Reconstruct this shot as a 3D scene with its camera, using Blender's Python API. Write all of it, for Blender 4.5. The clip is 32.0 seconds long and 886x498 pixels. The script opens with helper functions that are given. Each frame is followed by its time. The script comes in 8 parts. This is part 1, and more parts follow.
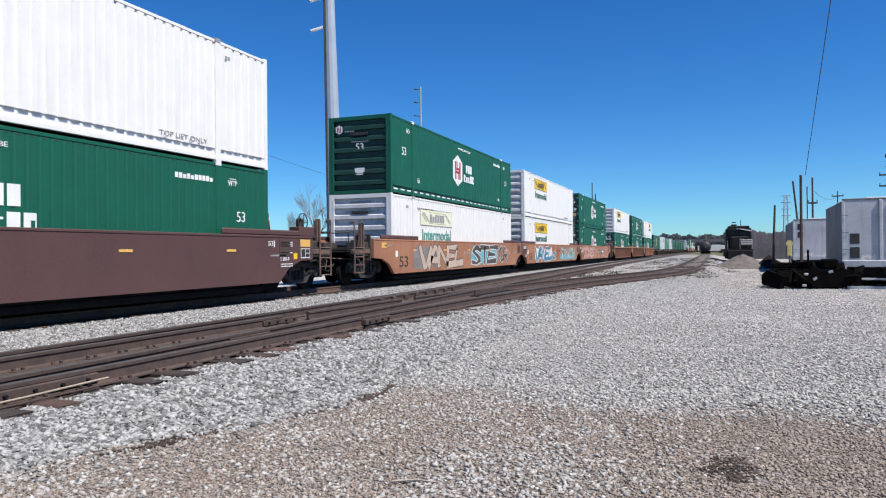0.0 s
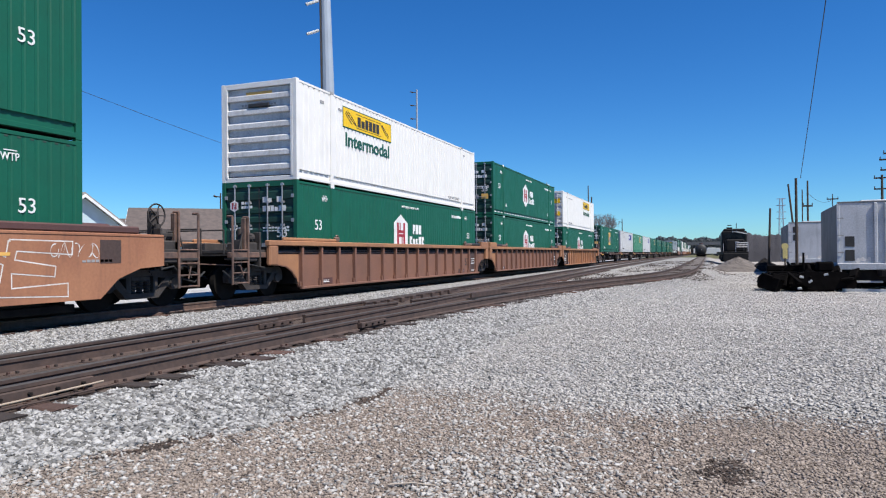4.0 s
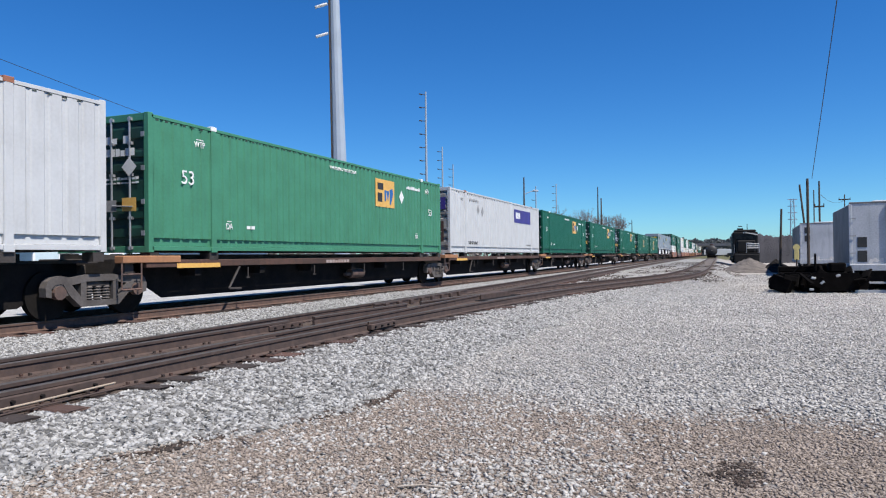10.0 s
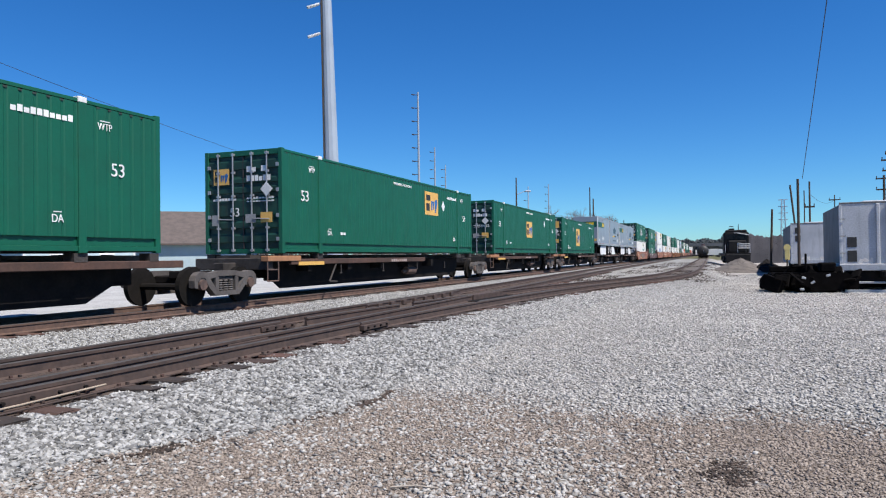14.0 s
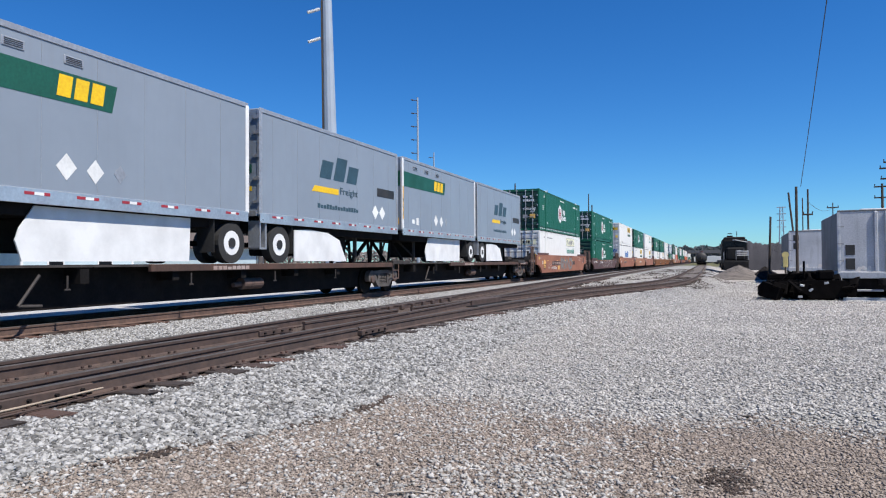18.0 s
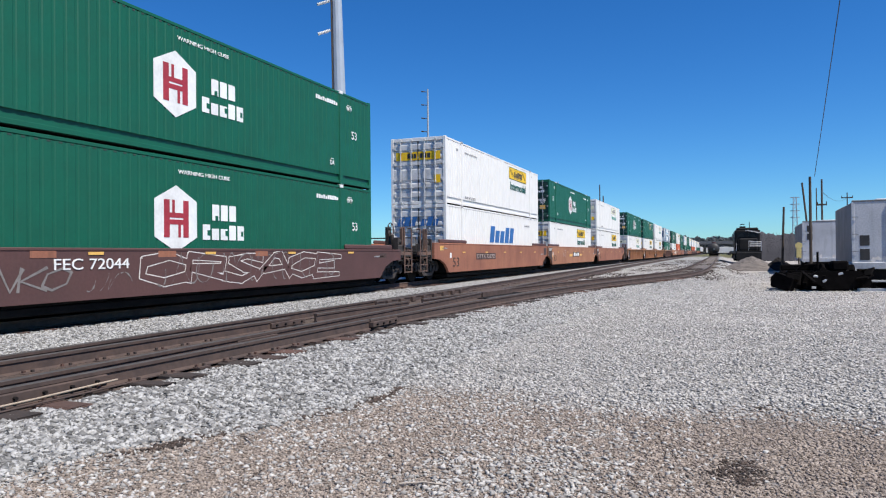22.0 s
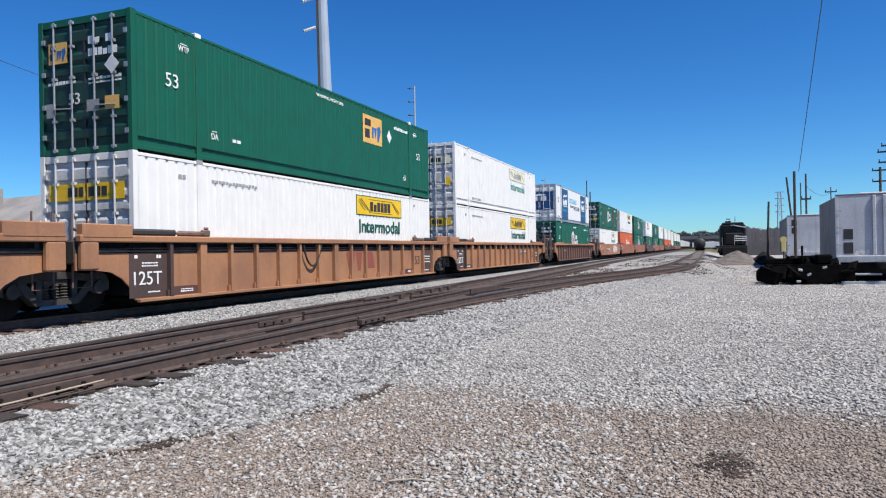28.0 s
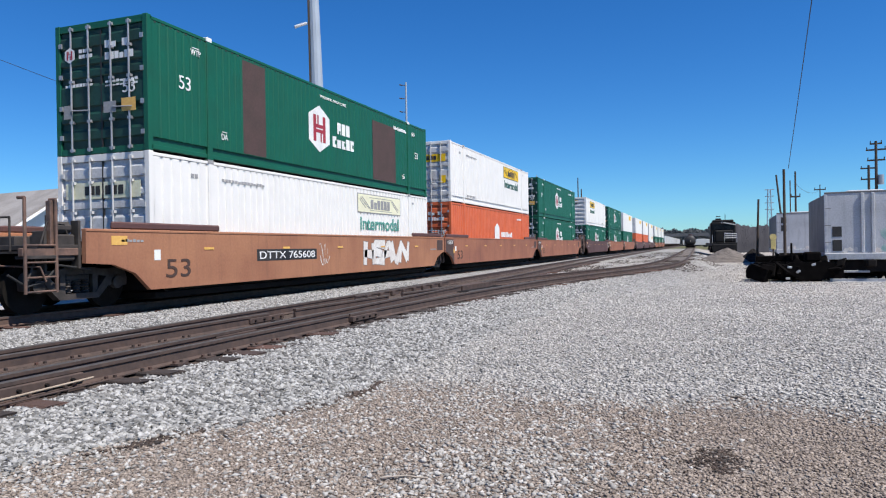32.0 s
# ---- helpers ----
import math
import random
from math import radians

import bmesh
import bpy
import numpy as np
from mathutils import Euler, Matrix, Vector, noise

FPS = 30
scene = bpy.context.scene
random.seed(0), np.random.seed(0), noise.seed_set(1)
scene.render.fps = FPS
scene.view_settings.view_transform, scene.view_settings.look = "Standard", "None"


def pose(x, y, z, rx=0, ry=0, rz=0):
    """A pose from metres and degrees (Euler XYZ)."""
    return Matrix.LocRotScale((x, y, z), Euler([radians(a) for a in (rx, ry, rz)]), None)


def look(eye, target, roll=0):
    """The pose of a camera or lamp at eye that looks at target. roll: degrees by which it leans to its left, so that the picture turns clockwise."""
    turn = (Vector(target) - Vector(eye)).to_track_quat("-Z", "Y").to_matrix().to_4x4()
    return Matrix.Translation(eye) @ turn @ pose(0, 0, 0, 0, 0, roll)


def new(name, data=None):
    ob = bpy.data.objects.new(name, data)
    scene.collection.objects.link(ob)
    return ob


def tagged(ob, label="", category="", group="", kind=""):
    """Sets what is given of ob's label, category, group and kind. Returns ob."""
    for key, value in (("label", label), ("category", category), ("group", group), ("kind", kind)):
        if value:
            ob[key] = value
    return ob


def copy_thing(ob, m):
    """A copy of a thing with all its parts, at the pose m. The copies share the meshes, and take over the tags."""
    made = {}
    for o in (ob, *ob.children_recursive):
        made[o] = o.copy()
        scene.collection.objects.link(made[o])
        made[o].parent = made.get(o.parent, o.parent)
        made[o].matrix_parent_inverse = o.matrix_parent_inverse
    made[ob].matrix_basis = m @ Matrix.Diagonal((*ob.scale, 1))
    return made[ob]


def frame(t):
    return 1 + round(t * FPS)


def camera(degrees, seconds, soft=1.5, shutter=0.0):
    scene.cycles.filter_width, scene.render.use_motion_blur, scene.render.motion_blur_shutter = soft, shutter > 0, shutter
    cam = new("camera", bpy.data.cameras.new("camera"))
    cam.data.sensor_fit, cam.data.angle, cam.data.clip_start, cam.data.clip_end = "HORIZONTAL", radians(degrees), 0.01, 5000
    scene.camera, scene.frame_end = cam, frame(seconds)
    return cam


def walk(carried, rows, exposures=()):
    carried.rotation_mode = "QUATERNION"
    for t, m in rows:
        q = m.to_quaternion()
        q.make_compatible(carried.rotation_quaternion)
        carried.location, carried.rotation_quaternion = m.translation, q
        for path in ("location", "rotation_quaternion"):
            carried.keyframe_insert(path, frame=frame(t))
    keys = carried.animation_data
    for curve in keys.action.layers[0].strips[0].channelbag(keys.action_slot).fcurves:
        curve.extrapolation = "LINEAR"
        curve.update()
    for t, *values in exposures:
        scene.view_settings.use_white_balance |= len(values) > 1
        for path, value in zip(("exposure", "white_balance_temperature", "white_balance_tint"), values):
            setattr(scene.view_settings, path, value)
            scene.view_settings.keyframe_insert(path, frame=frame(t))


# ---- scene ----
cam = camera(64.9, 32.0, soft=1.15)
PATH = [
    (0, pose(0, 0, 1.083, 90.233, 0.488, 21.129)),
    (0.5, pose(0, 0, 1.083, 90.215, 0.619, 21.148)),
    (1, pose(0, 0, 1.083, 90.388, 0.320, 20.792)),
    (1.5, pose(0, 0, 1.083, 90.414, 0.418, 20.643)),
    (2, pose(0, 0, 1.083, 90.412, 0.393, 20.532)),
    (2.5, pose(0, 0, 1.083, 90.326, 0.327, 20.635)),
    (3, pose(0, 0, 1.083, 90.413, 0.368, 20.733)),
    (3.5, pose(0, 0, 1.083, 90.504, 0.350, 20.686)),
    (4, pose(0, 0, 1.083, 90.470, 0.503, 20.824)),
    (4.5, pose(0, 0, 1.083, 90.363, 0.529, 20.993)),
    (6.5, pose(0, 0, 1.083, 90.088, 0.421, 21.296)),
    (7, pose(0, 0, 1.083, 90.222, 0.487, 21.111)),
    (7.5, pose(0, 0, 1.083, 90.183, 0.414, 20.899)),
    (8, pose(0, 0, 1.083, 90.257, 0.466, 21.207)),
    (8.5, pose(0, 0, 1.083, 90.368, 0.400, 21.190)),
    (9, pose(0, 0, 1.083, 90.373, 0.388, 21.248)),
    (9.5, pose(0, 0, 1.083, 90.483, 0.542, 21.255)),
    (10, pose(0, 0, 1.083, 90.627, 0.639, 21.585)),
    (10.5, pose(0, 0, 1.083, 90.647, 0.475, 21.471)),
    (11, pose(0, 0, 1.083, 90.598, 0.707, 21.351)),
    (11.5, pose(0, 0, 1.083, 90.532, 0.618, 21.085)),
    (12, pose(0, 0, 1.083, 90.532, 0.624, 20.971)),
    (12.5, pose(0, 0, 1.083, 90.685, 0.701, 20.919)),
    (13, pose(0, 0, 1.083, 90.840, 0.890, 20.930)),
    (13.5, pose(0, 0, 1.083, 90.760, 0.807, 20.927)),
    (15.5, pose(0, 0, 1.083, 90.477, 0.513, 21.042)),
    (16, pose(0, 0, 1.083, 90.488, 0.385, 20.777)),
    (16.5, pose(0, 0, 1.083, 90.785, 0.456, 20.773)),
    (17, pose(0, 0, 1.083, 90.897, 0.371, 20.784)),
    (17.5, pose(0, 0, 1.083, 90.973, 0.446, 20.736)),
    (18, pose(0, 0, 1.083, 91.091, 0.355, 20.850)),
    (18.5, pose(0, 0, 1.083, 91.007, 0.477, 20.917)),
    (19, pose(0, 0, 1.083, 90.906, 0.474, 20.899)),
    (19.5, pose(0, 0, 1.083, 90.883, 0.581, 21.163)),
    (20, pose(0, 0, 1.083, 90.725, 0.612, 21.165)),
    (20.5, pose(0, 0, 1.083, 90.799, 0.308, 20.818)),
    (21, pose(0, 0, 1.083, 90.729, 0.296, 21.276)),
    (21.5, pose(0, 0, 1.083, 90.445, 0.453, 21.669)),
    (22, pose(0, 0, 1.083, 90.424, 0.536, 21.735)),
    (22.5, pose(0, 0, 1.083, 90.416, 0.693, 21.433)),
    (23, pose(0, 0, 1.083, 90.281, 0.724, 21.310)),
    (23.5, pose(0, 0, 1.083, 90.336, 0.763, 21.330)),
    (24, pose(0, 0, 1.083, 90.103, 1.001, 21.285)),
    (24.5, pose(0, 0, 1.083, 90.106, 0.845, 20.932)),
    (25, pose(0, 0, 1.083, 90.036, 0.761, 20.441)),
    (25.5, pose(0, 0, 1.083, 89.931, 0.823, 20.603)),
    (27.5, pose(0, 0, 1.083, 90.197, 0.936, 20.499)),
    (28, pose(0, 0, 1.083, 90.159, 1.012, 20.742)),
    (28.5, pose(0, 0, 1.083, 90.156, 0.931, 20.506)),
    (29, pose(0, 0, 1.083, 90.076, 1.008, 20.526)),
    (29.5, pose(0, 0, 1.083, 90.262, 0.937, 20.371)),
    (30, pose(0, 0, 1.083, 90.129, 0.925, 20.049)),
    (30.5, pose(0, 0, 1.083, 90.112, 1.046, 20.150)),
    (31, pose(0, 0, 1.083, 89.980, 1.047, 20.053)),
    (31.5, pose(0, 0, 1.083, 89.881, 0.983, 19.939)),
    (32, pose(0, 0, 1.083, 89.892, 0.938, 20.040)),
]
walk(cam, PATH)

# ---- light ----
SUN_DIR = Vector((0.497, -0.155, 0.857)).normalized()
world = bpy.data.worlds.new("sky")
scene.world = world
world.use_nodes = True
wn = world.node_tree.nodes
sky = wn.new("ShaderNodeTexSky")
sky.sky_type = "NISHITA"
sky.sun_disc = False
sky.sun_elevation = math.asin(SUN_DIR.z)
sky.sun_rotation = math.atan2(SUN_DIR.x, SUN_DIR.y)
sky.air_density, sky.dust_density, sky.ozone_density, sky.altitude = 1.0, 0.0, 3.2, 800
wn["Background"].inputs[1].default_value = 0.073
vivid = wn.new("ShaderNodeHueSaturation")
vivid.inputs["Saturation"].default_value = 1.28
world.node_tree.links.new(sky.outputs[0], vivid.inputs["Color"])
deep = wn.new("ShaderNodeMix")
deep.data_type, deep.blend_type = "RGBA", "MULTIPLY"
deep.inputs[0].default_value = 1.0
deep.inputs[7].default_value = (0.545, 0.96, 1.31, 1)
world.node_tree.links.new(vivid.outputs[0], deep.inputs[6])
world.node_tree.links.new(deep.outputs[2], wn["Background"].inputs[0])
sun = new("sun", bpy.data.lights.new("sun", "SUN"))
sun.data.energy, sun.data.angle, sun.data.color = 5.0, radians(0.53), (1.0, 0.95, 0.88)
sun.matrix_world = look(SUN_DIR * 50, (0, 0, 0))
scene.view_settings.exposure = 0.46

# ---- materials ----
def mat(name, base, base2=None, rough=0.55, metal=0.0, scale=1.5, grain=18.0, bump=0.08, streak=0.0, dirt=(0.16, 0.12, 0.09), spec=0.4):
    """Painted or raw surface: two colours by large noise, a fine grain, streaks of dirt that run down."""
    m = bpy.data.materials.new(name)
    m.use_nodes = True
    nt = m.node_tree
    n, lk = nt.nodes, nt.links.new
    bsdf = n["Principled BSDF"]
    co = n.new("ShaderNodeTexCoord")
    base2 = base2 or tuple(c * 0.82 for c in base)
    big = n.new("ShaderNodeTexNoise")
    big.inputs["Scale"].default_value, big.inputs["Detail"].default_value = scale, 6
    lk(co.outputs["Object"], big.inputs["Vector"])
    ramp = n.new("ShaderNodeValToRGB")
    ramp.color_ramp.elements[0].position, ramp.color_ramp.elements[1].position = 0.38, 0.66
    ramp.color_ramp.elements[0].color, ramp.color_ramp.elements[1].color = (*base, 1), (*base2, 1)
    lk(big.outputs[0], ramp.inputs[0])
    fine = n.new("ShaderNodeTexNoise")
    fine.inputs["Scale"].default_value, fine.inputs["Detail"].default_value = grain, 8
    lk(co.outputs["Object"], fine.inputs["Vector"])
    mul = n.new("ShaderNodeMix")
    mul.data_type, mul.blend_type = "RGBA", "OVERLAY"
    mul.inputs[0].default_value = 0.35
    lk(ramp.outputs[0], mul.inputs[6])
    lk(fine.outputs[0], mul.inputs[7])
    last = mul.outputs[2]
    if streak:
        mp = n.new("ShaderNodeMapping")
        mp.inputs["Scale"].default_value = (3.0, 5.0, 0.35)
        lk(co.outputs["Object"], mp.inputs["Vector"])
        st = n.new("ShaderNodeTexNoise")
        st.inputs["Scale"].default_value, st.inputs["Detail"].default_value = 1.6, 7
        lk(mp.outputs[0], st.inputs["Vector"])
        sr = n.new("ShaderNodeValToRGB")
        sr.color_ramp.elements[0].position, sr.color_ramp.elements[1].position = 0.52, 0.8
        sr.color_ramp.elements[0].color = (0, 0, 0, 1)
        sr.color_ramp.elements[1].color = (streak, streak, streak, 1)
        lk(st.outputs[0], sr.inputs[0])
        mx = n.new("ShaderNodeMix")
        mx.data_type = "RGBA"
        mx.inputs[7].default_value = (*dirt, 1)
        lk(sr.outputs[0], mx.inputs[0])
        lk(last, mx.inputs[6])
        last = mx.outputs[2]
    lk(last, bsdf.inputs["Base Color"])
    rr = n.new("ShaderNodeMapRange")
    rr.inputs["To Min"].default_value, rr.inputs["To Max"].default_value = max(rough - 0.12, 0.05), min(rough + 0.15, 1)
    lk(big.outputs[0], rr.inputs["Value"])
    lk(rr.outputs[0], bsdf.inputs["Roughness"])
    bsdf.inputs["Metallic"].default_value = metal
    bsdf.inputs["Specular IOR Level"].default_value = spec
    if bump:
        bp = n.new("ShaderNodeBump")
        bp.inputs["Strength"].default_value, bp.inputs["Distance"].default_value = bump, 0.02
        lk(fine.outputs[0], bp.inputs["Height"])
        lk(bp.outputs[0], bsdf.inputs["Normal"])
    return m


GREEN = mat("green_paint", (0.006, 0.099, 0.056), (0.006, 0.088, 0.051), 0.48, spec=0.34, streak=0.10, dirt=(0.010, 0.055, 0.036), bump=0.03)
GREEN_LIGHT = mat("light_green_paint", (0.06, 0.23, 0.135), (0.052, 0.20, 0.115), 0.5, streak=0.2, dirt=(0.04, 0.07, 0.05), bump=0.03)
WHITE = mat("white_paint", (0.76, 0.742, 0.705), (0.715, 0.70, 0.665), 0.45, streak=0.22, dirt=(0.42, 0.40, 0.36), bump=0.03)
GREY_WHITE = mat("grey_white_paint", (0.53, 0.535, 0.535), (0.48, 0.485, 0.485), 0.5, streak=0.22, dirt=(0.25, 0.23, 0.20), bump=0.03)
TRAILER = mat("grey_trailer_skin", (0.235, 0.272, 0.320), (0.218, 0.254, 0.300), 0.38, scale=0.5, grain=3.0, streak=0.08, bump=0)
# darker green than the side walls, with dirt streaks
GREENDOOR = mat("dirt_streaked_dark_green_ends", (0.008, 0.050, 0.036), (0.008, 0.034, 0.027), 0.55, streak=0.5, dirt=(0.018, 0.020, 0.018), bump=0.05)
ORANGE = mat("orange_paint", (0.62, 0.13, 0.045), (0.55, 0.11, 0.04), 0.5, streak=0.25, bump=0.03)
GALV = mat("galvanised_steel", (0.42, 0.43, 0.45), (0.33, 0.34, 0.36), 0.45, 0.5, bump=0.05)
YELLOW = mat("yellow_paint", (0.80, 0.50, 0.01), (0.74, 0.46, 0.015), 0.5, bump=0.02)
PALE = mat("faded_cream_paint", (0.76, 0.74, 0.52), (0.70, 0.68, 0.50), 0.55, bump=0.02)
GOLD = mat("golden_paint", (0.72, 0.42, 0.11), (0.66, 0.38, 0.10), 0.5, bump=0.02)
DKGREEN = mat("dark_green_lettering", (0.012, 0.09, 0.06), None, 0.5, bump=0)
FADEGREEN = mat("faded_green_lettering", (0.10, 0.30, 0.24), None, 0.5, bump=0)
RED = mat("dark_red_paint", (0.36, 0.035, 0.05), None, 0.5, bump=0)
BLACK = mat("black_paint", (0.022, 0.022, 0.022), (0.04, 0.037, 0.035), 0.55)
BLUE = mat("blue_paint", (0.03, 0.14, 0.38), None, 0.5, bump=0)
SKYBLUE = mat("sky_blue_lettering", (0.02, 0.36, 0.62), None, 0.5, bump=0)
PURPLE = mat("purple_blue_paint", (0.045, 0.035, 0.22), (0.05, 0.04, 0.19), 0.5, bump=0)
NAVY = mat("navy_panel", (0.012, 0.045, 0.13), (0.015, 0.07, 0.19), 0.4, scale=0.9, bump=0)
SLATE = mat("slate_lettering", (0.035, 0.075, 0.10), None, 0.5, bump=0)
LETTER = mat("white_lettering", (0.78, 0.78, 0.76), None, 0.55, bump=0)
GREYLETTER = mat("grey_lettering", (0.30, 0.30, 0.30), None, 0.6, bump=0)
FADED = mat("sun_faded_rust_paint", (0.36, 0.165, 0.088), (0.28, 0.120, 0.068), 0.7, scale=0.8, streak=0.45, dirt=(0.17, 0.085, 0.055), bump=0.1)
RUST = mat("rust_brown_paint", (0.315, 0.128, 0.073), (0.235, 0.094, 0.060), 0.7, scale=0.8, streak=0.5, dirt=(0.11, 0.055, 0.035), bump=0.12)
MAROON = mat("maroon_brown_paint", (0.098, 0.047, 0.042), (0.080, 0.040, 0.037), 0.62, scale=0.8, streak=0.3, dirt=(0.07, 0.045, 0.035), bump=0.08)
DARKBROWN = mat("stained_dark_brown_paint", (0.150, 0.080, 0.062), (0.115, 0.066, 0.055), 0.7, scale=0.8, streak=0.5, dirt=(0.21, 0.12, 0.075), bump=0.1)
BROWNGREY = mat("weathered_grey_brown_paint", (0.215, 0.103, 0.068), (0.165, 0.084, 0.060), 0.7, scale=0.8, streak=0.4, dirt=(0.20, 0.11, 0.07), bump=0.1)
TAN = mat("faded_ochre_paint", (0.365, 0.176, 0.085), (0.265, 0.128, 0.072), 0.7, scale=0.9, streak=0.5, dirt=(0.20, 0.10, 0.06), bump=0.1)
PATCH = mat("brown_primer_patch", (0.075, 0.045, 0.04), (0.06, 0.04, 0.035), 0.75, bump=0.05)
STEEL = mat("grimy_shaded_cast_steel", (0.052, 0.044, 0.040), (0.026, 0.022, 0.020), 0.75, scale=3, bump=0.25)
TRUCKDUST = mat("dusty_cast_steel", (0.105, 0.092, 0.086), (0.066, 0.057, 0.053), 0.8, scale=2.5, bump=0.2)
CAPRUST = mat("rusty_bearing_steel", (0.125, 0.078, 0.062), (0.075, 0.052, 0.045), 0.8, scale=5, bump=0.2)
# grime, and near-black colour in place of shade under and between parts
GRIMESHADE = mat("black_grime_and_shade", (0.010, 0.009, 0.009), (0.018, 0.015, 0.014), 0.9, scale=3, bump=0.25, spec=0.12)
# near-black, with the shadow on the wheel faces put into the colour
WHEEL = mat("worn_shaded_wheel_steel", (0.014, 0.012, 0.011), (0.010, 0.009, 0.008), 0.8, 0.0, scale=4, bump=0.15, spec=0.1)
RUBBER = mat("tyre_rubber", (0.022, 0.022, 0.023), (0.035, 0.034, 0.032), 0.85, bump=0.1)
ALU = mat("aluminium", (0.62, 0.62, 0.63), (0.5, 0.5, 0.52), 0.3, 0.7, bump=0.03)
LADDER = mat("worn_rusty_grab_iron", (0.175, 0.105, 0.078), (0.085, 0.058, 0.048), 0.5, scale=4, bump=0.1)
BRIGHTROD = mat("pale_tan_wire", (0.36, 0.29, 0.22), None, 0.6, bump=0)
RAIL = mat("rusty_rail_steel", (0.078, 0.052, 0.042), (0.054, 0.038, 0.033), 0.75, scale=5, bump=0.2)
MAINRAIL = mat("rust_red_main_rail", (0.122, 0.073, 0.054), (0.082, 0.053, 0.042), 0.8, scale=5, bump=0.2)
RAILTOP = mat("polished_rail_head", (0.064, 0.056, 0.053), (0.046, 0.041, 0.039), 0.75, 0.0, scale=6, bump=0.06)
TIE = mat("creosoted_timber", (0.066, 0.044, 0.036), (0.034, 0.026, 0.023), 0.9, scale=6, grain=40, bump=0.5)
POLE_STEEL = mat("grey_steel_pole", (0.36, 0.41, 0.47), (0.31, 0.355, 0.41), 0.5, 0.1, scale=0.6, bump=0.03)
POLE_WOOD = mat("weathered_wood_pole", (0.075, 0.058, 0.045), (0.05, 0.04, 0.032), 0.9, scale=2, grain=40, bump=0.3)
# darker than HOPPER: shade of the left side put into the paint, plus stains
GREYSIDE = mat("shaded_stained_grey_side", (0.19, 0.185, 0.185), (0.15, 0.148, 0.148), 0.7, scale=0.9, streak=0.3, dirt=(0.12, 0.11, 0.10), bump=0.08)
HOPPER = mat("weathered_grey_steel", (0.47, 0.48, 0.50), (0.38, 0.39, 0.41), 0.65, scale=0.9, streak=0.4, dirt=(0.13, 0.13, 0.13), bump=0.08)
ENDSHEET = mat("dark_grimy_end", (0.15, 0.15, 0.155), (0.11, 0.11, 0.112), 0.75, streak=0.3)
SILL = mat("dark_rusty_sill", (0.095, 0.050, 0.036), (0.06, 0.036, 0.028), 0.75, scale=1.2, streak=0.5, dirt=(0.03, 0.022, 0.02), bump=0.12)
# end paints darker than the sides: shading put in, along with dirt streaks
DOORWHITE = mat("shaded_streaked_white_ends", (0.58, 0.58, 0.58), (0.48, 0.48, 0.48), 0.55, streak=0.4, dirt=(0.16, 0.15, 0.14), bump=0.05)
DOORGREY = mat("shaded_grimy_grey_doors", (0.30, 0.30, 0.30), (0.20, 0.195, 0.19), 0.6, streak=0.7, dirt=(0.09, 0.08, 0.07), bump=0.08)
DULLYELLOW = mat("dull_yellow_board", (0.60, 0.50, 0.20), None, 0.6)
LOCO = mat("black_locomotive_paint", (0.010, 0.010, 0.011), (0.018, 0.017, 0.016), 0.6, bump=0.04, spec=0.15)
GLASS = mat("dark_cab_glass", (0.008, 0.009, 0.011), None, 0.25, bump=0, spec=0.2)
SIDING = mat("pale_blue_siding", (0.46, 0.56, 0.60), (0.40, 0.50, 0.54), 0.7, scale=0.8, bump=0.05)
ROOFING = mat("weathered_metal_roof", (0.30, 0.28, 0.26), (0.21, 0.195, 0.18), 0.6, scale=0.7, streak=0.4, bump=0.05)
SHINGLE = mat("brown_shingle_roof", (0.12, 0.095, 0.085), (0.09, 0.075, 0.068), 0.9, scale=2, grain=30, bump=0.3)
TRIM = mat("white_trim_paint", (0.75, 0.75, 0.74), None, 0.6, bump=0.02)
BARK = mat("grey_bark", (0.16, 0.13, 0.11), (0.11, 0.09, 0.08), 0.95, scale=3, bump=0.3)
TWIG = mat("bare_twigs", (0.20, 0.175, 0.165), (0.165, 0.145, 0.14), 0.95, scale=0.2, bump=0)
BRUSH = mat("grey_brown_brush", (0.043, 0.041, 0.047), (0.036, 0.035, 0.040), 0.95, scale=0.3, grain=5, bump=0.1)
# paler and bluer than needles: distance haze mixed into the colour
PINE = mat("hazed_pine_needles", (0.085, 0.095, 0.098), (0.062, 0.072, 0.076), 0.9, scale=0.3, bump=0)
DIRT_HEAP = mat("grey_brown_spoil", (0.145, 0.125, 0.112), (0.10, 0.088, 0.08), 0.95, scale=2, grain=14, bump=0.6)
STONE = None


def by_island(m, dark, light):
    """Pieces of one mesh vary in tone, each by its own random number."""
    nt = m.node_tree
    geo = nt.nodes.new("ShaderNodeNewGeometry")
    ramp = nt.nodes.new("ShaderNodeValToRGB")
    ramp.color_ramp.elements[0].color, ramp.color_ramp.elements[1].color = (*dark, 1), (*light, 1)
    nt.links.new(geo.outputs["Random Per Island"], ramp.inputs[0])
    for node in nt.nodes:
        if node.type == "MIX" and node.blend_type == "OVERLAY":
            nt.links.new(ramp.outputs[0], node.inputs[6])
    return m


def even(m, amount):
    """Clean paint: less of the fine mottling."""
    for node in m.node_tree.nodes:
        if node.type == "MIX" and node.blend_type == "OVERLAY":
            node.inputs[0].default_value = amount


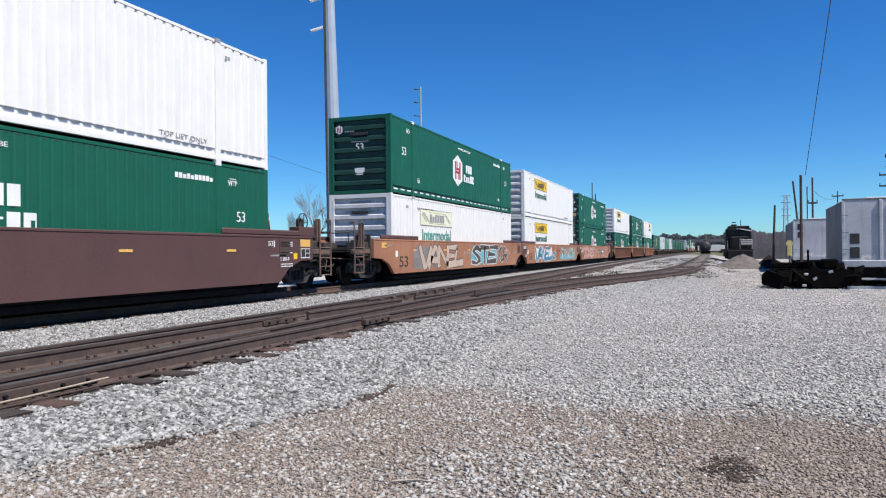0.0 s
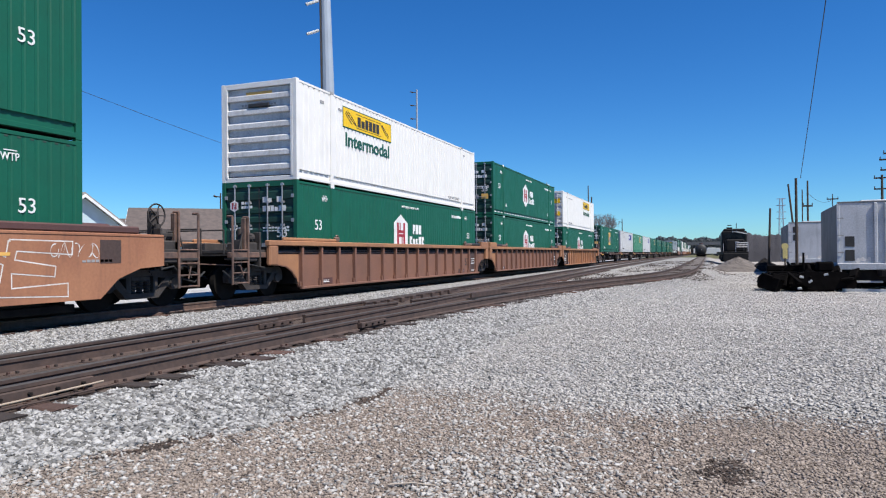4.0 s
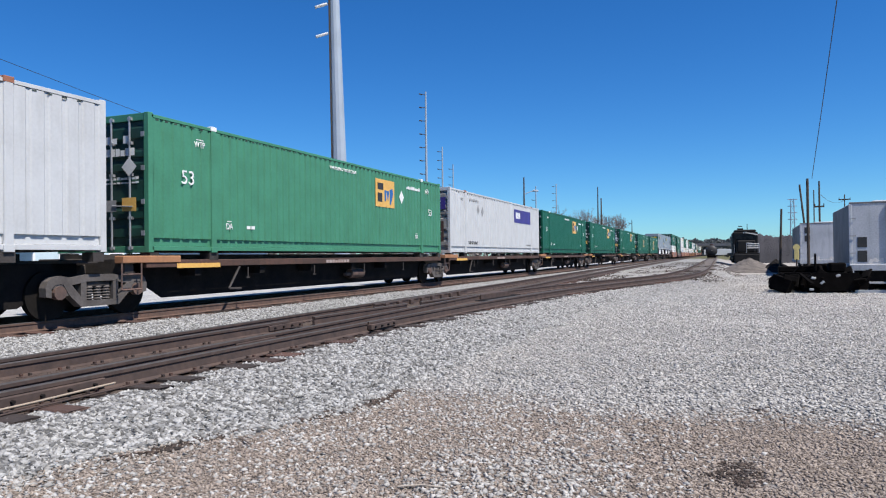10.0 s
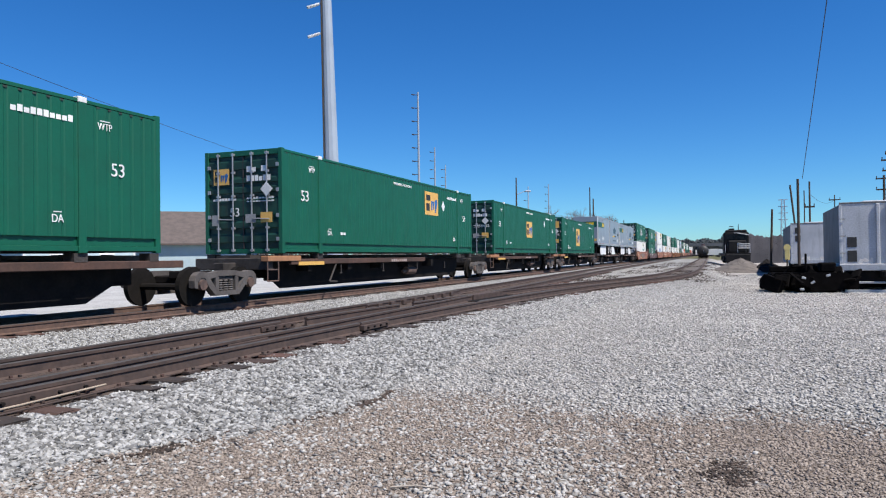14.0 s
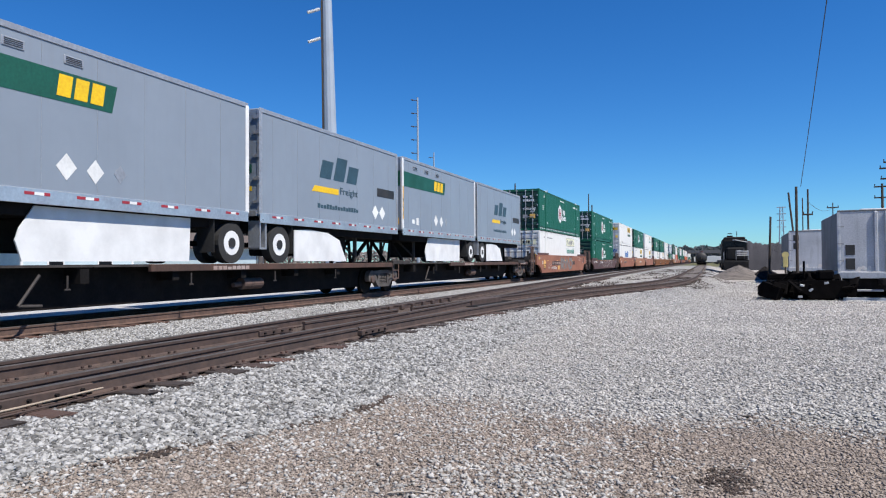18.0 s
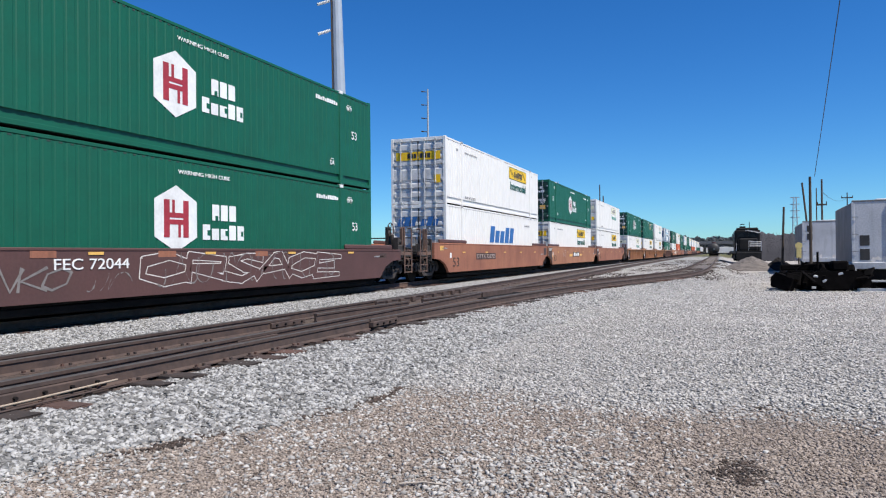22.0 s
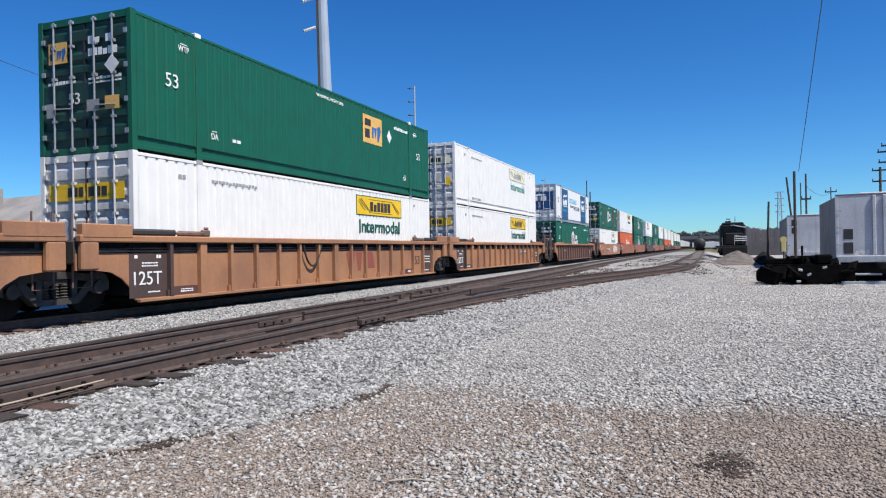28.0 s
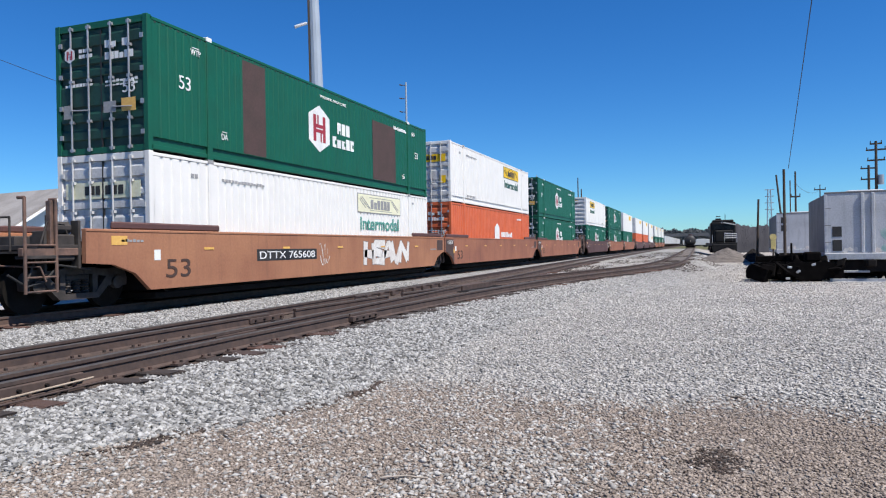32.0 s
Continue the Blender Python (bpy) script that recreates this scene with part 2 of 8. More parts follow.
for m, amount in ((TRAILER, 0.05), (WHITE, 0.08), (GREY_WHITE, 0.10), (GREEN, 0.14), (GREEN_LIGHT, 0.16), (TRIM, 0.08), (ORANGE, 0.2), (TAN, 0.18), (FADED, 0.22), (RUST, 0.22), (MAROON, 0.2), (BROWNGREY, 0.2), (POLE_STEEL, 0.12), (PURPLE, 0.1), (BRUSH, 0.1)):
    even(m, amount)


def by_object(m, dark, light):
    """Pieces that are objects of their own vary in tone."""
    nt = m.node_tree
    info = nt.nodes.new("ShaderNodeObjectInfo")
    ramp = nt.nodes.new("ShaderNodeValToRGB")
    ramp.color_ramp.elements[0].position, ramp.color_ramp.elements[1].position = 0.45, 1.0
    ramp.color_ramp.elements[0].color, ramp.color_ramp.elements[1].color = (*dark, 1), (*light, 1)
    nt.links.new(info.outputs["Random"], ramp.inputs[0])
    for node in nt.nodes:
        if node.type == "MIX" and node.blend_type == "OVERLAY":
            mx = nt.nodes.new("ShaderNodeMix")
            mx.data_type = "RGBA"
            mx.inputs[0].default_value = 0.55
            nt.links.new(node.inputs[6].links[0].from_socket, mx.inputs[6])
            nt.links.new(ramp.outputs[0], mx.inputs[7])
            nt.links.new(mx.outputs[2], node.inputs[6])
            break
    return m


by_object(TIE, (0.030, 0.025, 0.023), (0.15, 0.072, 0.052))
DRYWOOD = mat("dry_grey_wood", (0.36, 0.31, 0.26), (0.28, 0.24, 0.20), 0.9, scale=3, bump=0.2)
STONE = by_island(mat("crushed_limestone", (0.4, 0.4, 0.4), None, 0.9, grain=60, bump=0.3), (0.076, 0.074, 0.071), (0.42, 0.414, 0.402))
DIRTSTONE = by_island(mat("dusty_brown_gravel", (0.3, 0.27, 0.24), None, 0.95, grain=60, bump=0.3), (0.140, 0.112, 0.093), (0.355, 0.298, 0.252))
FARSTONE = by_island(mat("pale_yard_stone", (0.4, 0.4, 0.4), None, 0.9, grain=60, bump=0.2), (0.275, 0.262, 0.244), (0.52, 0.498, 0.468))
CLOD = by_island(mat("dark_bark_and_clods", (0.05, 0.04, 0.03), None, 0.95, grain=60, bump=0.3), (0.022, 0.018, 0.016), (0.085, 0.06, 0.048))
PALESTONE = by_island(mat("pale_loose_stone", (0.4, 0.4, 0.4), None, 0.9, grain=60, bump=0.3), (0.208, 0.198, 0.185), (0.462, 0.444, 0.419))


def ground_material():
    """Pale crushed stone by the tracks, browner trodden gravel nearer, oil stains, grass and earth far off."""
    m = bpy.data.materials.new("gravel_ground")
    m.use_nodes = True
    nt = m.node_tree
    n, lk = nt.nodes, nt.links.new
    bsdf = n["Principled BSDF"]
    geo = n.new("ShaderNodeNewGeometry")
    sep = n.new("ShaderNodeSeparateXYZ")
    lk(geo.outputs["Position"], sep.inputs[0])

    def noise_of(scale, detail=5):
        t = n.new("ShaderNodeTexNoise")
        t.inputs["Scale"].default_value, t.inputs["Detail"].default_value = scale, detail
        lk(geo.outputs["Position"], t.inputs["Vector"])
        return t.outputs[0]

    def math_of(op, a, b):
        t = n.new("ShaderNodeMath")
        t.operation = op
        for i, v in enumerate((a, b)):
            if isinstance(v, (int, float)):
                t.inputs[i].default_value = v
            else:
                lk(v, t.inputs[i])
        return t.outputs[0]

    def step_of(value, lo, hi):
        t = n.new("ShaderNodeMapRange")
        t.interpolation_type = "SMOOTHSTEP"
        t.inputs["From Min"].default_value, t.inputs["From Max"].default_value = lo, hi
        lk(value, t.inputs["Value"])
        return t.outputs[0]

    def mix_of(fac, a, b, blend="MIX"):
        t = n.new("ShaderNodeMix")
        t.data_type, t.blend_type = "RGBA", blend
        for i, v in ((0, fac), (6, a), (7, b)):
            if isinstance(v, (int, float)):
                t.inputs[i].default_value = v
            elif isinstance(v, tuple):
                t.inputs[i].default_value = (*v, 1)
            else:
                lk(v, t.inputs[i])
        return t.outputs[2]

    cells = n.new("ShaderNodeTexVoronoi")
    cells.inputs["Scale"].default_value = 17.0
    lk(geo.outputs["Position"], cells.inputs["Vector"])
    tone = n.new("ShaderNodeValToRGB")
    tone.color_ramp.elements[0].color, tone.color_ramp.elements[1].color = (0.10, 0.098, 0.094, 1), (0.36, 0.355, 0.343, 1)
    cs = n.new("ShaderNodeSeparateColor")
    lk(cells.outputs["Color"], cs.inputs[0])
    lk(cs.outputs[0], tone.inputs[0])
    pale = mix_of(0.4, tone.outputs[0], (0.31, 0.306, 0.298))
    small = n.new("ShaderNodeTexVoronoi")
    small.inputs["Scale"].default_value = 34.0
    lk(geo.outputs["Position"], small.inputs["Vector"])
    tone2 = n.new("ShaderNodeValToRGB")
    tone2.color_ramp.elements[0].color, tone2.color_ramp.elements[1].color = (0.08, 0.062, 0.05, 1), (0.31, 0.255, 0.212, 1)
    cs2 = n.new("ShaderNodeSeparateColor")
    lk(small.outputs["Color"], cs2.inputs[0])
    lk(cs2.outputs[0], tone2.inputs[0])
    brown = mix_of(0.4, tone2.outputs[0], (0.205, 0.162, 0.132))
    warp = math_of("MULTIPLY", math_of("SUBTRACT", noise_of(0.55), 0.5), 2.6)
    # trodden ground: nearer than about 7 m and right of the ballast shoulder
    near = step_of(math_of("ADD", math_of("ADD", sep.outputs[1], math_of("MULTIPLY", sep.outputs[0], 0.15)), warp), 7.6, 6.4)
    bend = math_of("MINIMUM", math_of("MAXIMUM", math_of("MULTIPLY", math_of("SUBTRACT", sep.outputs[1], 3.6), 0.292), 0.0), 0.73)
    side = step_of(math_of("ADD", math_of("SUBTRACT", sep.outputs[0], bend), math_of("MULTIPLY", warp, 0.12)), -4.25, -3.95)
    patchy = math_of("SUBTRACT", 1.0, math_of("MULTIPLY", step_of(noise_of(1.3), 0.48, 0.66), 0.45))
    col = mix_of(math_of("MULTIPLY", math_of("MULTIPLY", math_of("MULTIPLY", near, side), patchy), 0.9), pale, brown)
    lane = step_of(math_of("ADD", sep.outputs[0], math_of("MULTIPLY", warp, 0.6)), -1.0, 2.5)
    far_lane = math_of("MULTIPLY", lane, step_of(sep.outputs[1], 12.0, 26.0))
    col = mix_of(math_of("MULTIPLY", far_lane, 0.75), col, (0.40, 0.36, 0.32))
    # dark oil stains with their own ragged outline
    for sx, sy, r in ((0.10, 5.28, 0.30), (-3.52, 5.3, 0.22)):
        dx, dy = math_of("SUBTRACT", sep.outputs[0], sx), math_of("SUBTRACT", sep.outputs[1], sy)
        d = math_of("SQRT", math_of("ADD", math_of("MULTIPLY", dx, dx), math_of("MULTIPLY", dy, dy)), 0)
        d = math_of("ADD", d, math_of("MULTIPLY", math_of("SUBTRACT", noise_of(6.0), 0.5), 0.5))
        col = mix_of(math_of("MULTIPLY", step_of(d, r, r * 0.3), 0.9), col, (0.03, 0.027, 0.025))
    # clean white ballast behind the main track
    col = mix_of(math_of("MULTIPLY", step_of(sep.outputs[0], -13.4, -13.8), 0.8), col, mix_of(noise_of(30.0, 3), (0.38, 0.376, 0.37), (0.52, 0.515, 0.505)))
    # grass and bare earth beyond the yard
    away = math_of("MAXIMUM", step_of(sep.outputs[0], -34.0, -40.0), step_of(sep.outputs[1], 160.0, 220.0))
    grass = mix_of(noise_of(0.12), (0.13, 0.115, 0.06), (0.075, 0.085, 0.035))
    col = mix_of(away, col, grass)
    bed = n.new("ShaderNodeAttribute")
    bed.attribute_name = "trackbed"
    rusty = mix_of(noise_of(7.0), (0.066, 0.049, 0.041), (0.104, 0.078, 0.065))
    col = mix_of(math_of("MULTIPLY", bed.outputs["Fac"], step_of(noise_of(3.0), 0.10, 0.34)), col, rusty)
    blot = mix_of(math_of("MULTIPLY", step_of(noise_of(0.9), 0.5, 0.75), 0.22), col, (0.20, 0.18, 0.165))
    mott = n.new("ShaderNodeMapRange")
    mott.inputs["From Min"].default_value, mott.inputs["From Max"].default_value = 0.3, 0.7
    mott.inputs["To Min"].default_value, mott.inputs["To Max"].default_value = 0.72, 1.25
    lk(math_of("ADD", math_of("MULTIPLY", noise_of(1.7, 8), 0.5), math_of("MULTIPLY", noise_of(9.0, 4), 0.5)), mott.inputs["Value"])
    grade = n.new("ShaderNodeVectorMath")
    grade.operation = "SCALE"
    lk(blot, grade.inputs[0])
    lk(mott.outputs[0], grade.inputs["Scale"])
    lk(grade.outputs[0], bsdf.inputs["Base Color"])
    bsdf.inputs["Roughness"].default_value = 0.92
    bsdf.inputs["Specular IOR Level"].default_value = 0.2
    bp = n.new("ShaderNodeBump")
    bp.inputs["Strength"].default_value, bp.inputs["Distance"].default_value = 1.0, 0.035
    hgt = math_of("ADD", math_of("MULTIPLY", cells.outputs["Distance"], -1.0), math_of("MULTIPLY", noise_of(45.0, 3), 0.5))
    lk(hgt, bp.inputs["Height"])
    lk(bp.outputs[0], bsdf.inputs["Normal"])
    return m


GROUND = ground_material()

# ---- builders ----
def box(bm, x0, x1, y0, y1, z0, z1):
    v = [bm.verts.new(p) for p in ((x0, y0, z0), (x1, y0, z0), (x1, y1, z0), (x0, y1, z0), (x0, y0, z1), (x1, y0, z1), (x1, y1, z1), (x0, y1, z1))]
    for f in ((3, 2, 1, 0), (4, 5, 6, 7), (0, 1, 5, 4), (1, 2, 6, 5), (2, 3, 7, 6), (3, 0, 4, 7)):
        bm.faces.new([v[i] for i in f])
    return bm


def boxes(*all_boxes, bevel=0.0):
    bm = bmesh.new()
    for b in all_boxes:
        box(bm, *b)
    if bevel:
        bmesh.ops.bevel(bm, geom=bm.edges[:], offset=bevel, segments=1, affect="EDGES")
    return bm


def rod(bm, p, q, r, n=8, r2=None):
    """A round bar from p to q."""
    p, q = Vector(p), Vector(q)
    d = (q - p).normalized()
    a = d.orthogonal().normalized()
    b = d.cross(a)
    r2 = r if r2 is None else r2
    rings = []
    for c, rr in ((p, r), (q, r2)):
        rings.append([bm.verts.new(c + (a * math.cos(i * 2 * math.pi / n) + b * math.sin(i * 2 * math.pi / n)) * rr) for i in range(n)])
    for i in range(n):
        bm.faces.new((rings[0][i], rings[0][(i + 1) % n], rings[1][(i + 1) % n], rings[1][i]))
    bm.faces.new(rings[0][::-1])
    bm.faces.new(rings[1])
    return bm


def rods(*all_rods, n=8):
    bm = bmesh.new()
    for p, q, r in all_rods:
        rod(bm, p, q, r, n)
    return bm


def slab(bm, outline, to3d, thick):
    """A flat outline (u, v), set in space by to3d(u, v, w), given a thickness."""
    lo = [bm.verts.new(to3d(u, v, 0)) for u, v in outline]
    hi = [bm.verts.new(to3d(u, v, thick)) for u, v in outline]
    k = len(outline)
    bm.faces.new(lo[::-1])
    bm.faces.new(hi)
    for i in range(k):
        bm.faces.new((lo[i], lo[(i + 1) % k], hi[(i + 1) % k], hi[i]))
    return bm


def part(name, bm, material, parent, label="", smooth=False):
    me = bpy.data.meshes.new(name)
    bmesh.ops.recalc_face_normals(bm, faces=bm.faces[:])
    bm.to_mesh(me)
    bm.free()
    me.materials.append(material)
    if smooth:
        for p in me.polygons:
            p.use_smooth = True
    ob = new(name, me)
    ob.parent = parent
    if label:
        ob["label"] = label
    return ob


def thing(name, label, category, group="", kind="", m=None):
    ob = new(name)
    ob.empty_display_size = 0.3
    if m is not None:
        ob.matrix_basis = m
    return tagged(ob, label, category, group, kind)


TEXTS = {}


def lettering(s):
    """The mesh of a line of the built-in font, one metre high in capitals, and its width."""
    if s not in TEXTS:
        cu = bpy.data.curves.new("line", "FONT")
        cu.body, cu.size, cu.extrude = s, 1.4, 0.006
        if s == "Intermodal":
            cu.offset = 0.028
        ob = new("line", cu)
        me = bpy.data.meshes.new_from_object(ob.evaluated_get(bpy.context.evaluated_depsgraph_get()))
        bpy.data.objects.remove(ob)
        xs = [v.co.x for v in me.vertices]
        TEXTS[s] = (me, min(xs), max(xs))
    return TEXTS[s]


for line in ("53", "125T", "Intermodal", "TOP LIFT ONLY", "WARNING HIGH CUBE", "EXCELLENCE", "THROUGH", "EXECUTION", "INTERMODAL", "Freight", "WTP", "DA",
             "DTTX 726705", "DTTX 765608", "DTTX 765383", "DTTX 788144", "DTTX 645629", "FEC 72044", "MTH MEXICOX", "L 201-9", "48", "45", "TSA"):
    lettering(line)


def side_at(x):
    return lambda u, v, w: (x + w, u, v)


def end_at(y):
    return lambda u, v, w: (u, y - w, v)


def write(name, s, parent, material, plane, at, u0, u1, v0, height=None, label=""):
    """Letters from u0 to u1 along a side ('side') or an end ('end') of a thing, foot at v0."""
    src, a, b = lettering(s)
    key = (s, material.name)
    if key not in TEXTS:
        me = src.copy()
        me.materials.clear()
        me.materials.append(material)
        TEXTS[key] = me
    me = TEXTS[key]
    k = (u1 - u0) / (b - a)
    kv = height if height else k
    ob = new(name, me)
    if plane == "side":
        basis = Matrix(((0, 0, 1, at + 0.003), (1, 0, 0, u0 - a * k), (0, 1, 0, v0), (0, 0, 0, 1)))
    else:
        basis = Matrix(((1, 0, 0, u0 - a * k), (0, 0, -1, at - 0.003), (0, 1, 0, v0), (0, 0, 0, 1)))
    ob.parent = parent
    ob.matrix_basis = basis @ Matrix.Diagonal((k, kv, 1, 1))
    if label:
        ob["label"] = label
    return ob


SINGLY = {"black_panel", "navy_panel", "primer_patch", "sign_panel", "placard", "plate", "repaint_patch", "data_plate"}


def panel(name, parent, material, plane, at, shapes, label="", thick=0.004):
    """Flat painted shapes: outlines in (u, v), or boxes (u0, u1, v0, v1)."""
    if name in SINGLY and len(shapes) > 1:
        return [panel(name, parent, material, plane, at, [s], label, thick) for s in shapes][-1]
    bm = bmesh.new()
    f = side_at(at) if plane == "side" else end_at(at)
    for s in shapes:
        if len(s) == 4 and not isinstance(s[0], tuple):
            s = ((s[0], s[2]), (s[1], s[2]), (s[1], s[3]), (s[0], s[3]))
        slab(bm, s, f, thick)
    return part(name, bm, material, parent, label)


def word_bars(u0, u1, v0, v1, n, seed=0, slant=0.0):
    """Plain blocks in the rhythm of a wordmark."""
    r = random.Random(seed)
    step = (u1 - u0) / n
    out = []
    for i in range(n):
        a, b = u0 + i * step, u0 + (i + 0.8) * step
        top = v1 - (v1 - v0) * r.choice((0, 0, 0.25))
        sl = slant * (top - v0)
        out.append(((a, v0), (b, v0), (b + sl, top), (a + sl, top)))
    return out

# ---- ground and tracks ----
TX = -12.17      # centre line of the main track
NX = -6.33       # centre line of the near track
GAUGE = 0.75     # half the distance between rail heads


def smooth(a, b, x):
    t = min(max((x - a) / (b - a), 0.0), 1.0)
    return t * t * (3 - 2 * t)


def through_x(y):
    """Centre line of the second track, which drifts slowly towards the main track."""
    if y < 42:
        return -6.70 - 0.028 * (y - 5.4)
    return -7.725 - 0.84 * (1 - math.exp((42 - y) / 30))


def turnout_x(y):
    """Centre line of the diverging track, which shares the near ties."""
    if y < 7:
        return -6.32
    if y < 23:
        return -6.32 + 1.1 * ((y - 7) / 16) ** 2
    if y < 27:
        return -5.22 + 0.1375 * (y - 23) + 0.009 * (y - 23) ** 2
    if y < 34.7:
        return -4.526 + 0.2095 * (y - 27)
    return -2.913 + 1.46 * (1 - math.exp((34.7 - y) * 0.2095 / 1.46))


def shoulder_x(y):
    """Where the clean ballast ends and the yard begins."""
    e = -4.15 + 0.73 * min(max((y - 3.6) / 2.5, 0.0), 1.0) + 0.02 * max(y - 6.1, 0.0)
    return max(e, turnout_x(y) + 1.3)


def on_ties(x, y, margin):
    """Between the outer rails of the shared ties, or over either track where they have parted."""
    p, q = through_x(y), turnout_x(y)
    if y < 22:
        return p - margin < x < q + margin
    return abs(x - p) < margin or abs(x - q) < margin


def ground_z(x, y):
    bed = 1 - smooth(-5.0, -3.0, x - max(0.0, (turnout_x(y) - NX)))
    left = smooth(-60.0, -40.0, x)
    z = -0.46 - 0.10 * smooth(10, 34, y) + (0.26 + 0.10 * smooth(10, 34, y)) * bed * left
    hollow = math.exp(-(((x - NX) - 2.92 * -1) / 0.7) ** 2)
    z -= 0.07 * hollow
    # trodden fill between the rails, level with the ties
    p, q = through_x(y), turnout_x(y)
    gap = max(p - x, x - q, 0.0) if y < 22 else min(abs(x - p), abs(x - q))
    between = 1 - smooth(0.60, 0.72, gap)
    z += (-0.160 - z) * between * (1 - smooth(50, 70, y))
    z += 0.035 * noise.noise(Vector((x * 0.35, y * 0.35, 0))) * (1 - bed) + 0.012 * noise.noise(Vector((x * 1.7, y * 1.7, 3)))
    return z


def make_ground():
    def steps(fine_lo, fine_hi, d, growth, limit):
        out = [fine_lo]
        while out[-1] < fine_hi:
            out.append(out[-1] + d)
        step = d
        while out[-1] < limit:
            step *= growth
            out.append(out[-1] + step)
        step = d
        low = [fine_lo]
        while low[-1] > -limit:
            step *= growth
            low.append(low[-1] - step)
        return low[:0:-1] + out
    xs = steps(-16.0, 6.0, 0.16, 1.22, 4200)
    ys = steps(1.0, 20.0, 0.16, 1.16, 4200)
    verts = [(x, y, ground_z(x, y) if abs(x) < 200 and abs(y) < 400 else -0.6) for y in ys for x in xs]
    w = len(xs)
    faces = [(j * w + i, j * w + i + 1, (j + 1) * w + i + 1, (j + 1) * w + i) for j in range(len(ys) - 1) for i in range(w - 1)]
    me = bpy.data.meshes.new("ground")
    me.from_pydata(verts, [], faces)
    me.materials.append(GROUND)
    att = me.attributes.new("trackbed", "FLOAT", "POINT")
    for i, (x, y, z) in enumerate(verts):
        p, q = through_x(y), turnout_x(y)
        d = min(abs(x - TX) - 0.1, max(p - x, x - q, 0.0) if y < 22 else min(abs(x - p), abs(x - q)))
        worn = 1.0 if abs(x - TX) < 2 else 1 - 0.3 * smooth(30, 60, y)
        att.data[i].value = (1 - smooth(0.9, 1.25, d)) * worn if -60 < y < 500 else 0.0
    for p in me.polygons:
        p.use_smooth = True
    return tagged(new("ground", me), "pale crushed-stone yard with brown trodden gravel", "ground", kind="structure")


make_ground()


def scatter_stones(name, material, label, count, region, size, seed, keep, near=1.6):
    """Loose stones, joined in one mesh: squashed, chipped octahedra resting on the ground."""
    rs = np.random.RandomState(seed)
    base = np.array([(1, 0, 0), (-1, 0, 0), (0, 1, 0), (0, -1, 0), (0, 0, 1), (0, 0, -1)], float)
    tris = np.array([(0, 2, 4), (2, 1, 4), (1, 3, 4), (3, 0, 4), (2, 0, 5), (1, 2, 5), (3, 1, 5), (0, 3, 5)])
    x0, x1, y0, y1 = region
    pts = []
    while len(pts) < count:
        x, y = rs.uniform(x0, x1), y0 + (y1 - y0) * rs.uniform(0, 1) ** near
        if keep(x, y):
            pts.append((x, y, ground_z(x, y)))
    pts = np.array(pts)
    n = len(pts)
    s = rs.uniform(size[0], size[1], (n, 1, 1))
    shape = base[None] * (1 + rs.uniform(-0.35, 0.35, (n, 6, 1))) * np.stack([rs.uniform(0.9, 1.7, n), rs.uniform(0.6, 1.1, n), rs.uniform(0.38, 0.75, n)], 1)[:, None, :]
    shape = shape + rs.uniform(-0.32, 0.32, (n, 6, 3))
    a, b = rs.uniform(0, 2 * np.pi, n), rs.uniform(-0.6, 0.6, n)
    ca, sa, cb, sb = np.cos(a), np.sin(a), np.cos(b), np.sin(b)
    rot = np.zeros((n, 3, 3))
    rot[:, 0, 0], rot[:, 0, 1], rot[:, 0, 2] = ca, -sa * cb, sa * sb
    rot[:, 1, 0], rot[:, 1, 1], rot[:, 1, 2] = sa, ca * cb, -ca * sb
    rot[:, 2, 1], rot[:, 2, 2] = sb, cb
    v = np.einsum("nij,nkj->nki", rot, shape) * s
    v[:, :, 2] += s[:, :, 0] * 0.25
    v += pts[:, None, :]
    f = (tris[None] + 6 * np.arange(n)[:, None, None]).reshape(-1, 3)
    me = bpy.data.meshes.new(name)
    me.vertices.add(n * 6)
    me.vertices.foreach_set("co", v.reshape(-1).astype(np.float32))
    me.loops.add(f.size)
    me.loops.foreach_set("vertex_index", f.reshape(-1).astype(np.int32))
    me.polygons.add(len(f))
    me.polygons.foreach_set("loop_start", np.arange(0, f.size, 3, dtype=np.int32))
    me.update(calc_edges=True)
    me.materials.append(material)
    return tagged(new(name, me), label, "gravel", kind="stuff")


def trodden(x, y):
    """How far the ground is worn brown, 0 to 1."""
    w = noise.noise(Vector((x * 0.55, y * 0.55, 1)))
    xb = shoulder_x(y)
    grey = smooth(1.1, 0.3, math.hypot((x + 1.35) * 0.9, y - 4.55) + 0.5 * w)
    return smooth(7.7, 6.5, y + 0.5 * max(x - 0.4, 0.0) + 0.7 * w) * smooth(xb - 0.12, xb + 0.22, x + 0.25 * w) * (1 - 0.55 * grey)


def in_ballast(x, y):
    if x > shoulder_x(y) + 0.3 * noise.noise(Vector((x * 0.9, y * 0.9, 7))):
        return False
    return not on_ties(x, y, 0.98) and abs(x - TX) > 1.12 + 0.14 * noise.noise(Vector((x * 2, y * 2.5, 6))) and x > -1.45 * y - 1.5


DICE = random.Random(19)


def in_trodden(x, y):
    if math.hypot((x - 0.1) / 0.2, (y - 5.28) / 0.32) < 0.9 + 0.7 * noise.noise(Vector((x * 9, y * 9, 0))) and DICE.random() < 0.8:
        return False
    return x > -1.5 * y and x < 0.5 * y and DICE.random() < trodden(x, y)


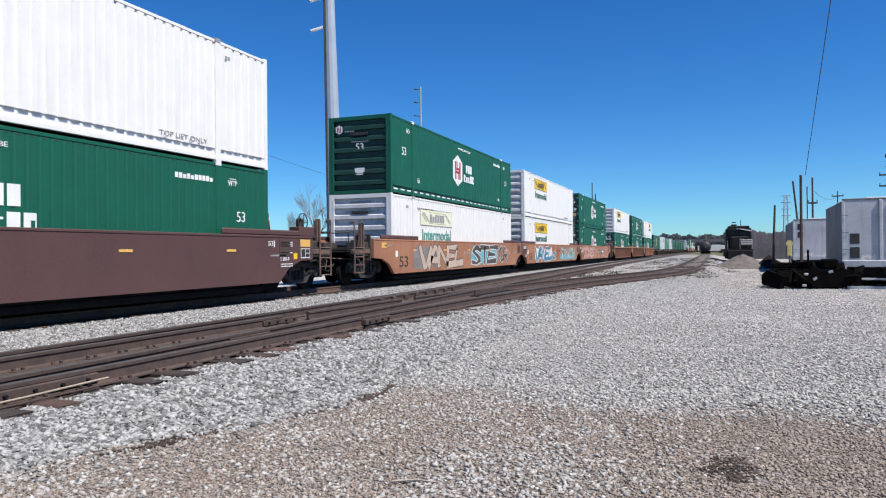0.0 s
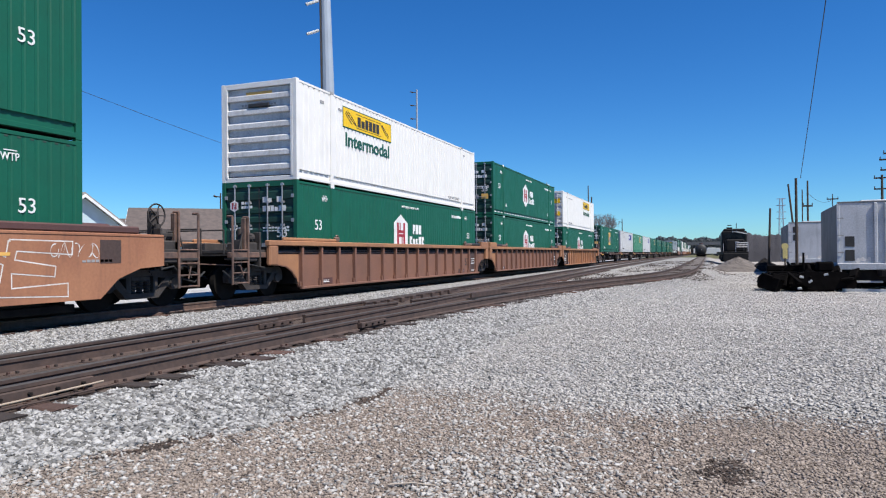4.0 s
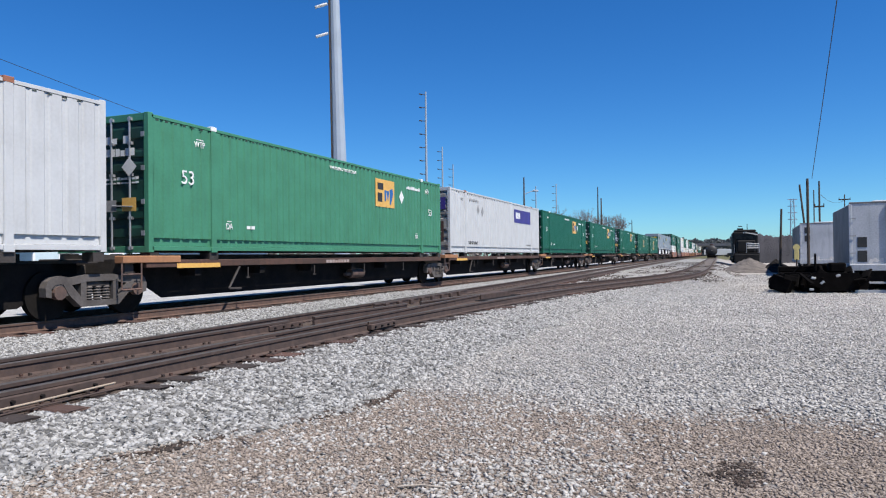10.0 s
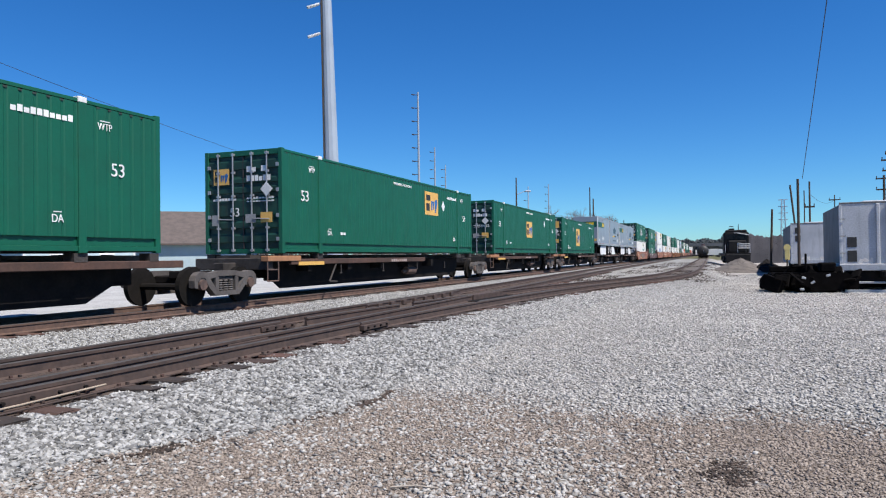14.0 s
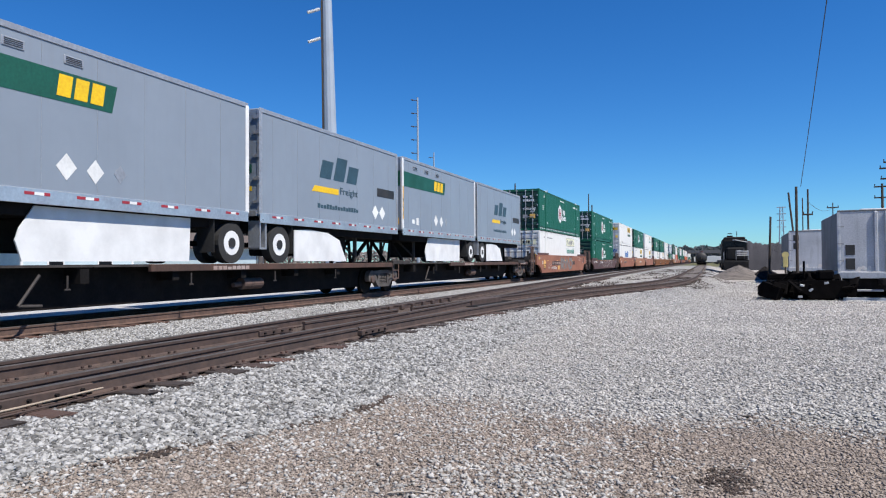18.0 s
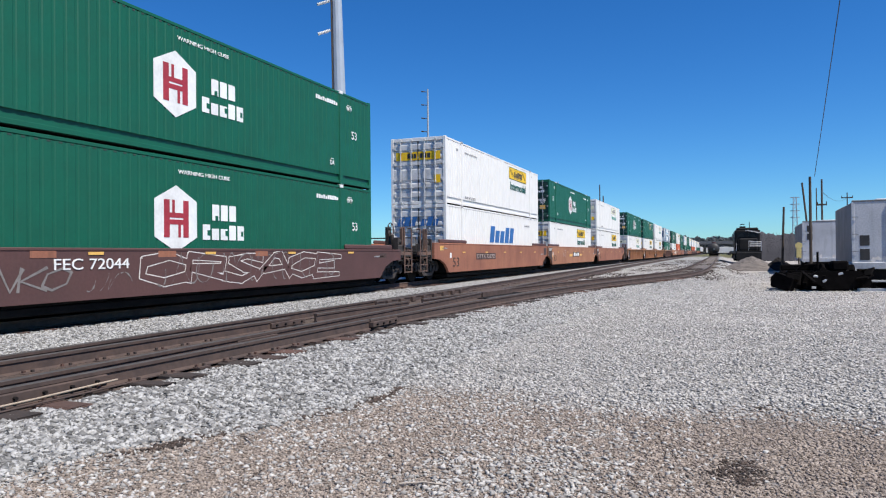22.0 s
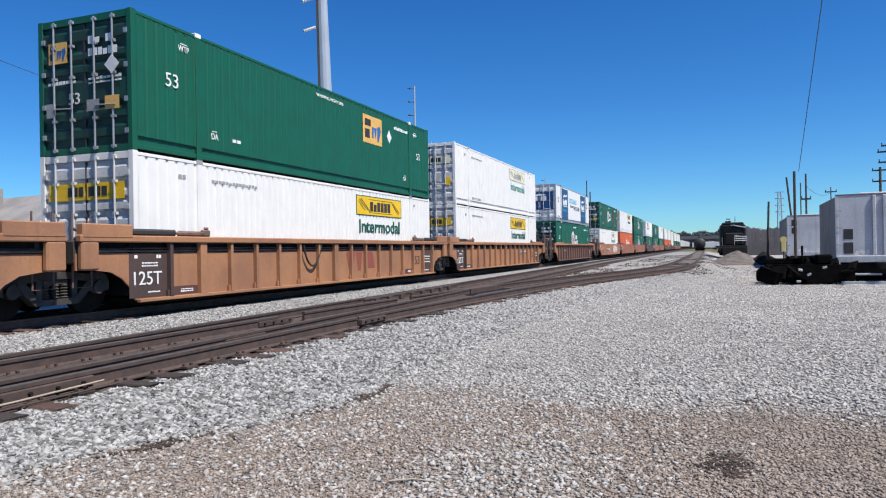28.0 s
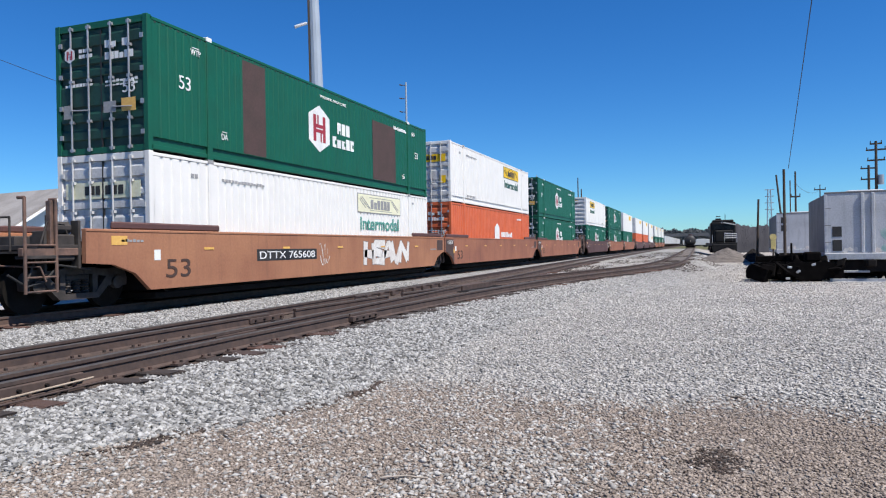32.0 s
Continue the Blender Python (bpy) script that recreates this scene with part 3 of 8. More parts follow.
def in_yard(x, y):
    if not (shoulder_x(y) - 0.1 < x and -1.5 * y < x < 0.6 * y) or math.hypot((x - 0.1) / 0.2, (y - 5.28) / 0.32) < 0.9 + 0.5 * noise.noise(Vector((x * 9, y * 9, 0))):
        return False
    if DICE.random() < smooth(13.0, 24.0, y):
        return False
    patch = 0.5 + 0.9 * noise.noise(Vector((x * 1.1, y * 1.1, 9)))
    return DICE.random() < 1 - trodden(x, y) * (1 - (0.10 + 0.40 * min(max(patch, 0), 1)) * smooth(0.6, -1.2, x))


def in_debris(x, y):
    return -1.0 * y < x < 0.5 * y and x > shoulder_x(y) + 0.2


def in_drift(x, y):
    """A ragged line of bark and soot along the foot of the ballast."""
    line = abs(x - shoulder_x(y) - 0.06 - 0.16 * noise.noise(Vector((x, y * 1.4, 5)))) < 0.05 + 0.06 * noise.noise(Vector((x * 3, y * 3, 1)))
    return line and noise.noise(Vector((x * 1.6, y * 1.6, 2))) > -0.38


def in_stain(x, y):
    return math.hypot((x - 0.1) / 0.2, (y - 5.28) / 0.32) < 0.95 + 0.6 * noise.noise(Vector((x * 9, y * 9, 0)))


scatter_stones("ballast_stones", STONE, "pale grey crushed-limestone ballast beside the rails", 120000, (-11.3, 1.5, 2.6, 24), (0.014, 0.036), 3, in_ballast)
scatter_stones("loose_gravel", DIRTSTONE, "brownish trodden gravel, small loose stones", 90000, (-5.0, 4.5, 2.6, 11), (0.006, 0.018), 4, in_trodden)
scatter_stones("yard_gravel", PALESTONE, "pale loose stones over the trodden yard", 96000, (-4.8, 6.5, 2.6, 24), (0.010, 0.027), 5, in_yard, 1.4)
scatter_stones("far_gravel", FARSTONE, "pale stones spread over the far yard", 76000, (-5.0, 16.0, 11.0, 60), (0.012, 0.036), 6,
               lambda x, y: x > turnout_x(y) + 1.15 and x < 0.32 * y and x > -0.35 * y and DICE.random() < smooth(11.0, 22.0, y))

scatter_stones("wedge_gravel", FARSTONE, "pale stones between the parting tracks", 14000, (-7.4, -1.0, 22.0, 70), (0.012, 0.036), 12,
               lambda x, y: through_x(y) + 1.0 < x < turnout_x(y) - 1.0)
scatter_stones("track_rubble", CLOD, "dark clods and rubble over the far tracks", 5200, (-9.0, 6.0, 34.0, 110), (0.018, 0.06), 21,
               lambda x, y: max(through_x(y) + 1.0, turnout_x(y) - 5.0) < x < turnout_x(y) + 2.6 + 1.5 * noise.noise(Vector((x * 0.3, y * 0.12, 3))) and noise.noise(Vector((x * 0.5, y * 0.16, 8))) > 0.02)
scatter_stones("bark_debris", CLOD, "dark bark bits and clods strewn over the gravel", 420, (-4.4, 5.5, 3.0, 16), (0.008, 0.024), 8, in_debris)
scatter_stones("bark_drift", CLOD, "ragged dark line of bark and soot along the ballast", 1300, (-4.4, -2.9, 3.7, 7.2), (0.007, 0.026), 9, in_drift, 1.0)
scatter_stones("oily_gravel", CLOD, "gravel stones blackened by spilled oil", 700, (-0.3, 0.5, 4.8, 5.8), (0.006, 0.015), 10, in_stain)

# rails: foot, web and head swept along a line
RAIL_PROFILE = [(-0.070, -0.170), (0.070, -0.170), (0.070, -0.158), (0.026, -0.138), (0.021, -0.052), (0.036, -0.038), (0.036, -0.006), (0.028, 0.0),
                (-0.028, 0.0), (-0.036, -0.006), (-0.036, -0.038), (-0.021, -0.052), (-0.026, -0.138), (-0.070, -0.158)]


def rail(parent, line, name="rail", side_material=RAIL):
    """line: places of the middle of the railhead."""
    verts, faces = [], []
    k = len(RAIL_PROFILE)
    for i, (x, y, z) in enumerate(line):
        p0, p1 = line[max(i - 1, 0)], line[min(i + 1, len(line) - 1)]
        d = Vector((p1[0] - p0[0], p1[1] - p0[1], 0)).normalized()
        nx, ny = d.y, -d.x
        verts += [(x + nx * u, y + ny * u, z + v) for u, v in RAIL_PROFILE]
        if i:
            faces += [((i - 1) * k + j, (i - 1) * k + (j + 1) % k, i * k + (j + 1) % k, i * k + j) for j in range(k)]
    faces += [tuple(range(k))[::-1], tuple(range(len(verts) - k, len(verts)))]
    me = bpy.data.meshes.new(name)
    me.from_pydata(verts, [], faces)
    me.materials.append(side_material)
    me.materials.append(RAILTOP)
    for i, f in enumerate(me.polygons):
        if i < len(faces) - 2 and i % k in (6, 7, 8):
            f.material_index = 1
    ob = new(name, me)
    ob.parent = parent
    return ob


def straight(x, y0, y1, step=6.0):
    n = max(int((y1 - y0) / step), 1)
    return [(x, y0 + (y1 - y0) * i / n, 0.0) for i in range(n + 1)]


def along(centre, off, y0, y1, n=40):
    """Places beside a curved centre line."""
    out = []
    for i in range(n + 1):
        y = y0 + (y1 - y0) * i / n
        s = (centre(y + 0.1) - centre(y - 0.1)) / 0.2
        k = math.hypot(1, s)
        out.append((centre(y) + off / k, y - off * s / k, 0.0))
    return out


TIE_MESHES = {}


def tie_mesh(length, seed):
    key = (round(length, 1), seed)
    if key not in TIE_MESHES:
        r = random.Random(seed)
        bm = boxes((-length / 2, length / 2, -0.115, 0.115, -0.18, 0.0), bevel=0.012)
        for v in bm.verts:
            v.co += Vector((r.uniform(-0.03, 0.03), r.uniform(-0.008, 0.008), r.uniform(-0.006, 0.004)))
        me = bpy.data.meshes.new("tie")
        bm.to_mesh(me)
        bm.free()
        me.materials.append(TIE)
        TIE_MESHES[key] = me
    return TIE_MESHES[key]


def lay_ties(parent, x_of, length_of, y0, y1, pitch):
    r = random.Random(11)
    y = y0
    while y < y1:
        ob = new("tie", tie_mesh(length_of(y), r.randrange(4)))
        ob.parent = parent
        ob.matrix_basis = pose(x_of(y) + r.uniform(-0.05, 0.05), y + r.uniform(-0.03, 0.03), -0.172, r.uniform(-1, 1), r.uniform(-0.6, 0.6), r.uniform(-2, 2))
        y += pitch
    return parent


main_track = thing("main_track", "main railway track with worn rails on timber ties", "railway track", kind="structure")
for side in (-GAUGE, GAUGE):
    rail(main_track, straight(TX + side, -60, 1100, 20.0), side_material=MAINRAIL)
lay_ties(main_track, lambda y: TX, lambda y: 2.6, 3.0, 62.0, 0.53)

near_track = thing("near_track", "second track with a turnout, rusty rails on dark ties", "railway track", kind="structure")
rail(near_track, along(through_x, -GAUGE, -30, 420, 90))
rail(near_track, along(through_x, GAUGE, -30, 18.8, 20))
rail(near_track, along(through_x, GAUGE, 20.9, 420, 90))
rail(near_track, along(turnout_x, GAUGE, -30, 10.42, 16))
rail(near_track, along(turnout_x, GAUGE, 10.47, 200, 120))
rail(near_track, along(turnout_x, -GAUGE, -30, 10.3, 16))
rail(near_track, along(turnout_x, -GAUGE, 11.1, 14.8, 8), "closure_rail")
rail(near_track, along(turnout_x, -GAUGE, 15.5, 18.9, 8), "closure_rail")
rail(near_track, along(turnout_x, -GAUGE, 20.8, 200, 120))
rail(near_track, [(through_x(y) - GAUGE + 0.17, y, -0.006) for y in (14.6, 16.0, 18.0, 20.0, 21.6)], "guard_rail")
rail(near_track, [(turnout_x(y) + GAUGE - 0.16, y, -0.008) for y in (16.4, 18.0, 20.0, 22.4)], "guard_rail")
lay_ties(near_track, lambda y: (through_x(y) + turnout_x(y)) / 2, lambda y: 2.6 + turnout_x(y) - through_x(y), 2.02, 28.0, 0.475)
lay_ties(near_track, turnout_x, lambda y: 2.6, 28.5, 42.0, 0.52)
lay_ties(near_track, through_x, lambda y: 2.6, 28.5, 52.0, 0.52)

# crossing of the turnout, spacer blocks, joints and tie plates
fx = through_x(19.8) + GAUGE
frog = bmesh.new()
slab(frog, [(fx - 0.10, 18.7), (fx + 0.10, 18.7), (fx + 0.30, 21.0), (fx - 0.26, 21.0)], lambda u, v, w: (u, v, -0.16 + w), 0.152)
part("frog", frog, RAIL, near_track, "cast steel crossing of the turnout")
part("frog_plate", boxes((fx - 0.42, fx + 0.46, 18.2, 21.6, -0.162, -0.14), bevel=0.006), GRIMESHADE, near_track, "oily black base plate of the crossing")
for k in range(8):
    y = 15.2 + 0.78 * k
    x = through_x(y) - GAUGE
    part("spacer_block", boxes((x + 0.03, x + 0.27, y - 0.10, y + 0.10, -0.15, -0.028), bevel=0.008), RAIL, near_track)


def joint(centre, off, y0, y1, proud=0.055):
    x = centre((y0 + y1) / 2) + off
    j = part("joint_bar", boxes((x + 0.012, x + proud, y0, y1, -0.135, -0.045), bevel=0.008), RAIL, near_track, "bolted joint bar")
    for k in range(4):
        y = y0 + (y1 - y0) * (k + 0.5) / 4
        part("bolt", rods(((x + proud, y, -0.09), (x + proud + 0.03, y, -0.09), 0.018), n=6), GRIMESHADE, j)


joint(turnout_x, GAUGE, 3.95, 5.05, 0.07)
joint(turnout_x, GAUGE, 10.40, 11.35, 0.10)
joint(turnout_x, -GAUGE, 9.75, 10.75)
joint(through_x, GAUGE, 7.6, 8.5)
for k in range(44):
    ty = 2.02 + 0.475 * k
    for rx in (turnout_x(ty) - GAUGE, turnout_x(ty) + GAUGE, through_x(ty) - GAUGE):
        if ty < 11:
            plate = part("tie_plate", boxes((rx - 0.17, rx + 0.17, ty - 0.09, ty + 0.09, -0.176, -0.154)), RAIL, near_track)
            for sx, sy in ((0.09, -0.05), (0.11, 0.04)) if ty < 8.5 else ():
                part("spike", boxes((rx + sx - 0.014, rx + sx + 0.014, ty + sy - 0.014, ty + sy + 0.014, -0.156, -0.128)), TIE, plate)
part("bond_wire", rods(((-5.46, 3.3, -0.13), (-5.40, 4.2, -0.11), 0.010), ((-5.40, 4.2, -0.11), (-5.44, 5.1, -0.10), 0.010)), BRIGHTROD, near_track, "thin pale bond wire")
part("bond_wire", rods(((-5.36, 3.4, -0.15), (-5.36, 5.2, -0.14), 0.009)), RAIL, near_track)

yard_track = thing("yard_track", "yard track under the parked locomotive", "railway track", kind="structure")
for side in (-GAUGE, GAUGE):
    rail(yard_track, [(3.3 + side, 92, -0.3), (3.4 + side, 200, -0.3)])
spur_track = thing("spur_track", "spur under the parked hopper cars, sunk in gravel", "railway track", kind="structure")
for side in (-GAUGE, GAUGE):
    rail(spur_track, [(6.3 + side, 29, -0.56), (8.3 + side, 90, -0.56)])

# ---- the train ----
L53, W2, H53 = 16.15, 1.295, 2.90
RIBSHADE = mat("painted_rib_shade", (0.035, 0.05, 0.045), None, 0.8, bump=0)


def corrugated_wall(x, sgn, y0, y1, z0, z1, pitch, depth):
    """A pressed steel wall with upright ribs."""
    bm = bmesh.new()
    n = max(int((y1 - y0) / pitch), 1)
    p = (y1 - y0) / n
    line = []
    for i in range(n):
        a = y0 + i * p
        line += [(a, 0), (a + 0.64 * p, 0), (a + 0.73 * p, depth), (a + 0.91 * p, depth)]
    line.append((y1, 0))
    lo = [bm.verts.new((x - sgn * d, y, z0)) for y, d in line]
    hi = [bm.verts.new((x - sgn * d, y, z1)) for y, d in line]
    for i in range(len(line) - 1):
        bm.faces.new((lo[i], lo[i + 1], hi[i + 1], hi[i]))
    back = [bm.verts.new((x - sgn * 0.06, y, z)) for y, z in ((y0, z0), (y1, z0), (y1, z1), (y0, z1))]
    bm.faces.new(back)
    return bm


def ribbed_leaf(x0, x1, y, z0, z1, ledges, depth, sgn=-1):
    """A door leaf or front wall with pressed lying ribs; ledges: list of (z centre, height)."""
    bm = bmesh.new()
    prof = [(z0, 0.0)]
    for zc, hh in ledges:
        prof += [(zc - hh / 2 - 0.03, 0.0), (zc - hh / 2, depth), (zc + hh / 2, depth * 0.9), (zc + hh / 2 + 0.07, 0.0)]
    prof.append((z1, 0.0))
    a = [bm.verts.new((x0, y + sgn * d, z)) for z, d in prof]
    b = [bm.verts.new((x1, y + sgn * d, z)) for z, d in prof]
    for i in range(len(prof) - 1):
        bm.faces.new((a[i], b[i], b[i + 1], a[i + 1]))
    c = [bm.verts.new((x, y - sgn * 0.05, z)) for x, z in ((x0, z0), (x1, z0), (x1, z1), (x0, z1))]
    bm.faces.new(c)
    return bm


def container_base(name, label, paint, end, rib_depth=0.022, pitch=0.27, end_paint=None, rods_paint=None, castings=None, trim_paint=None):
    """A 53-foot container, its end at y = 0 towards the camera: 'door' or 'nose'."""
    c = thing(name, label, "container", "containers on the train")
    end_paint = end_paint or paint
    trim_paint = trim_paint or paint
    rods_paint = rods_paint or GALV
    for sgn in (1, -1):
        x = sgn * W2
        if sgn == 1:
            part("side_wall", corrugated_wall(x - 0.003, 1, 0.14, 1.90, 0.30, 2.79, pitch, rib_depth), paint, c)
            part("side_wall", corrugated_wall(x - 0.003, 1, 2.06, L53 - 2.06, 0.30, 2.79, pitch, rib_depth), paint, c)
            part("side_wall", corrugated_wall(x - 0.003, 1, L53 - 1.90, L53 - 0.14, 0.30, 2.79, pitch, rib_depth), paint, c)
            part("bottom_panel", boxes((x - 0.085, x - 0.050, 0.14, L53 - 0.14, 0.135, 0.315)), trim_paint, c)
        else:
            part("side_wall", boxes((x, x + 0.05, 0.14, L53 - 0.14, 0.14, 2.79)), paint, c)
        part("bottom_rail", boxes((min(x, x - sgn * 0.07), max(x, x - sgn * 0.07), 0.1, L53 - 0.1, 0.035, 0.13), bevel=0.006), trim_paint, c)
        part("top_rail", boxes((min(x, x - sgn * 0.06), max(x, x - sgn * 0.06), 0.1, L53 - 0.1, 2.80, 2.870), bevel=0.006), trim_paint, c)
        for y in (1.98, L53 - 1.98):
            part("lift_post", boxes((min(x + sgn * 0.026, x - sgn * 0.05), max(x + sgn * 0.026, x - sgn * 0.05), y - 0.085, y + 0.085, 0.0, 2.89), bevel=0.014), trim_paint, c)
            if sgn == 1:
                part("corner_casting", boxes((x - 0.10, x + 0.030, y - 0.095, y + 0.095, 2.80, 2.905), bevel=0.008), castings or trim_paint, c)
                part("corner_casting", boxes((x - 0.10, x + 0.030, y - 0.095, y + 0.095, -0.004, 0.12), bevel=0.008), trim_paint, c)
        for y0, y1 in ((0.0, 0.14), (L53 - 0.14, L53)):
            part("corner_post", boxes((min(x, x - sgn * 0.13), max(x, x - sgn * 0.13), y0, y1, 0.0, 2.90), bevel=0.008), trim_paint, c)
    # flat dark marks paint the shade at the tops of the ribs
    if rib_depth and paint is not WHITE:
        n = int((L53 - 0.3) / pitch)
        panel("rib_top", c, RIBSHADE, "side", W2 - 0.002, [(0.2 + k * pitch, 0.2 + k * pitch + 0.3 * pitch, 2.755, 2.785) for k in range(n) if abs(0.2 + k * pitch - 1.98) > 0.2 and abs(0.2 + k * pitch - L53 + 1.98) > 0.2], "row of dark marks painted as rib shade under the top rail", 0.003)
    part("roof", boxes((-W2 + 0.06, W2 - 0.06, 0.05, L53 - 0.05, 2.84, 2.88)), paint, c)
    part("floor", boxes((-W2 + 0.07, W2 - 0.07, 0.06, L53 - 0.06, 0.02, 0.16)), GRIMESHADE, c)
    part("far_end_wall", boxes((-W2 + 0.13, W2 - 0.13, L53 - 0.09, L53 - 0.04, 0.12, 2.82)), end_paint, c)
    for z0, z1 in ((2.74, 2.89), (0.0, 0.13)):
        part("end_header", boxes((-W2 + 0.13, W2 - 0.13, 0.01, 0.10, z0, z1), bevel=0.006), trim_paint, c)
    if end == "door":
        ledges = [(0.42, 0.17), (0.80, 0.15), (1.28, 0.42), (1.78, 0.13), (2.04, 0.10), (2.48, 0.20)]
        for x0, x1 in ((-W2 + 0.14, -0.02), (0.02, W2 - 0.14)):
            d = part("door", ribbed_leaf(x0, x1, 0.05, 0.14, 2.73, ledges, 0.035), end_paint, c)
            w = x1 - x0
            for k in (0.30, 0.74) if x0 < 0 else (0.26, 0.70):
                xr = x0 + w * k
                part("lock_rod", rods(((xr, -0.025, 0.05), (xr, -0.025, 2.83), 0.021)), rods_paint, d, "upright lock rod")
                for z in (0.10, 0.72, 1.62, 2.28, 2.78):
                    part("rod_bracket", boxes((xr - 0.05, xr + 0.05, -0.04, 0.03, z - 0.03, z + 0.03)), rods_paint, d)
            part("door_handle", rods(((x0 + w * 0.30, -0.05, 0.98), (x0 + w * 0.78, -0.05, 0.95), 0.014)), rods_paint, d)
            hx = x0 + 0.01 if x0 < 0 else x1 - 0.01
            for z in (0.40, 1.05, 1.75, 2.45):
                part("hinge", boxes((hx - 0.045, hx + 0.045, -0.012, 0.05, z - 0.05, z + 0.05)), rods_paint, d)
        part("door_gasket", boxes((-0.02, 0.02, 0.02, 0.06, 0.14, 2.73)), BLACK, c)
    else:
        ledges = [(0.40 + 0.41 * k, 0.13) for k in range(6)]
        part("front_wall", ribbed_leaf(-W2 + 0.2, W2 - 0.2, 0.10, 0.14, 2.73, ledges, 0.085), end_paint, c)
        part("front_frame", boxes((-W2 + 0.131, -W2 + 0.21, -0.004, 0.08, 0.13, 2.74), (W2 - 0.21, W2 - 0.131, -0.004, 0.08, 0.13, 2.74), bevel=0.006), trim_paint, c)
        part("vent_box", boxes((-0.35, 0.35, 0.005, 0.10, 2.17, 2.27), bevel=0.01), BLACK if end_paint is not WHITE else GREY_WHITE, c)
    return c


def small_marks(c, material, seed, low=True):
    """Tare lines and codes too small to read: rows of plain bars."""
    r = random.Random(seed)
    s = W2
    panel("number_bars", c, material, "side", s, word_bars(L53 - 3.4, L53 - 2.15, 2.40, 2.52, 10, seed))
    for u in (1.35, L53 - 1.62):
        write("mark", "WTP", c, material, "side", s, u, u + 0.34, 2.36, 0.14)
        panel("mark_bar", c, material, "side", s, [(u + 0.06, u + 0.30, 2.525, 2.545)])
    if low:
        for u in (2.42, L53 - 2.62):
            write("mark", "DA", c, material, "side", s, u, u + 0.24, 0.55, 0.15)
            panel("mark_bar", c, material, "side", s, [(u + 0.03, u + 0.2, 0.73, 0.75)])
    write("size_mark", "53", c, material, "side", s, 0.95, 1.33, 1.50)
    write("size_mark", "53", c, material, "side", s, L53 - 1.3, L53 - 0.98, 1.50)


def door_marks(c, material, with_size=True):
    e = -0.002
    panel("number_bars", c, material, "end", e, word_bars(0.14, 0.48, 2.28, 2.44, 2, 3) + word_bars(0.62, 0.84, 2.28, 2.44, 1, 3) + word_bars(0.14, 0.95, 2.02, 2.18, 6, 4))
    panel("code_bars", c, material, "end", e, word_bars(0.14, 1.05, 1.52, 1.58, 9, 5) + word_bars(-1.0, -0.2, 1.50, 1.57, 8, 6) + word_bars(0.14, 1.05, 1.44, 1.48, 9, 5))
    if with_size:
        write("size_mark", "53", c, material, "end", e, -0.42, -0.12, 1.05) if c.name.startswith("gold") else write("size_mark", "53", c, material, "end", e, 0.62, 0.95, 1.27)
    panel("plate", c, GOLD, "end", e - 0.04, [(0.62, 1.0, 0.86, 1.14)], "small yellow placard")
    panel("plate", c, GREYLETTER, "end", e - 0.04, [(0.12, 0.46, 0.86, 1.10), (-1.02, -0.80, 0.80, 1.10)], "grey data plate")


def hexagon(cu, cv, w, h):
    return [(cu - w, cv - h * 0.55), (cu, cv - h), (cu + w, cv - h * 0.55), (cu + w, cv + h * 0.55), (cu, cv + h), (cu - w, cv + h * 0.55)]


def hex_badge(c, cu, cv, w, h, plane, at):
    panel("badge", c, LETTER, plane, at, [hexagon(cu, cv, w, h)], "white six-sided badge")
    b, t = w * 0.20, h * 0.56
    panel("badge_mark", c, RED, plane, at + (0.005 if plane == "side" else -0.005),
          [(cu - w * 0.58, cu - w * 0.32, cv - t, cv + t), (cu + w * 0.32, cu + w * 0.58, cv - t, cv + t), (cu - w * 0.32, cu + w * 0.32, cv + 0.02, cv + b),
           (cu - w * 0.32, cu + w * 0.32, cv - b, cv - 0.02), (cu - w * 0.2, cu - w * 0.08, cv + b, cv + t), (cu + w * 0.08, cu + w * 0.2, cv - t, cv - b)])


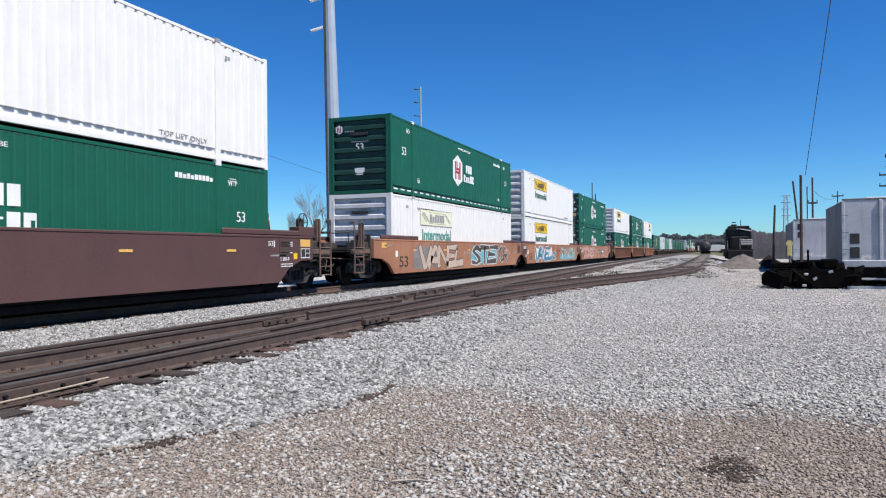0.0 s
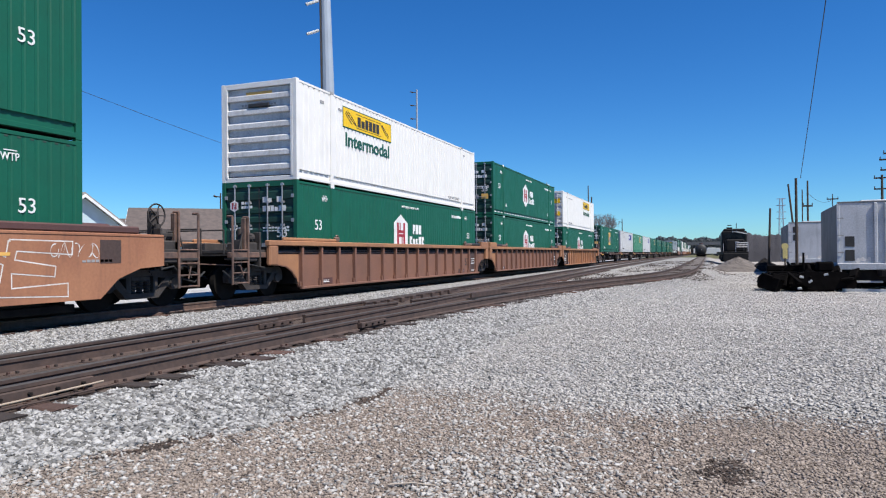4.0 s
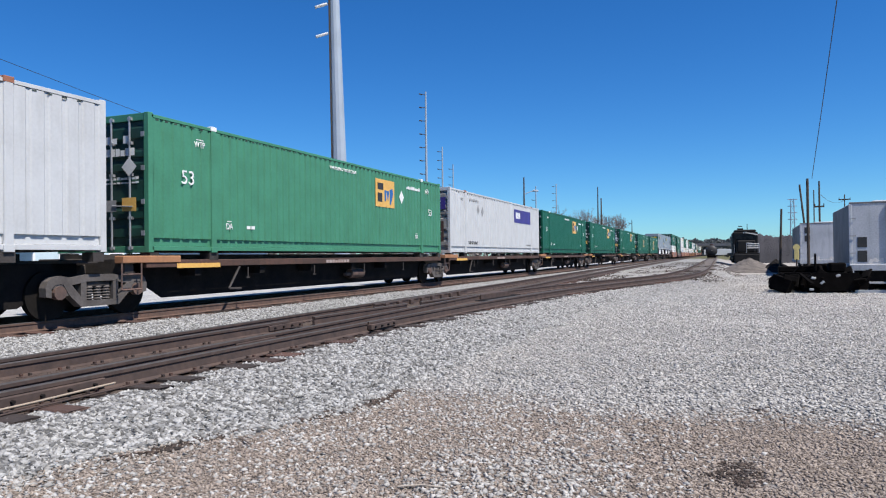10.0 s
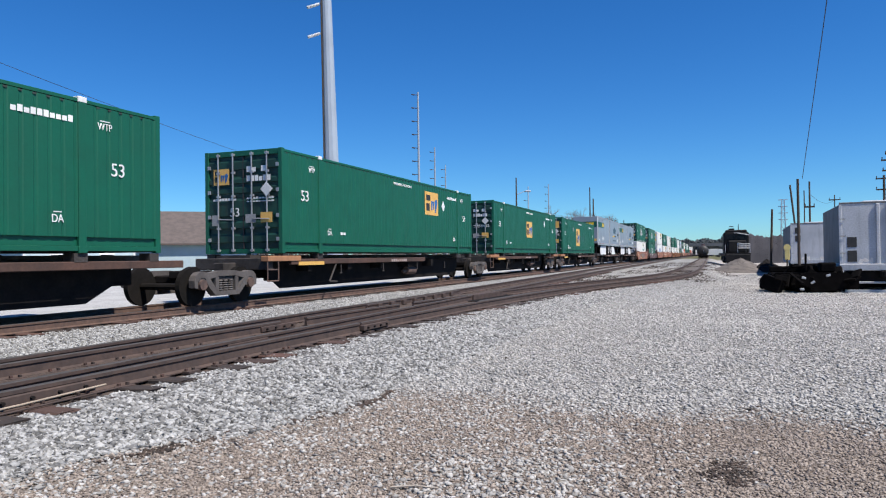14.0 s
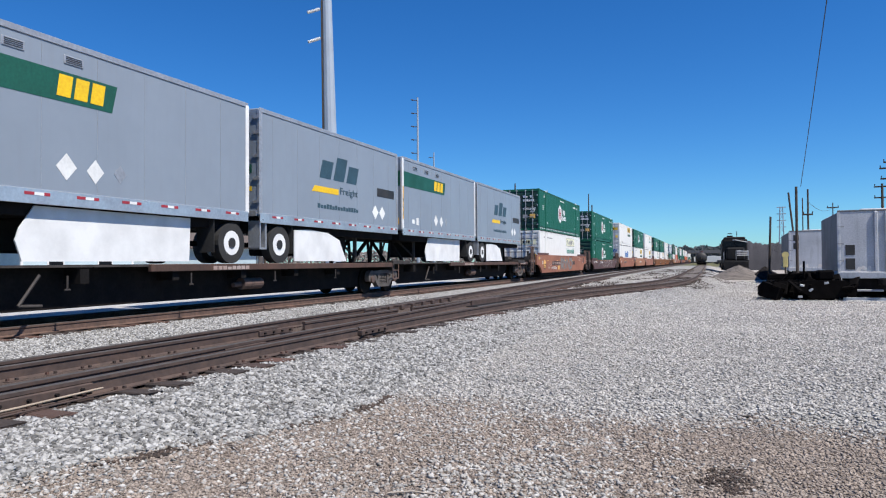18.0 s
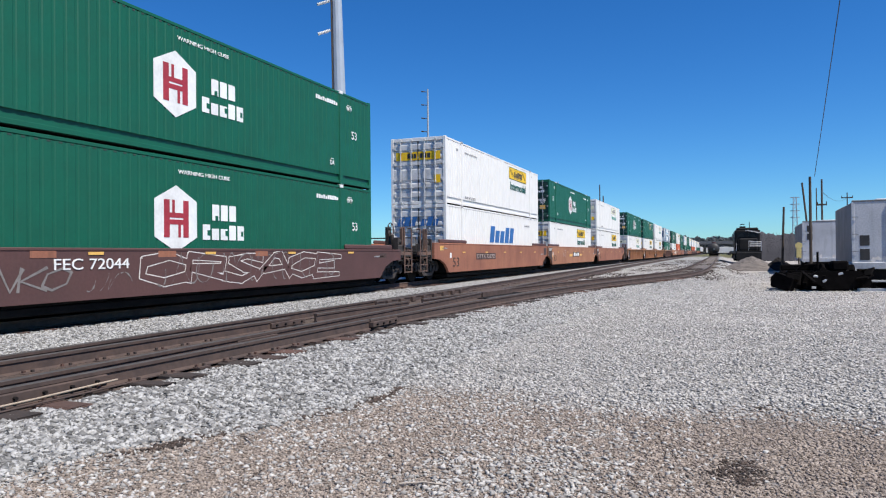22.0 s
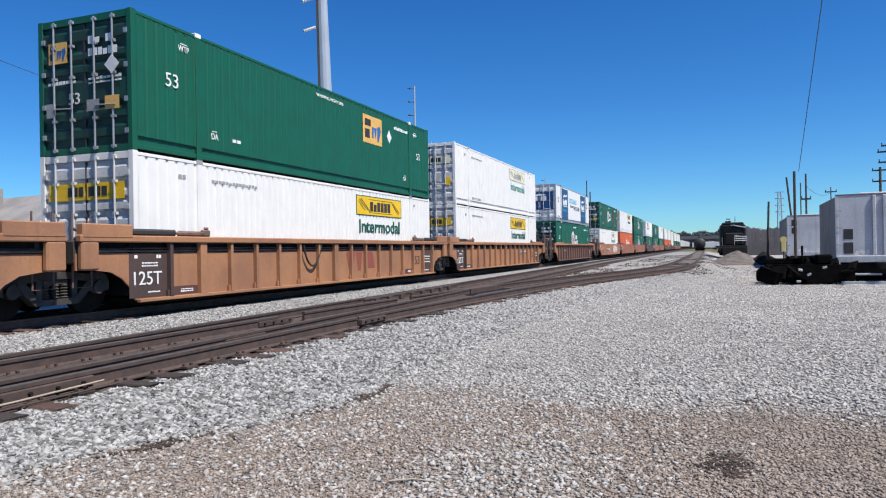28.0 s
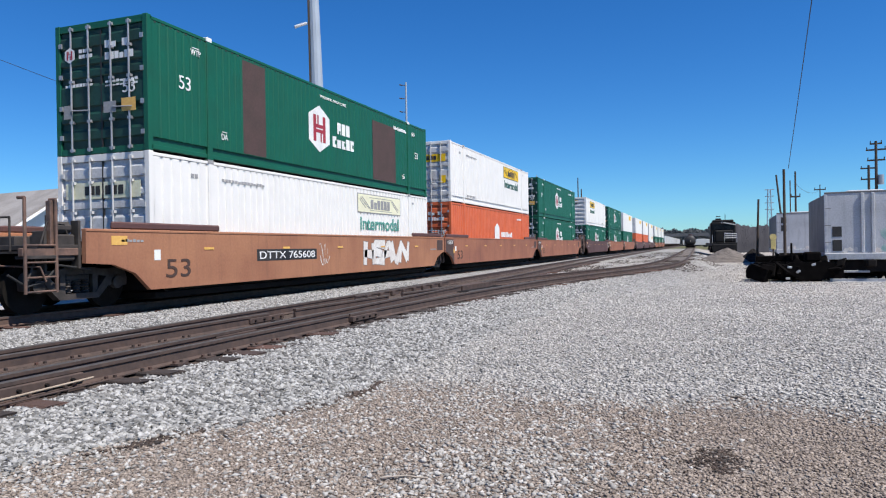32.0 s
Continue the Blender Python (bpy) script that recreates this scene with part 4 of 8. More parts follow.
def green_container(end, dashes=False, patches=False):
    lab = "dark green container with white hexagonal badge"
    lab += ", brown primer patches" if patches else ", doors with grey lock rods" if end == "door" else ", ribbed front wall"
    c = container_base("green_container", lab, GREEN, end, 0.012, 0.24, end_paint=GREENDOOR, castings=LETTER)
    hex_badge(c, 7.14, 1.54, 0.63, 0.72, "side", W2)
    r = word_bars(8.28, 9.18, 1.55, 1.92, 3, 2) + word_bars(7.96, 9.48, 1.10, 1.45, 5, 3)
    panel("wordmark", c, LETTER, "side", W2, r, "white rounded wordmark in two lines")
    panel("dot", c, GREEN, "side", W2 + 0.005, [(8.38, 8.48, 1.55, 1.66), (8.11, 8.21, 1.20, 1.32), (8.73, 8.81, 1.20, 1.32), (9.31, 9.39, 1.20, 1.32)])
    write("warning", "WARNING HIGH CUBE", c, LETTER, "side", W2, 7.2, 8.9, 2.52, 0.09)
    small_marks(c, LETTER, 21)
    if end == "door":
        hex_badge(c, -0.82, 2.20, 0.14, 0.17, "end", -0.045)
        panel("wordmark", c, LETTER, "end", -0.002, word_bars(-0.6, -0.25, 2.24, 2.32, 3) + word_bars(-0.6, -0.2, 2.12, 2.2, 4))
        door_marks(c, LETTER)
    else:
        hex_badge(c, -0.85, 2.42, 0.14, 0.17, "end", 0.015)
        panel("wordmark", c, LETTER, "end", 0.06, word_bars(-0.64, -0.30, 2.46, 2.55, 3) + word_bars(-0.64, -0.22, 2.32, 2.42, 4))
        panel("code_bars", c, LETTER, "end", 0.06, word_bars(-0.35, 0.35, 1.93, 1.98, 10))
        write("size_mark", "53", c, LETTER, "end", 0.03, -0.16, 0.16, 1.62)
        panel("plate", c, LETTER, "end", 0.02, [(-0.2, 0.2, 0.80, 0.96), (-0.14, 0.14, 0.70, 0.80)], "white data plate")
    if dashes:
        panel("reflective_tape", c, LETTER, "side", W2 - 0.050, [(0.3 + 0.62 * k, 0.66 + 0.62 * k, 0.16, 0.215) for k in range(25)], "dashed white reflective tape")
    if patches:
        panel("primer_patch", c, PATCH, "side", W2 - 0.006, [(3.3, 4.3, 0.32, 2.72), (10.9, 12.9, 0.32, 2.45)], "brown primer patch")
    return c


def white_container(end, sign=YELLOW, letters=DKGREEN):
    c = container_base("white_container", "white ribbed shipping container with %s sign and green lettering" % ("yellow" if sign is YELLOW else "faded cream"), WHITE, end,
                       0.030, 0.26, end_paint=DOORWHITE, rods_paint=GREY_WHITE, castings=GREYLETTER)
    a = 9.63 if end == "door" else 2.68
    d = 0.0 if end == "door" else -0.19 if sign is PALE else -0.04
    panel("sign_border", c, DKGREEN if sign is YELLOW else GREYLETTER, "side", W2, [(a, a + 3.64, 1.98 + d, 2.66 + d)])
    panel("sign_panel", c, sign, "side", W2 + 0.005, [(a + 0.035, a + 3.605, 2.015 + d, 2.625 + d)], "yellow sign panel" if sign is YELLOW else "faded cream sign panel")
    f = W2 + 0.010
    panel("sign_letters", c, BLACK if sign is YELLOW else GREYLETTER, "side", f, word_bars(a + 1.00, a + 2.68, 2.14 + d, 2.47 + d, 6, 9))
    panel("sign_scroll", c, GREYLETTER if sign is PALE else BLACK, "side", f,
          [[(a + u, z + d) for u, z in q] for q in (
              ((0.2, 2.50), (0.45, 2.34), (0.85, 2.15), (0.87, 2.17), (0.47, 2.37), (0.22, 2.53)), ((0.3, 2.54), (0.7, 2.30), (0.95, 2.12), (0.97, 2.14), (0.72, 2.33), (0.32, 2.56)),
              ((0.14, 2.44), (0.34, 2.30), (0.62, 2.14), (0.64, 2.16), (0.36, 2.33), (0.16, 2.47)), ((2.75, 2.50), (3.0, 2.30), (3.35, 2.10), (3.37, 2.12), (3.03, 2.33), (2.78, 2.52)),
              ((2.85, 2.50), (3.1, 2.33), (3.42, 2.16), (3.44, 2.18), (3.13, 2.36), (2.88, 2.52)), ((0.9, 2.535), (2.8, 2.535), (2.8, 2.55), (0.9, 2.55)), ((0.9, 2.085), (2.8, 2.085), (2.8, 2.10), (0.9, 2.10)))])
    write("word", "Intermodal", c, letters, "side", W2, a + 0.18, a + 3.46, 1.41 + d, 0.44, "bold green lettering")
    nt = 2.4 if end == "door" else 12.3
    write("notice", "TOP LIFT ONLY", c, GREYLETTER, "side", W2, nt, nt + 1.5, 0.36, 0.11)
    panel("code_bars", c, GREYLETTER, "side", W2, word_bars(1.3, 1.55, 2.42, 2.52, 2) + word_bars(2.4, 4.2, 2.42, 2.49, 14, 8) + word_bars(L53 - 1.7, L53 - 1.5, 2.5, 2.58, 2))
    if end == "door":
        panel("sign_panel", c, sign, "end", 0.012, [(-1.05, -0.03, 1.92, 2.28), (0.03, 1.05, 1.92, 2.28)], "yellow sign across the doors" if sign is YELLOW else "faded sign across the doors")
        panel("sign_letters", c, BLACK, "end", 0.006, word_bars(-0.5, -0.04, 2.0, 2.2, 3) + word_bars(0.08, 0.62, 2.0, 2.2, 3))
        panel("plate", c, YELLOW, "end", -0.002, [(0.74, 1.05, 0.9, 1.25)], "yellow placard")
        panel("plate", c, GREYLETTER, "end", -0.002, [(0.22, 0.42, 0.92, 1.12)])
    else:
        panel("sign_panel", c, GOLD if sign is YELLOW else GREYLETTER, "end", 0.05, [(-0.45, 0.45, 2.36, 2.62)])
        panel("code_bars", c, GREYLETTER, "end", 0.05, word_bars(-0.6, 0.6, 2.20, 2.27, 12))
    return c


def framed_initials(c, u0, u1, v0, v1, plane, at, fold=0.005):
    """A golden square with dark and blue plain strokes."""
    w, h = u1 - u0, v1 - v0
    panel("emblem", c, GOLD, plane, at, [(u0, u1, v0, v1)], "golden square emblem")
    at2 = at + (fold if plane == "side" else -fold)
    panel("emblem_stroke", c, BLACK, plane, at2, [(u0 + w * 0.10, u0 + w * 0.40, v0 + h * 0.62, v0 + h * 0.86), (u0 + w * 0.10, u0 + w * 0.34, v0 + h * 0.18, v0 + h * 0.50)])
    panel("emblem_swoosh", c, BLUE, plane, at2, [((u0 + w * 0.46, v0 + h * 0.22), (u0 + w * 0.54, v0 + h * 0.22), (u0 + w * 0.56, v0 + h * 0.62), (u0 + w * 0.46, v0 + h * 0.62)),
                                                 ((u0 + w * 0.56, v0 + h * 0.60), (u0 + w * 0.64, v0 + h * 0.22), (u0 + w * 0.72, v0 + h * 0.62)),
                                                 ((u0 + w * 0.74, v0 + h * 0.12), (u0 + w * 0.80, v0 + h * 0.12), (u0 + w * 0.94, v0 + h * 0.55), (u0 + w * 0.88, v0 + h * 0.72), (u0 + w * 0.74, v0 + h * 0.66))])


def diamond(cu, cv, w, h):
    return [(cu - w, cv), (cu, cv - h), (cu + w, cv), (cu, cv + h)]


def golden_container(wide=False, paint=GREEN, depth=0.012, orange=False, middle=False):
    lab = "%s container with a golden square emblem" % ("light green ribbed" if paint is GREEN_LIGHT else "dark green")
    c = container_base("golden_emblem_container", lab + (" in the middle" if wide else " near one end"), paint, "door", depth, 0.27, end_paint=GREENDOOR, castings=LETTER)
    if wide:
        framed_initials(c, *((6.05, 7.77, 0.66, 2.16) if orange else (6.28, 7.92, 0.82, 2.28)), "side", W2)
        panel("repaint_patch", c, DKGREEN, "side", W2 - 0.006, [(8.3, 8.9, 1.1, 1.6), (9.3, 10.2, 1.1, 1.6)])
        write("notice", "TOP LIFT ONLY", c, LETTER, "side", W2, 2.2, 3.4, 0.40, 0.13)
        panel("placard", c, GREYLETTER, "side", W2, [diamond(4.76, 2.07, 0.2, 0.22) if orange else diamond(11.2, 1.95, 0.17, 0.2)])
    else:
        framed_initials(c, *((7.19, 8.68, 1.02, 2.04) if middle else (10.20, 11.68, 1.60, 2.56)), "side", W2)
        panel("placard", c, LETTER, "side", W2, [diamond(12.3, 2.05, 0.2, 0.24)], "white diamond placard holder")
        panel("code_bars", c, LETTER, "side", W2, word_bars(3.2, 3.55, 0.58, 0.66, 2))
    write("warning", "WARNING HIGH CUBE", c, LETTER, "side", W2, 7.2, 8.85, 2.54, 0.10)
    small_marks(c, LETTER, 33)
    framed_initials(c, -0.98, -0.45, 1.95, 2.40, "end", -0.002)
    door_marks(c, LETTER, True)
    panel("placard", c, LETTER, "end", -0.045, [diamond(0.82, 1.78, 0.2, 0.2)], "white diamond placard")
    if orange:
        panel("lock_plate", c, GOLD, "end", -0.05, [(0.1, 1.05, 2.05, 2.55)], "orange panel on the doors")
    return c


def purple_panel_container():
    c = container_base("pale_container", "pale grey ribbed container with a purple-blue panel, streaked with rust", GREY_WHITE, "door", 0.022, 0.30, end_paint=DOORGREY, castings=RUST)
    panel("sign_panel", c, PURPLE, "side", W2, [(10.25, 13.92, 1.76, 2.52)], "purple-blue sign panel")
    panel("sign_letters", c, LETTER, "side", W2 + 0.005, word_bars(10.6, 11.6, 2.0, 2.36, 3, 2))
    panel("placard", c, GREYLETTER, "side", W2, [diamond(3.80, 2.10, 0.2, 0.24), diamond(4.48, 2.05, 0.2, 0.24)], "grey diamond placard")
    write("notice", "TOP LIFT ONLY", c, BLACK, "side", W2, 2.35, 3.75, 0.42, 0.14)
    panel("number_bars", c, GREYLETTER, "side", W2, word_bars(2.6, 3.9, 2.46, 2.58, 9, 3))
    write("mark", "WTP", c, GREYLETTER, "side", W2, 1.35, 1.7, 2.40, 0.14)
    panel("code_bars", c, GREYLETTER, "side", W2, word_bars(L53 - 3.2, L53 - 2.2, 0.44, 0.52, 8))
    panel("sign_panel", c, PURPLE, "end", -0.002, [(-1.08, -0.06, 1.92, 2.45), (0.06, 1.08, 1.92, 2.45)], "purple-blue panel across the doors")
    panel("sign_letters", c, LETTER, "end", -0.008, word_bars(-1.0, -0.55, 2.08, 2.3, 3))
    panel("scuff", c, PATCH, "end", -0.036, [(0.62, 1.0, 0.5, 1.4), (-1.0, -0.7, 1.3, 1.6)], "dark scuffed patch")
    return c


def blue_letter_container():
    c = container_base("blue_lettered_container", "white ribbed container with a slanted blue wordmark", WHITE, "door", 0.032, 0.30, end_paint=DOORWHITE, rods_paint=GREY_WHITE, castings=GREYLETTER)
    sh = word_bars(6.0, 10.4, 1.30, 2.14, 5, 3, 0.3)
    panel("wordmark", c, BLUE, "side", W2, sh, "slanted blue wordmark")
    panel("wordmark", c, BLUE, "end", -0.03, word_bars(-1.0, -0.1, 1.95, 2.35, 3, 4, 0.3) + word_bars(0.1, 0.95, 1.95, 2.35, 3, 5, 0.3), "slanted blue wordmark across the doors")
    write("word", "INTERMODAL", c, GREYLETTER, "end", -0.03, -0.35, 1.0, 1.66, 0.16)
    panel("number_bars", c, GREYLETTER, "end", -0.03, word_bars(-0.5, 1.0, 1.2, 1.38, 8, 2))
    panel("code_bars", c, GREYLETTER, "side", W2, word_bars(L53 - 3.4, L53 - 2.2, 2.3, 2.4, 8, 1))
    return c


def navy_panel_container():
    c = container_base("reefer_container", "smooth white refrigerated container with navy panels and a slogan", WHITE, "door", 0.0, 2.0, end_paint=WHITE, rods_paint=GREY_WHITE, trim_paint=GALV, castings=BLUE)
    panel("navy_panel", c, NAVY, "side", W2 + 0.004, [(2.35, 5.0, 0.22, 2.72), (11.2, 13.9, 0.22, 2.72)], "navy panel with a white animal emblem")
    for u in (2.75, 11.55):
        panel("emblem", c, LETTER, "side", W2 + 0.009, [((u + 0.2, 2.12), (u + 0.7, 2.28), (u + 1.2, 2.18), (u + 1.75, 2.34), (u + 1.85, 2.26), (u + 1.35, 2.08), (u + 0.9, 2.14), (u + 0.4, 1.96))])
        panel("initials", c, LETTER, "side", W2 + 0.009, word_bars(u + 0.1, u + 1.8, 1.42, 1.86, 4, 1))
        panel("code_bars", c, LETTER, "side", W2 + 0.009, word_bars(u + 0.1, u + 1.8, 1.28, 1.36, 12, 1))
    write("word", "INTERMODAL", c, SKYBLUE, "side", W2 + 0.006, 2.85, 4.6, 0.86, 0.20)
    panel("code_bars", c, SKYBLUE, "side", W2 + 0.009, word_bars(11.7, 13.3, 0.82, 0.92, 10, 3))
    write("slogan", "EXCELLENCE", c, SKYBLUE, "side", W2, 5.7, 9.05, 1.72, 0.40, "sky-blue slogan lettering")
    write("slogan", "THROUGH", c, SLATE, "side", W2, 6.1, 7.5, 1.36, 0.18)
    write("slogan", "EXECUTION", c, SLATE, "side", W2, 7.62, 10.5, 1.18, 0.36)
    write("notice", "TOP LIFT ONLY", c, GREYLETTER, "side", W2, 0.6, 1.6, 0.35, 0.1)
    panel("number_bars", c, GREYLETTER, "side", W2, word_bars(14.4, 15.2, 1.95, 2.1, 4) + word_bars(14.4, 15.3, 1.65, 1.8, 6) + word_bars(0.75, 1.2, 1.75, 1.9, 4) + word_bars(0.75, 1.2, 1.5, 1.65, 4))
    panel("navy_panel", c, NAVY, "end", -0.002, [(-1.1, -0.06, 0.9, 2.3), (0.06, 1.1, 0.9, 2.3)], "navy panel across the doors")
    panel("initials", c, LETTER, "end", -0.008, word_bars(-0.6, -0.1, 1.6, 1.95, 2) + word_bars(0.1, 0.6, 1.6, 1.95, 2))
    panel("emblem", c, LETTER, "end", -0.008, [((-0.5, 2.05), (0.0, 2.15), (0.5, 2.08), (0.45, 2.0), (-0.4, 1.98))])
    return c


def orange_container():
    c = container_base("orange_container", "orange ribbed container with a white badge", ORANGE, "door", 0.030, 0.27)
    panel("badge", c, LETTER, "side", W2, [hexagon(8.0, 1.5, 0.5, 0.6)] + word_bars(8.9, 11.5, 1.3, 1.6, 8, 2), "white badge and wordmark")
    panel("code_bars", c, LETTER, "side", W2, word_bars(L53 - 3.4, L53 - 2.2, 2.4, 2.5, 8, 1))
    door_marks(c, LETTER)
    return c


def blank_container(paint=GREY_WHITE, front=DOORWHITE, label="plain off-white container far down the train"):
    c = thing("plain_container", label, "container", "containers on the train")
    part("side_wall", corrugated_wall(W2 - 0.003, 1, 0.14, L53 - 0.14, 0.12, 2.80, 0.5, 0.02), paint, c)
    part("side_wall", boxes((-W2, -W2 + 0.05, 0.14, L53 - 0.14, 0.0, 2.89)), paint, c)
    part("front_wall", boxes((-W2, W2, 0.0, 0.14, 0.0, 2.90), bevel=0.01), front, c)
    part("far_end_wall", boxes((-W2, W2, L53 - 0.14, L53, 0.0, 2.90)), paint, c)
    part("bottom_rail", boxes((W2 - 0.07, W2, 0.14, L53 - 0.14, 0.0, 0.12)), paint, c)
    part("top_rail", boxes((W2 - 0.07, W2, 0.14, L53 - 0.14, 2.80, 2.89)), paint, c)
    part("roof", boxes((-W2 + 0.06, W2 - 0.08, 0.15, L53 - 0.15, 2.84, 2.88)), paint, c)
    if paint is WHITE:
        panel("sign_panel", c, YELLOW, "side", W2, [(9.65, 13.2, 1.98, 2.66)], "yellow sign panel")
    elif paint is GREEN:
        panel("badge", c, LETTER, "side", W2, [hexagon(7.25, 1.60, 0.63, 0.72)], "white six-sided badge")
    return c


def far_flat_car():
    car = thing("flat_car", "low rusty spine car far down the train", "flat car", "cars of the train")
    part("deck", boxes((-1.28, 1.28, -0.45, L53 + 0.45, 0.92, 1.10), bevel=0.02), SILL, car)
    part("centre_beam", boxes((-0.6, 0.6, 1.8, L53 - 1.8, 0.36, 0.92)), GRIMESHADE, car)
    for q in (0.9, L53 - 0.9):
        part("pedestal", boxes((-1.25, 1.25, q - 0.3, q + 0.3, 1.10, 1.24)), STEEL, car)
    truck(car, -0.75)
    return car


# ---- running gear ----
def coil(x, y, z0, z1, r, turns):
    """A squat coil spring, as a grooved drum."""
    bm = bmesh.new()
    prev = None
    for k in range(2 * turns + 1):
        rr = r if k % 2 else r * 0.66
        z = z0 + (z1 - z0) * k / (2 * turns)
        ring = [bm.verts.new((x + rr * math.cos(a * math.pi / 5), y + rr * math.sin(a * math.pi / 5), z)) for a in range(10)]
        if prev:
            for a in range(10):
                bm.faces.new((prev[a], prev[(a + 1) % 10], ring[(a + 1) % 10], ring[a]))
        prev = ring
    return bm


def truck(parent, y, cast=None):
    """A two-axle freight truck."""
    cast = cast or TRUCKDUST
    t = part("truck", boxes((-1.0, 1.0, y - 0.22, y + 0.22, 0.50, 0.70), (-0.45, 0.45, y - 0.3, y + 0.3, 0.62, 0.82), bevel=0.03), GRIMESHADE, parent, "grimy cast-steel freight truck")
    for sgn in (1, -1):
        x = sgn * 1.02
        bm = bmesh.new()
        pr = side_at(x - 0.08)
        # arched top member with rounded shoulders over the axle boxes
        top = [(-1.16, 0.44), (-1.17, 0.60), (-1.12, 0.72), (-1.02, 0.79), (-0.86, 0.81), (-0.66, 0.77), (-0.48, 0.79), (-0.30, 0.82)]
        low = [(-1.05, 0.42), (-1.05, 0.58), (-0.97, 0.65), (-0.86, 0.66), (-0.72, 0.62), (-0.46, 0.66), (-0.30, 0.69)]
        slab(bm, [(y + u, z) for u, z in top] + [(y - u, z) for u, z in top[::-1]] + [(y - u, z) for u, z in low] + [(y + u, z) for u, z in low[::-1]], pr, 0.17)
        # hanging tension member with the spring seat
        slab(bm, [(y - 0.82, 0.66), (y - 0.64, 0.64), (y - 0.37, 0.33), (y + 0.37, 0.33), (y + 0.64, 0.64), (y + 0.82, 0.66), (y + 0.70, 0.46), (y + 0.44, 0.22), (y - 0.44, 0.22), (y - 0.70, 0.46)], pr, 0.18)
        for c0, c1, zz in ((-0.43, -0.31, 0.30), (0.31, 0.43, 0.30), (-0.80, -0.70, 0.44), (0.70, 0.80, 0.44)):
            box(bm, x - 0.078, x + 0.086, y + c0, y + c1, zz, 0.70 if abs(c0) < 0.6 else 0.66)
        part("side_frame", bm, cast, t, "dusty cast side frame")
        if sgn == 1:
            for dy in (-0.2, 0.0, 0.2):
                part("spring", coil(x, y + dy, 0.33, 0.60, 0.088, 5), cast, t)
            part("bolster_end", boxes((x - 0.10, x + 0.05, y - 0.27, y + 0.27, 0.58, 0.69), bevel=0.02), STEEL, t)
            for dy in (-0.90, 0.90):
                part("bearing_cap", rods(((x + 0.02, y + dy, 0.50), (x + 0.13, y + dy, 0.50), 0.125), n=14), CAPRUST if cast is TRUCKDUST else STEEL, t, "rusty bearing cap")
                part("bearing_adapter", boxes((x - 0.05, x + 0.08, y + dy - 0.14, y + dy + 0.14, 0.56, 0.66), bevel=0.02), cast, t)
    for dy in (-0.90, 0.90):
        bm = rods(((-0.95, y + dy, 0.455), (0.95, y + dy, 0.455), 0.08))
        for sgn in (1, -1):
            rod(bm, (sgn * 0.70, y + dy, 0.455), (sgn * 0.83, y + dy, 0.455), 0.455, 28)
            rod(bm, (sgn * 0.83, y + dy, 0.455), (sgn * 0.845, y + dy, 0.455), 0.40, 28, 0.2)
        part("wheelset", bm, WHEEL, t)
    return t


def scrawl(parent, x, y0, y1, z0, z1, material, n, seed, width=0.05, label=""):
    """Spray-painted loops: flat curved ribbons on the car side."""
    r = random.Random(seed)
    bm = bmesh.new()
    for k in range(n):
        cy, cz = y0 + (y1 - y0) * (k + 0.5) / n, (z0 + z1) / 2
        ry, rz = (y1 - y0) / n * r.uniform(0.35, 0.62), (z1 - z0) / 2 * r.uniform(0.75, 1.0)
        a0, sweep, lean = r.uniform(0, 6.28), r.choice((2.2, 3.4, 5.2)), r.uniform(-0.4, 0.5)
        prev = None
        for i in range(15):
            a = a0 + sweep * i / 14
            w = width * (0.6 + 0.4 * math.sin(i * 0.9 + k))
            pts = []
            for q in (-w, w):
                py = cy + (ry + q) * math.cos(a) + lean * rz * math.sin(a)
                pz = min(max(cz + (rz + q) * math.sin(a * (1 + 0.25 * (k % 3))), z0), z1)
                pts.append(bm.verts.new((x + 0.004 + 0.0003 * (k % 5), py, pz)))
            if prev:
                bm.faces.new((prev[0], pts[0], pts[1], prev[1]))
            prev = pts
    ob = part("graffiti", bm, material, parent, label or "sprayed curling graffiti")
    return ob


SPRAY = {
    "grey": mat("grey_spray", (0.21, 0.195, 0.185), (0.17, 0.155, 0.148), 0.8, scale=3, bump=0),
    "white": mat("white_spray", (0.68, 0.66, 0.62), (0.55, 0.50, 0.46), 0.8, scale=3, bump=0),
    "teal": mat("teal_spray", (0.08, 0.30, 0.36), (0.16, 0.38, 0.44), 0.8, scale=3, bump=0),
    "pink": mat("pink_spray", (0.52, 0.34, 0.31), (0.44, 0.26, 0.22), 0.8, scale=3, bump=0),
    "peach": mat("pale_peach_spray", (0.50, 0.38, 0.29), (0.42, 0.32, 0.25), 0.8, scale=3, bump=0),
    "mint": mat("pale_mint_spray", (0.45, 0.50, 0.48), (0.20, 0.36, 0.34), 0.8, scale=2, bump=0),
    "blue": mat("blue_spray", (0.05, 0.17, 0.27), (0.09, 0.24, 0.33), 0.8, scale=3, bump=0),
    "dark": mat("dark_spray", (0.06, 0.05, 0.05), (0.10, 0.085, 0.08), 0.8, scale=3, bump=0),
    "red": mat("faded_red_spray", (0.27, 0.06, 0.045), (0.22, 0.07, 0.05), 0.8, scale=3, bump=0),
    "black": mat("black_spray", (0.03, 0.03, 0.03), (0.06, 0.05, 0.05), 0.8, scale=3, bump=0),
}


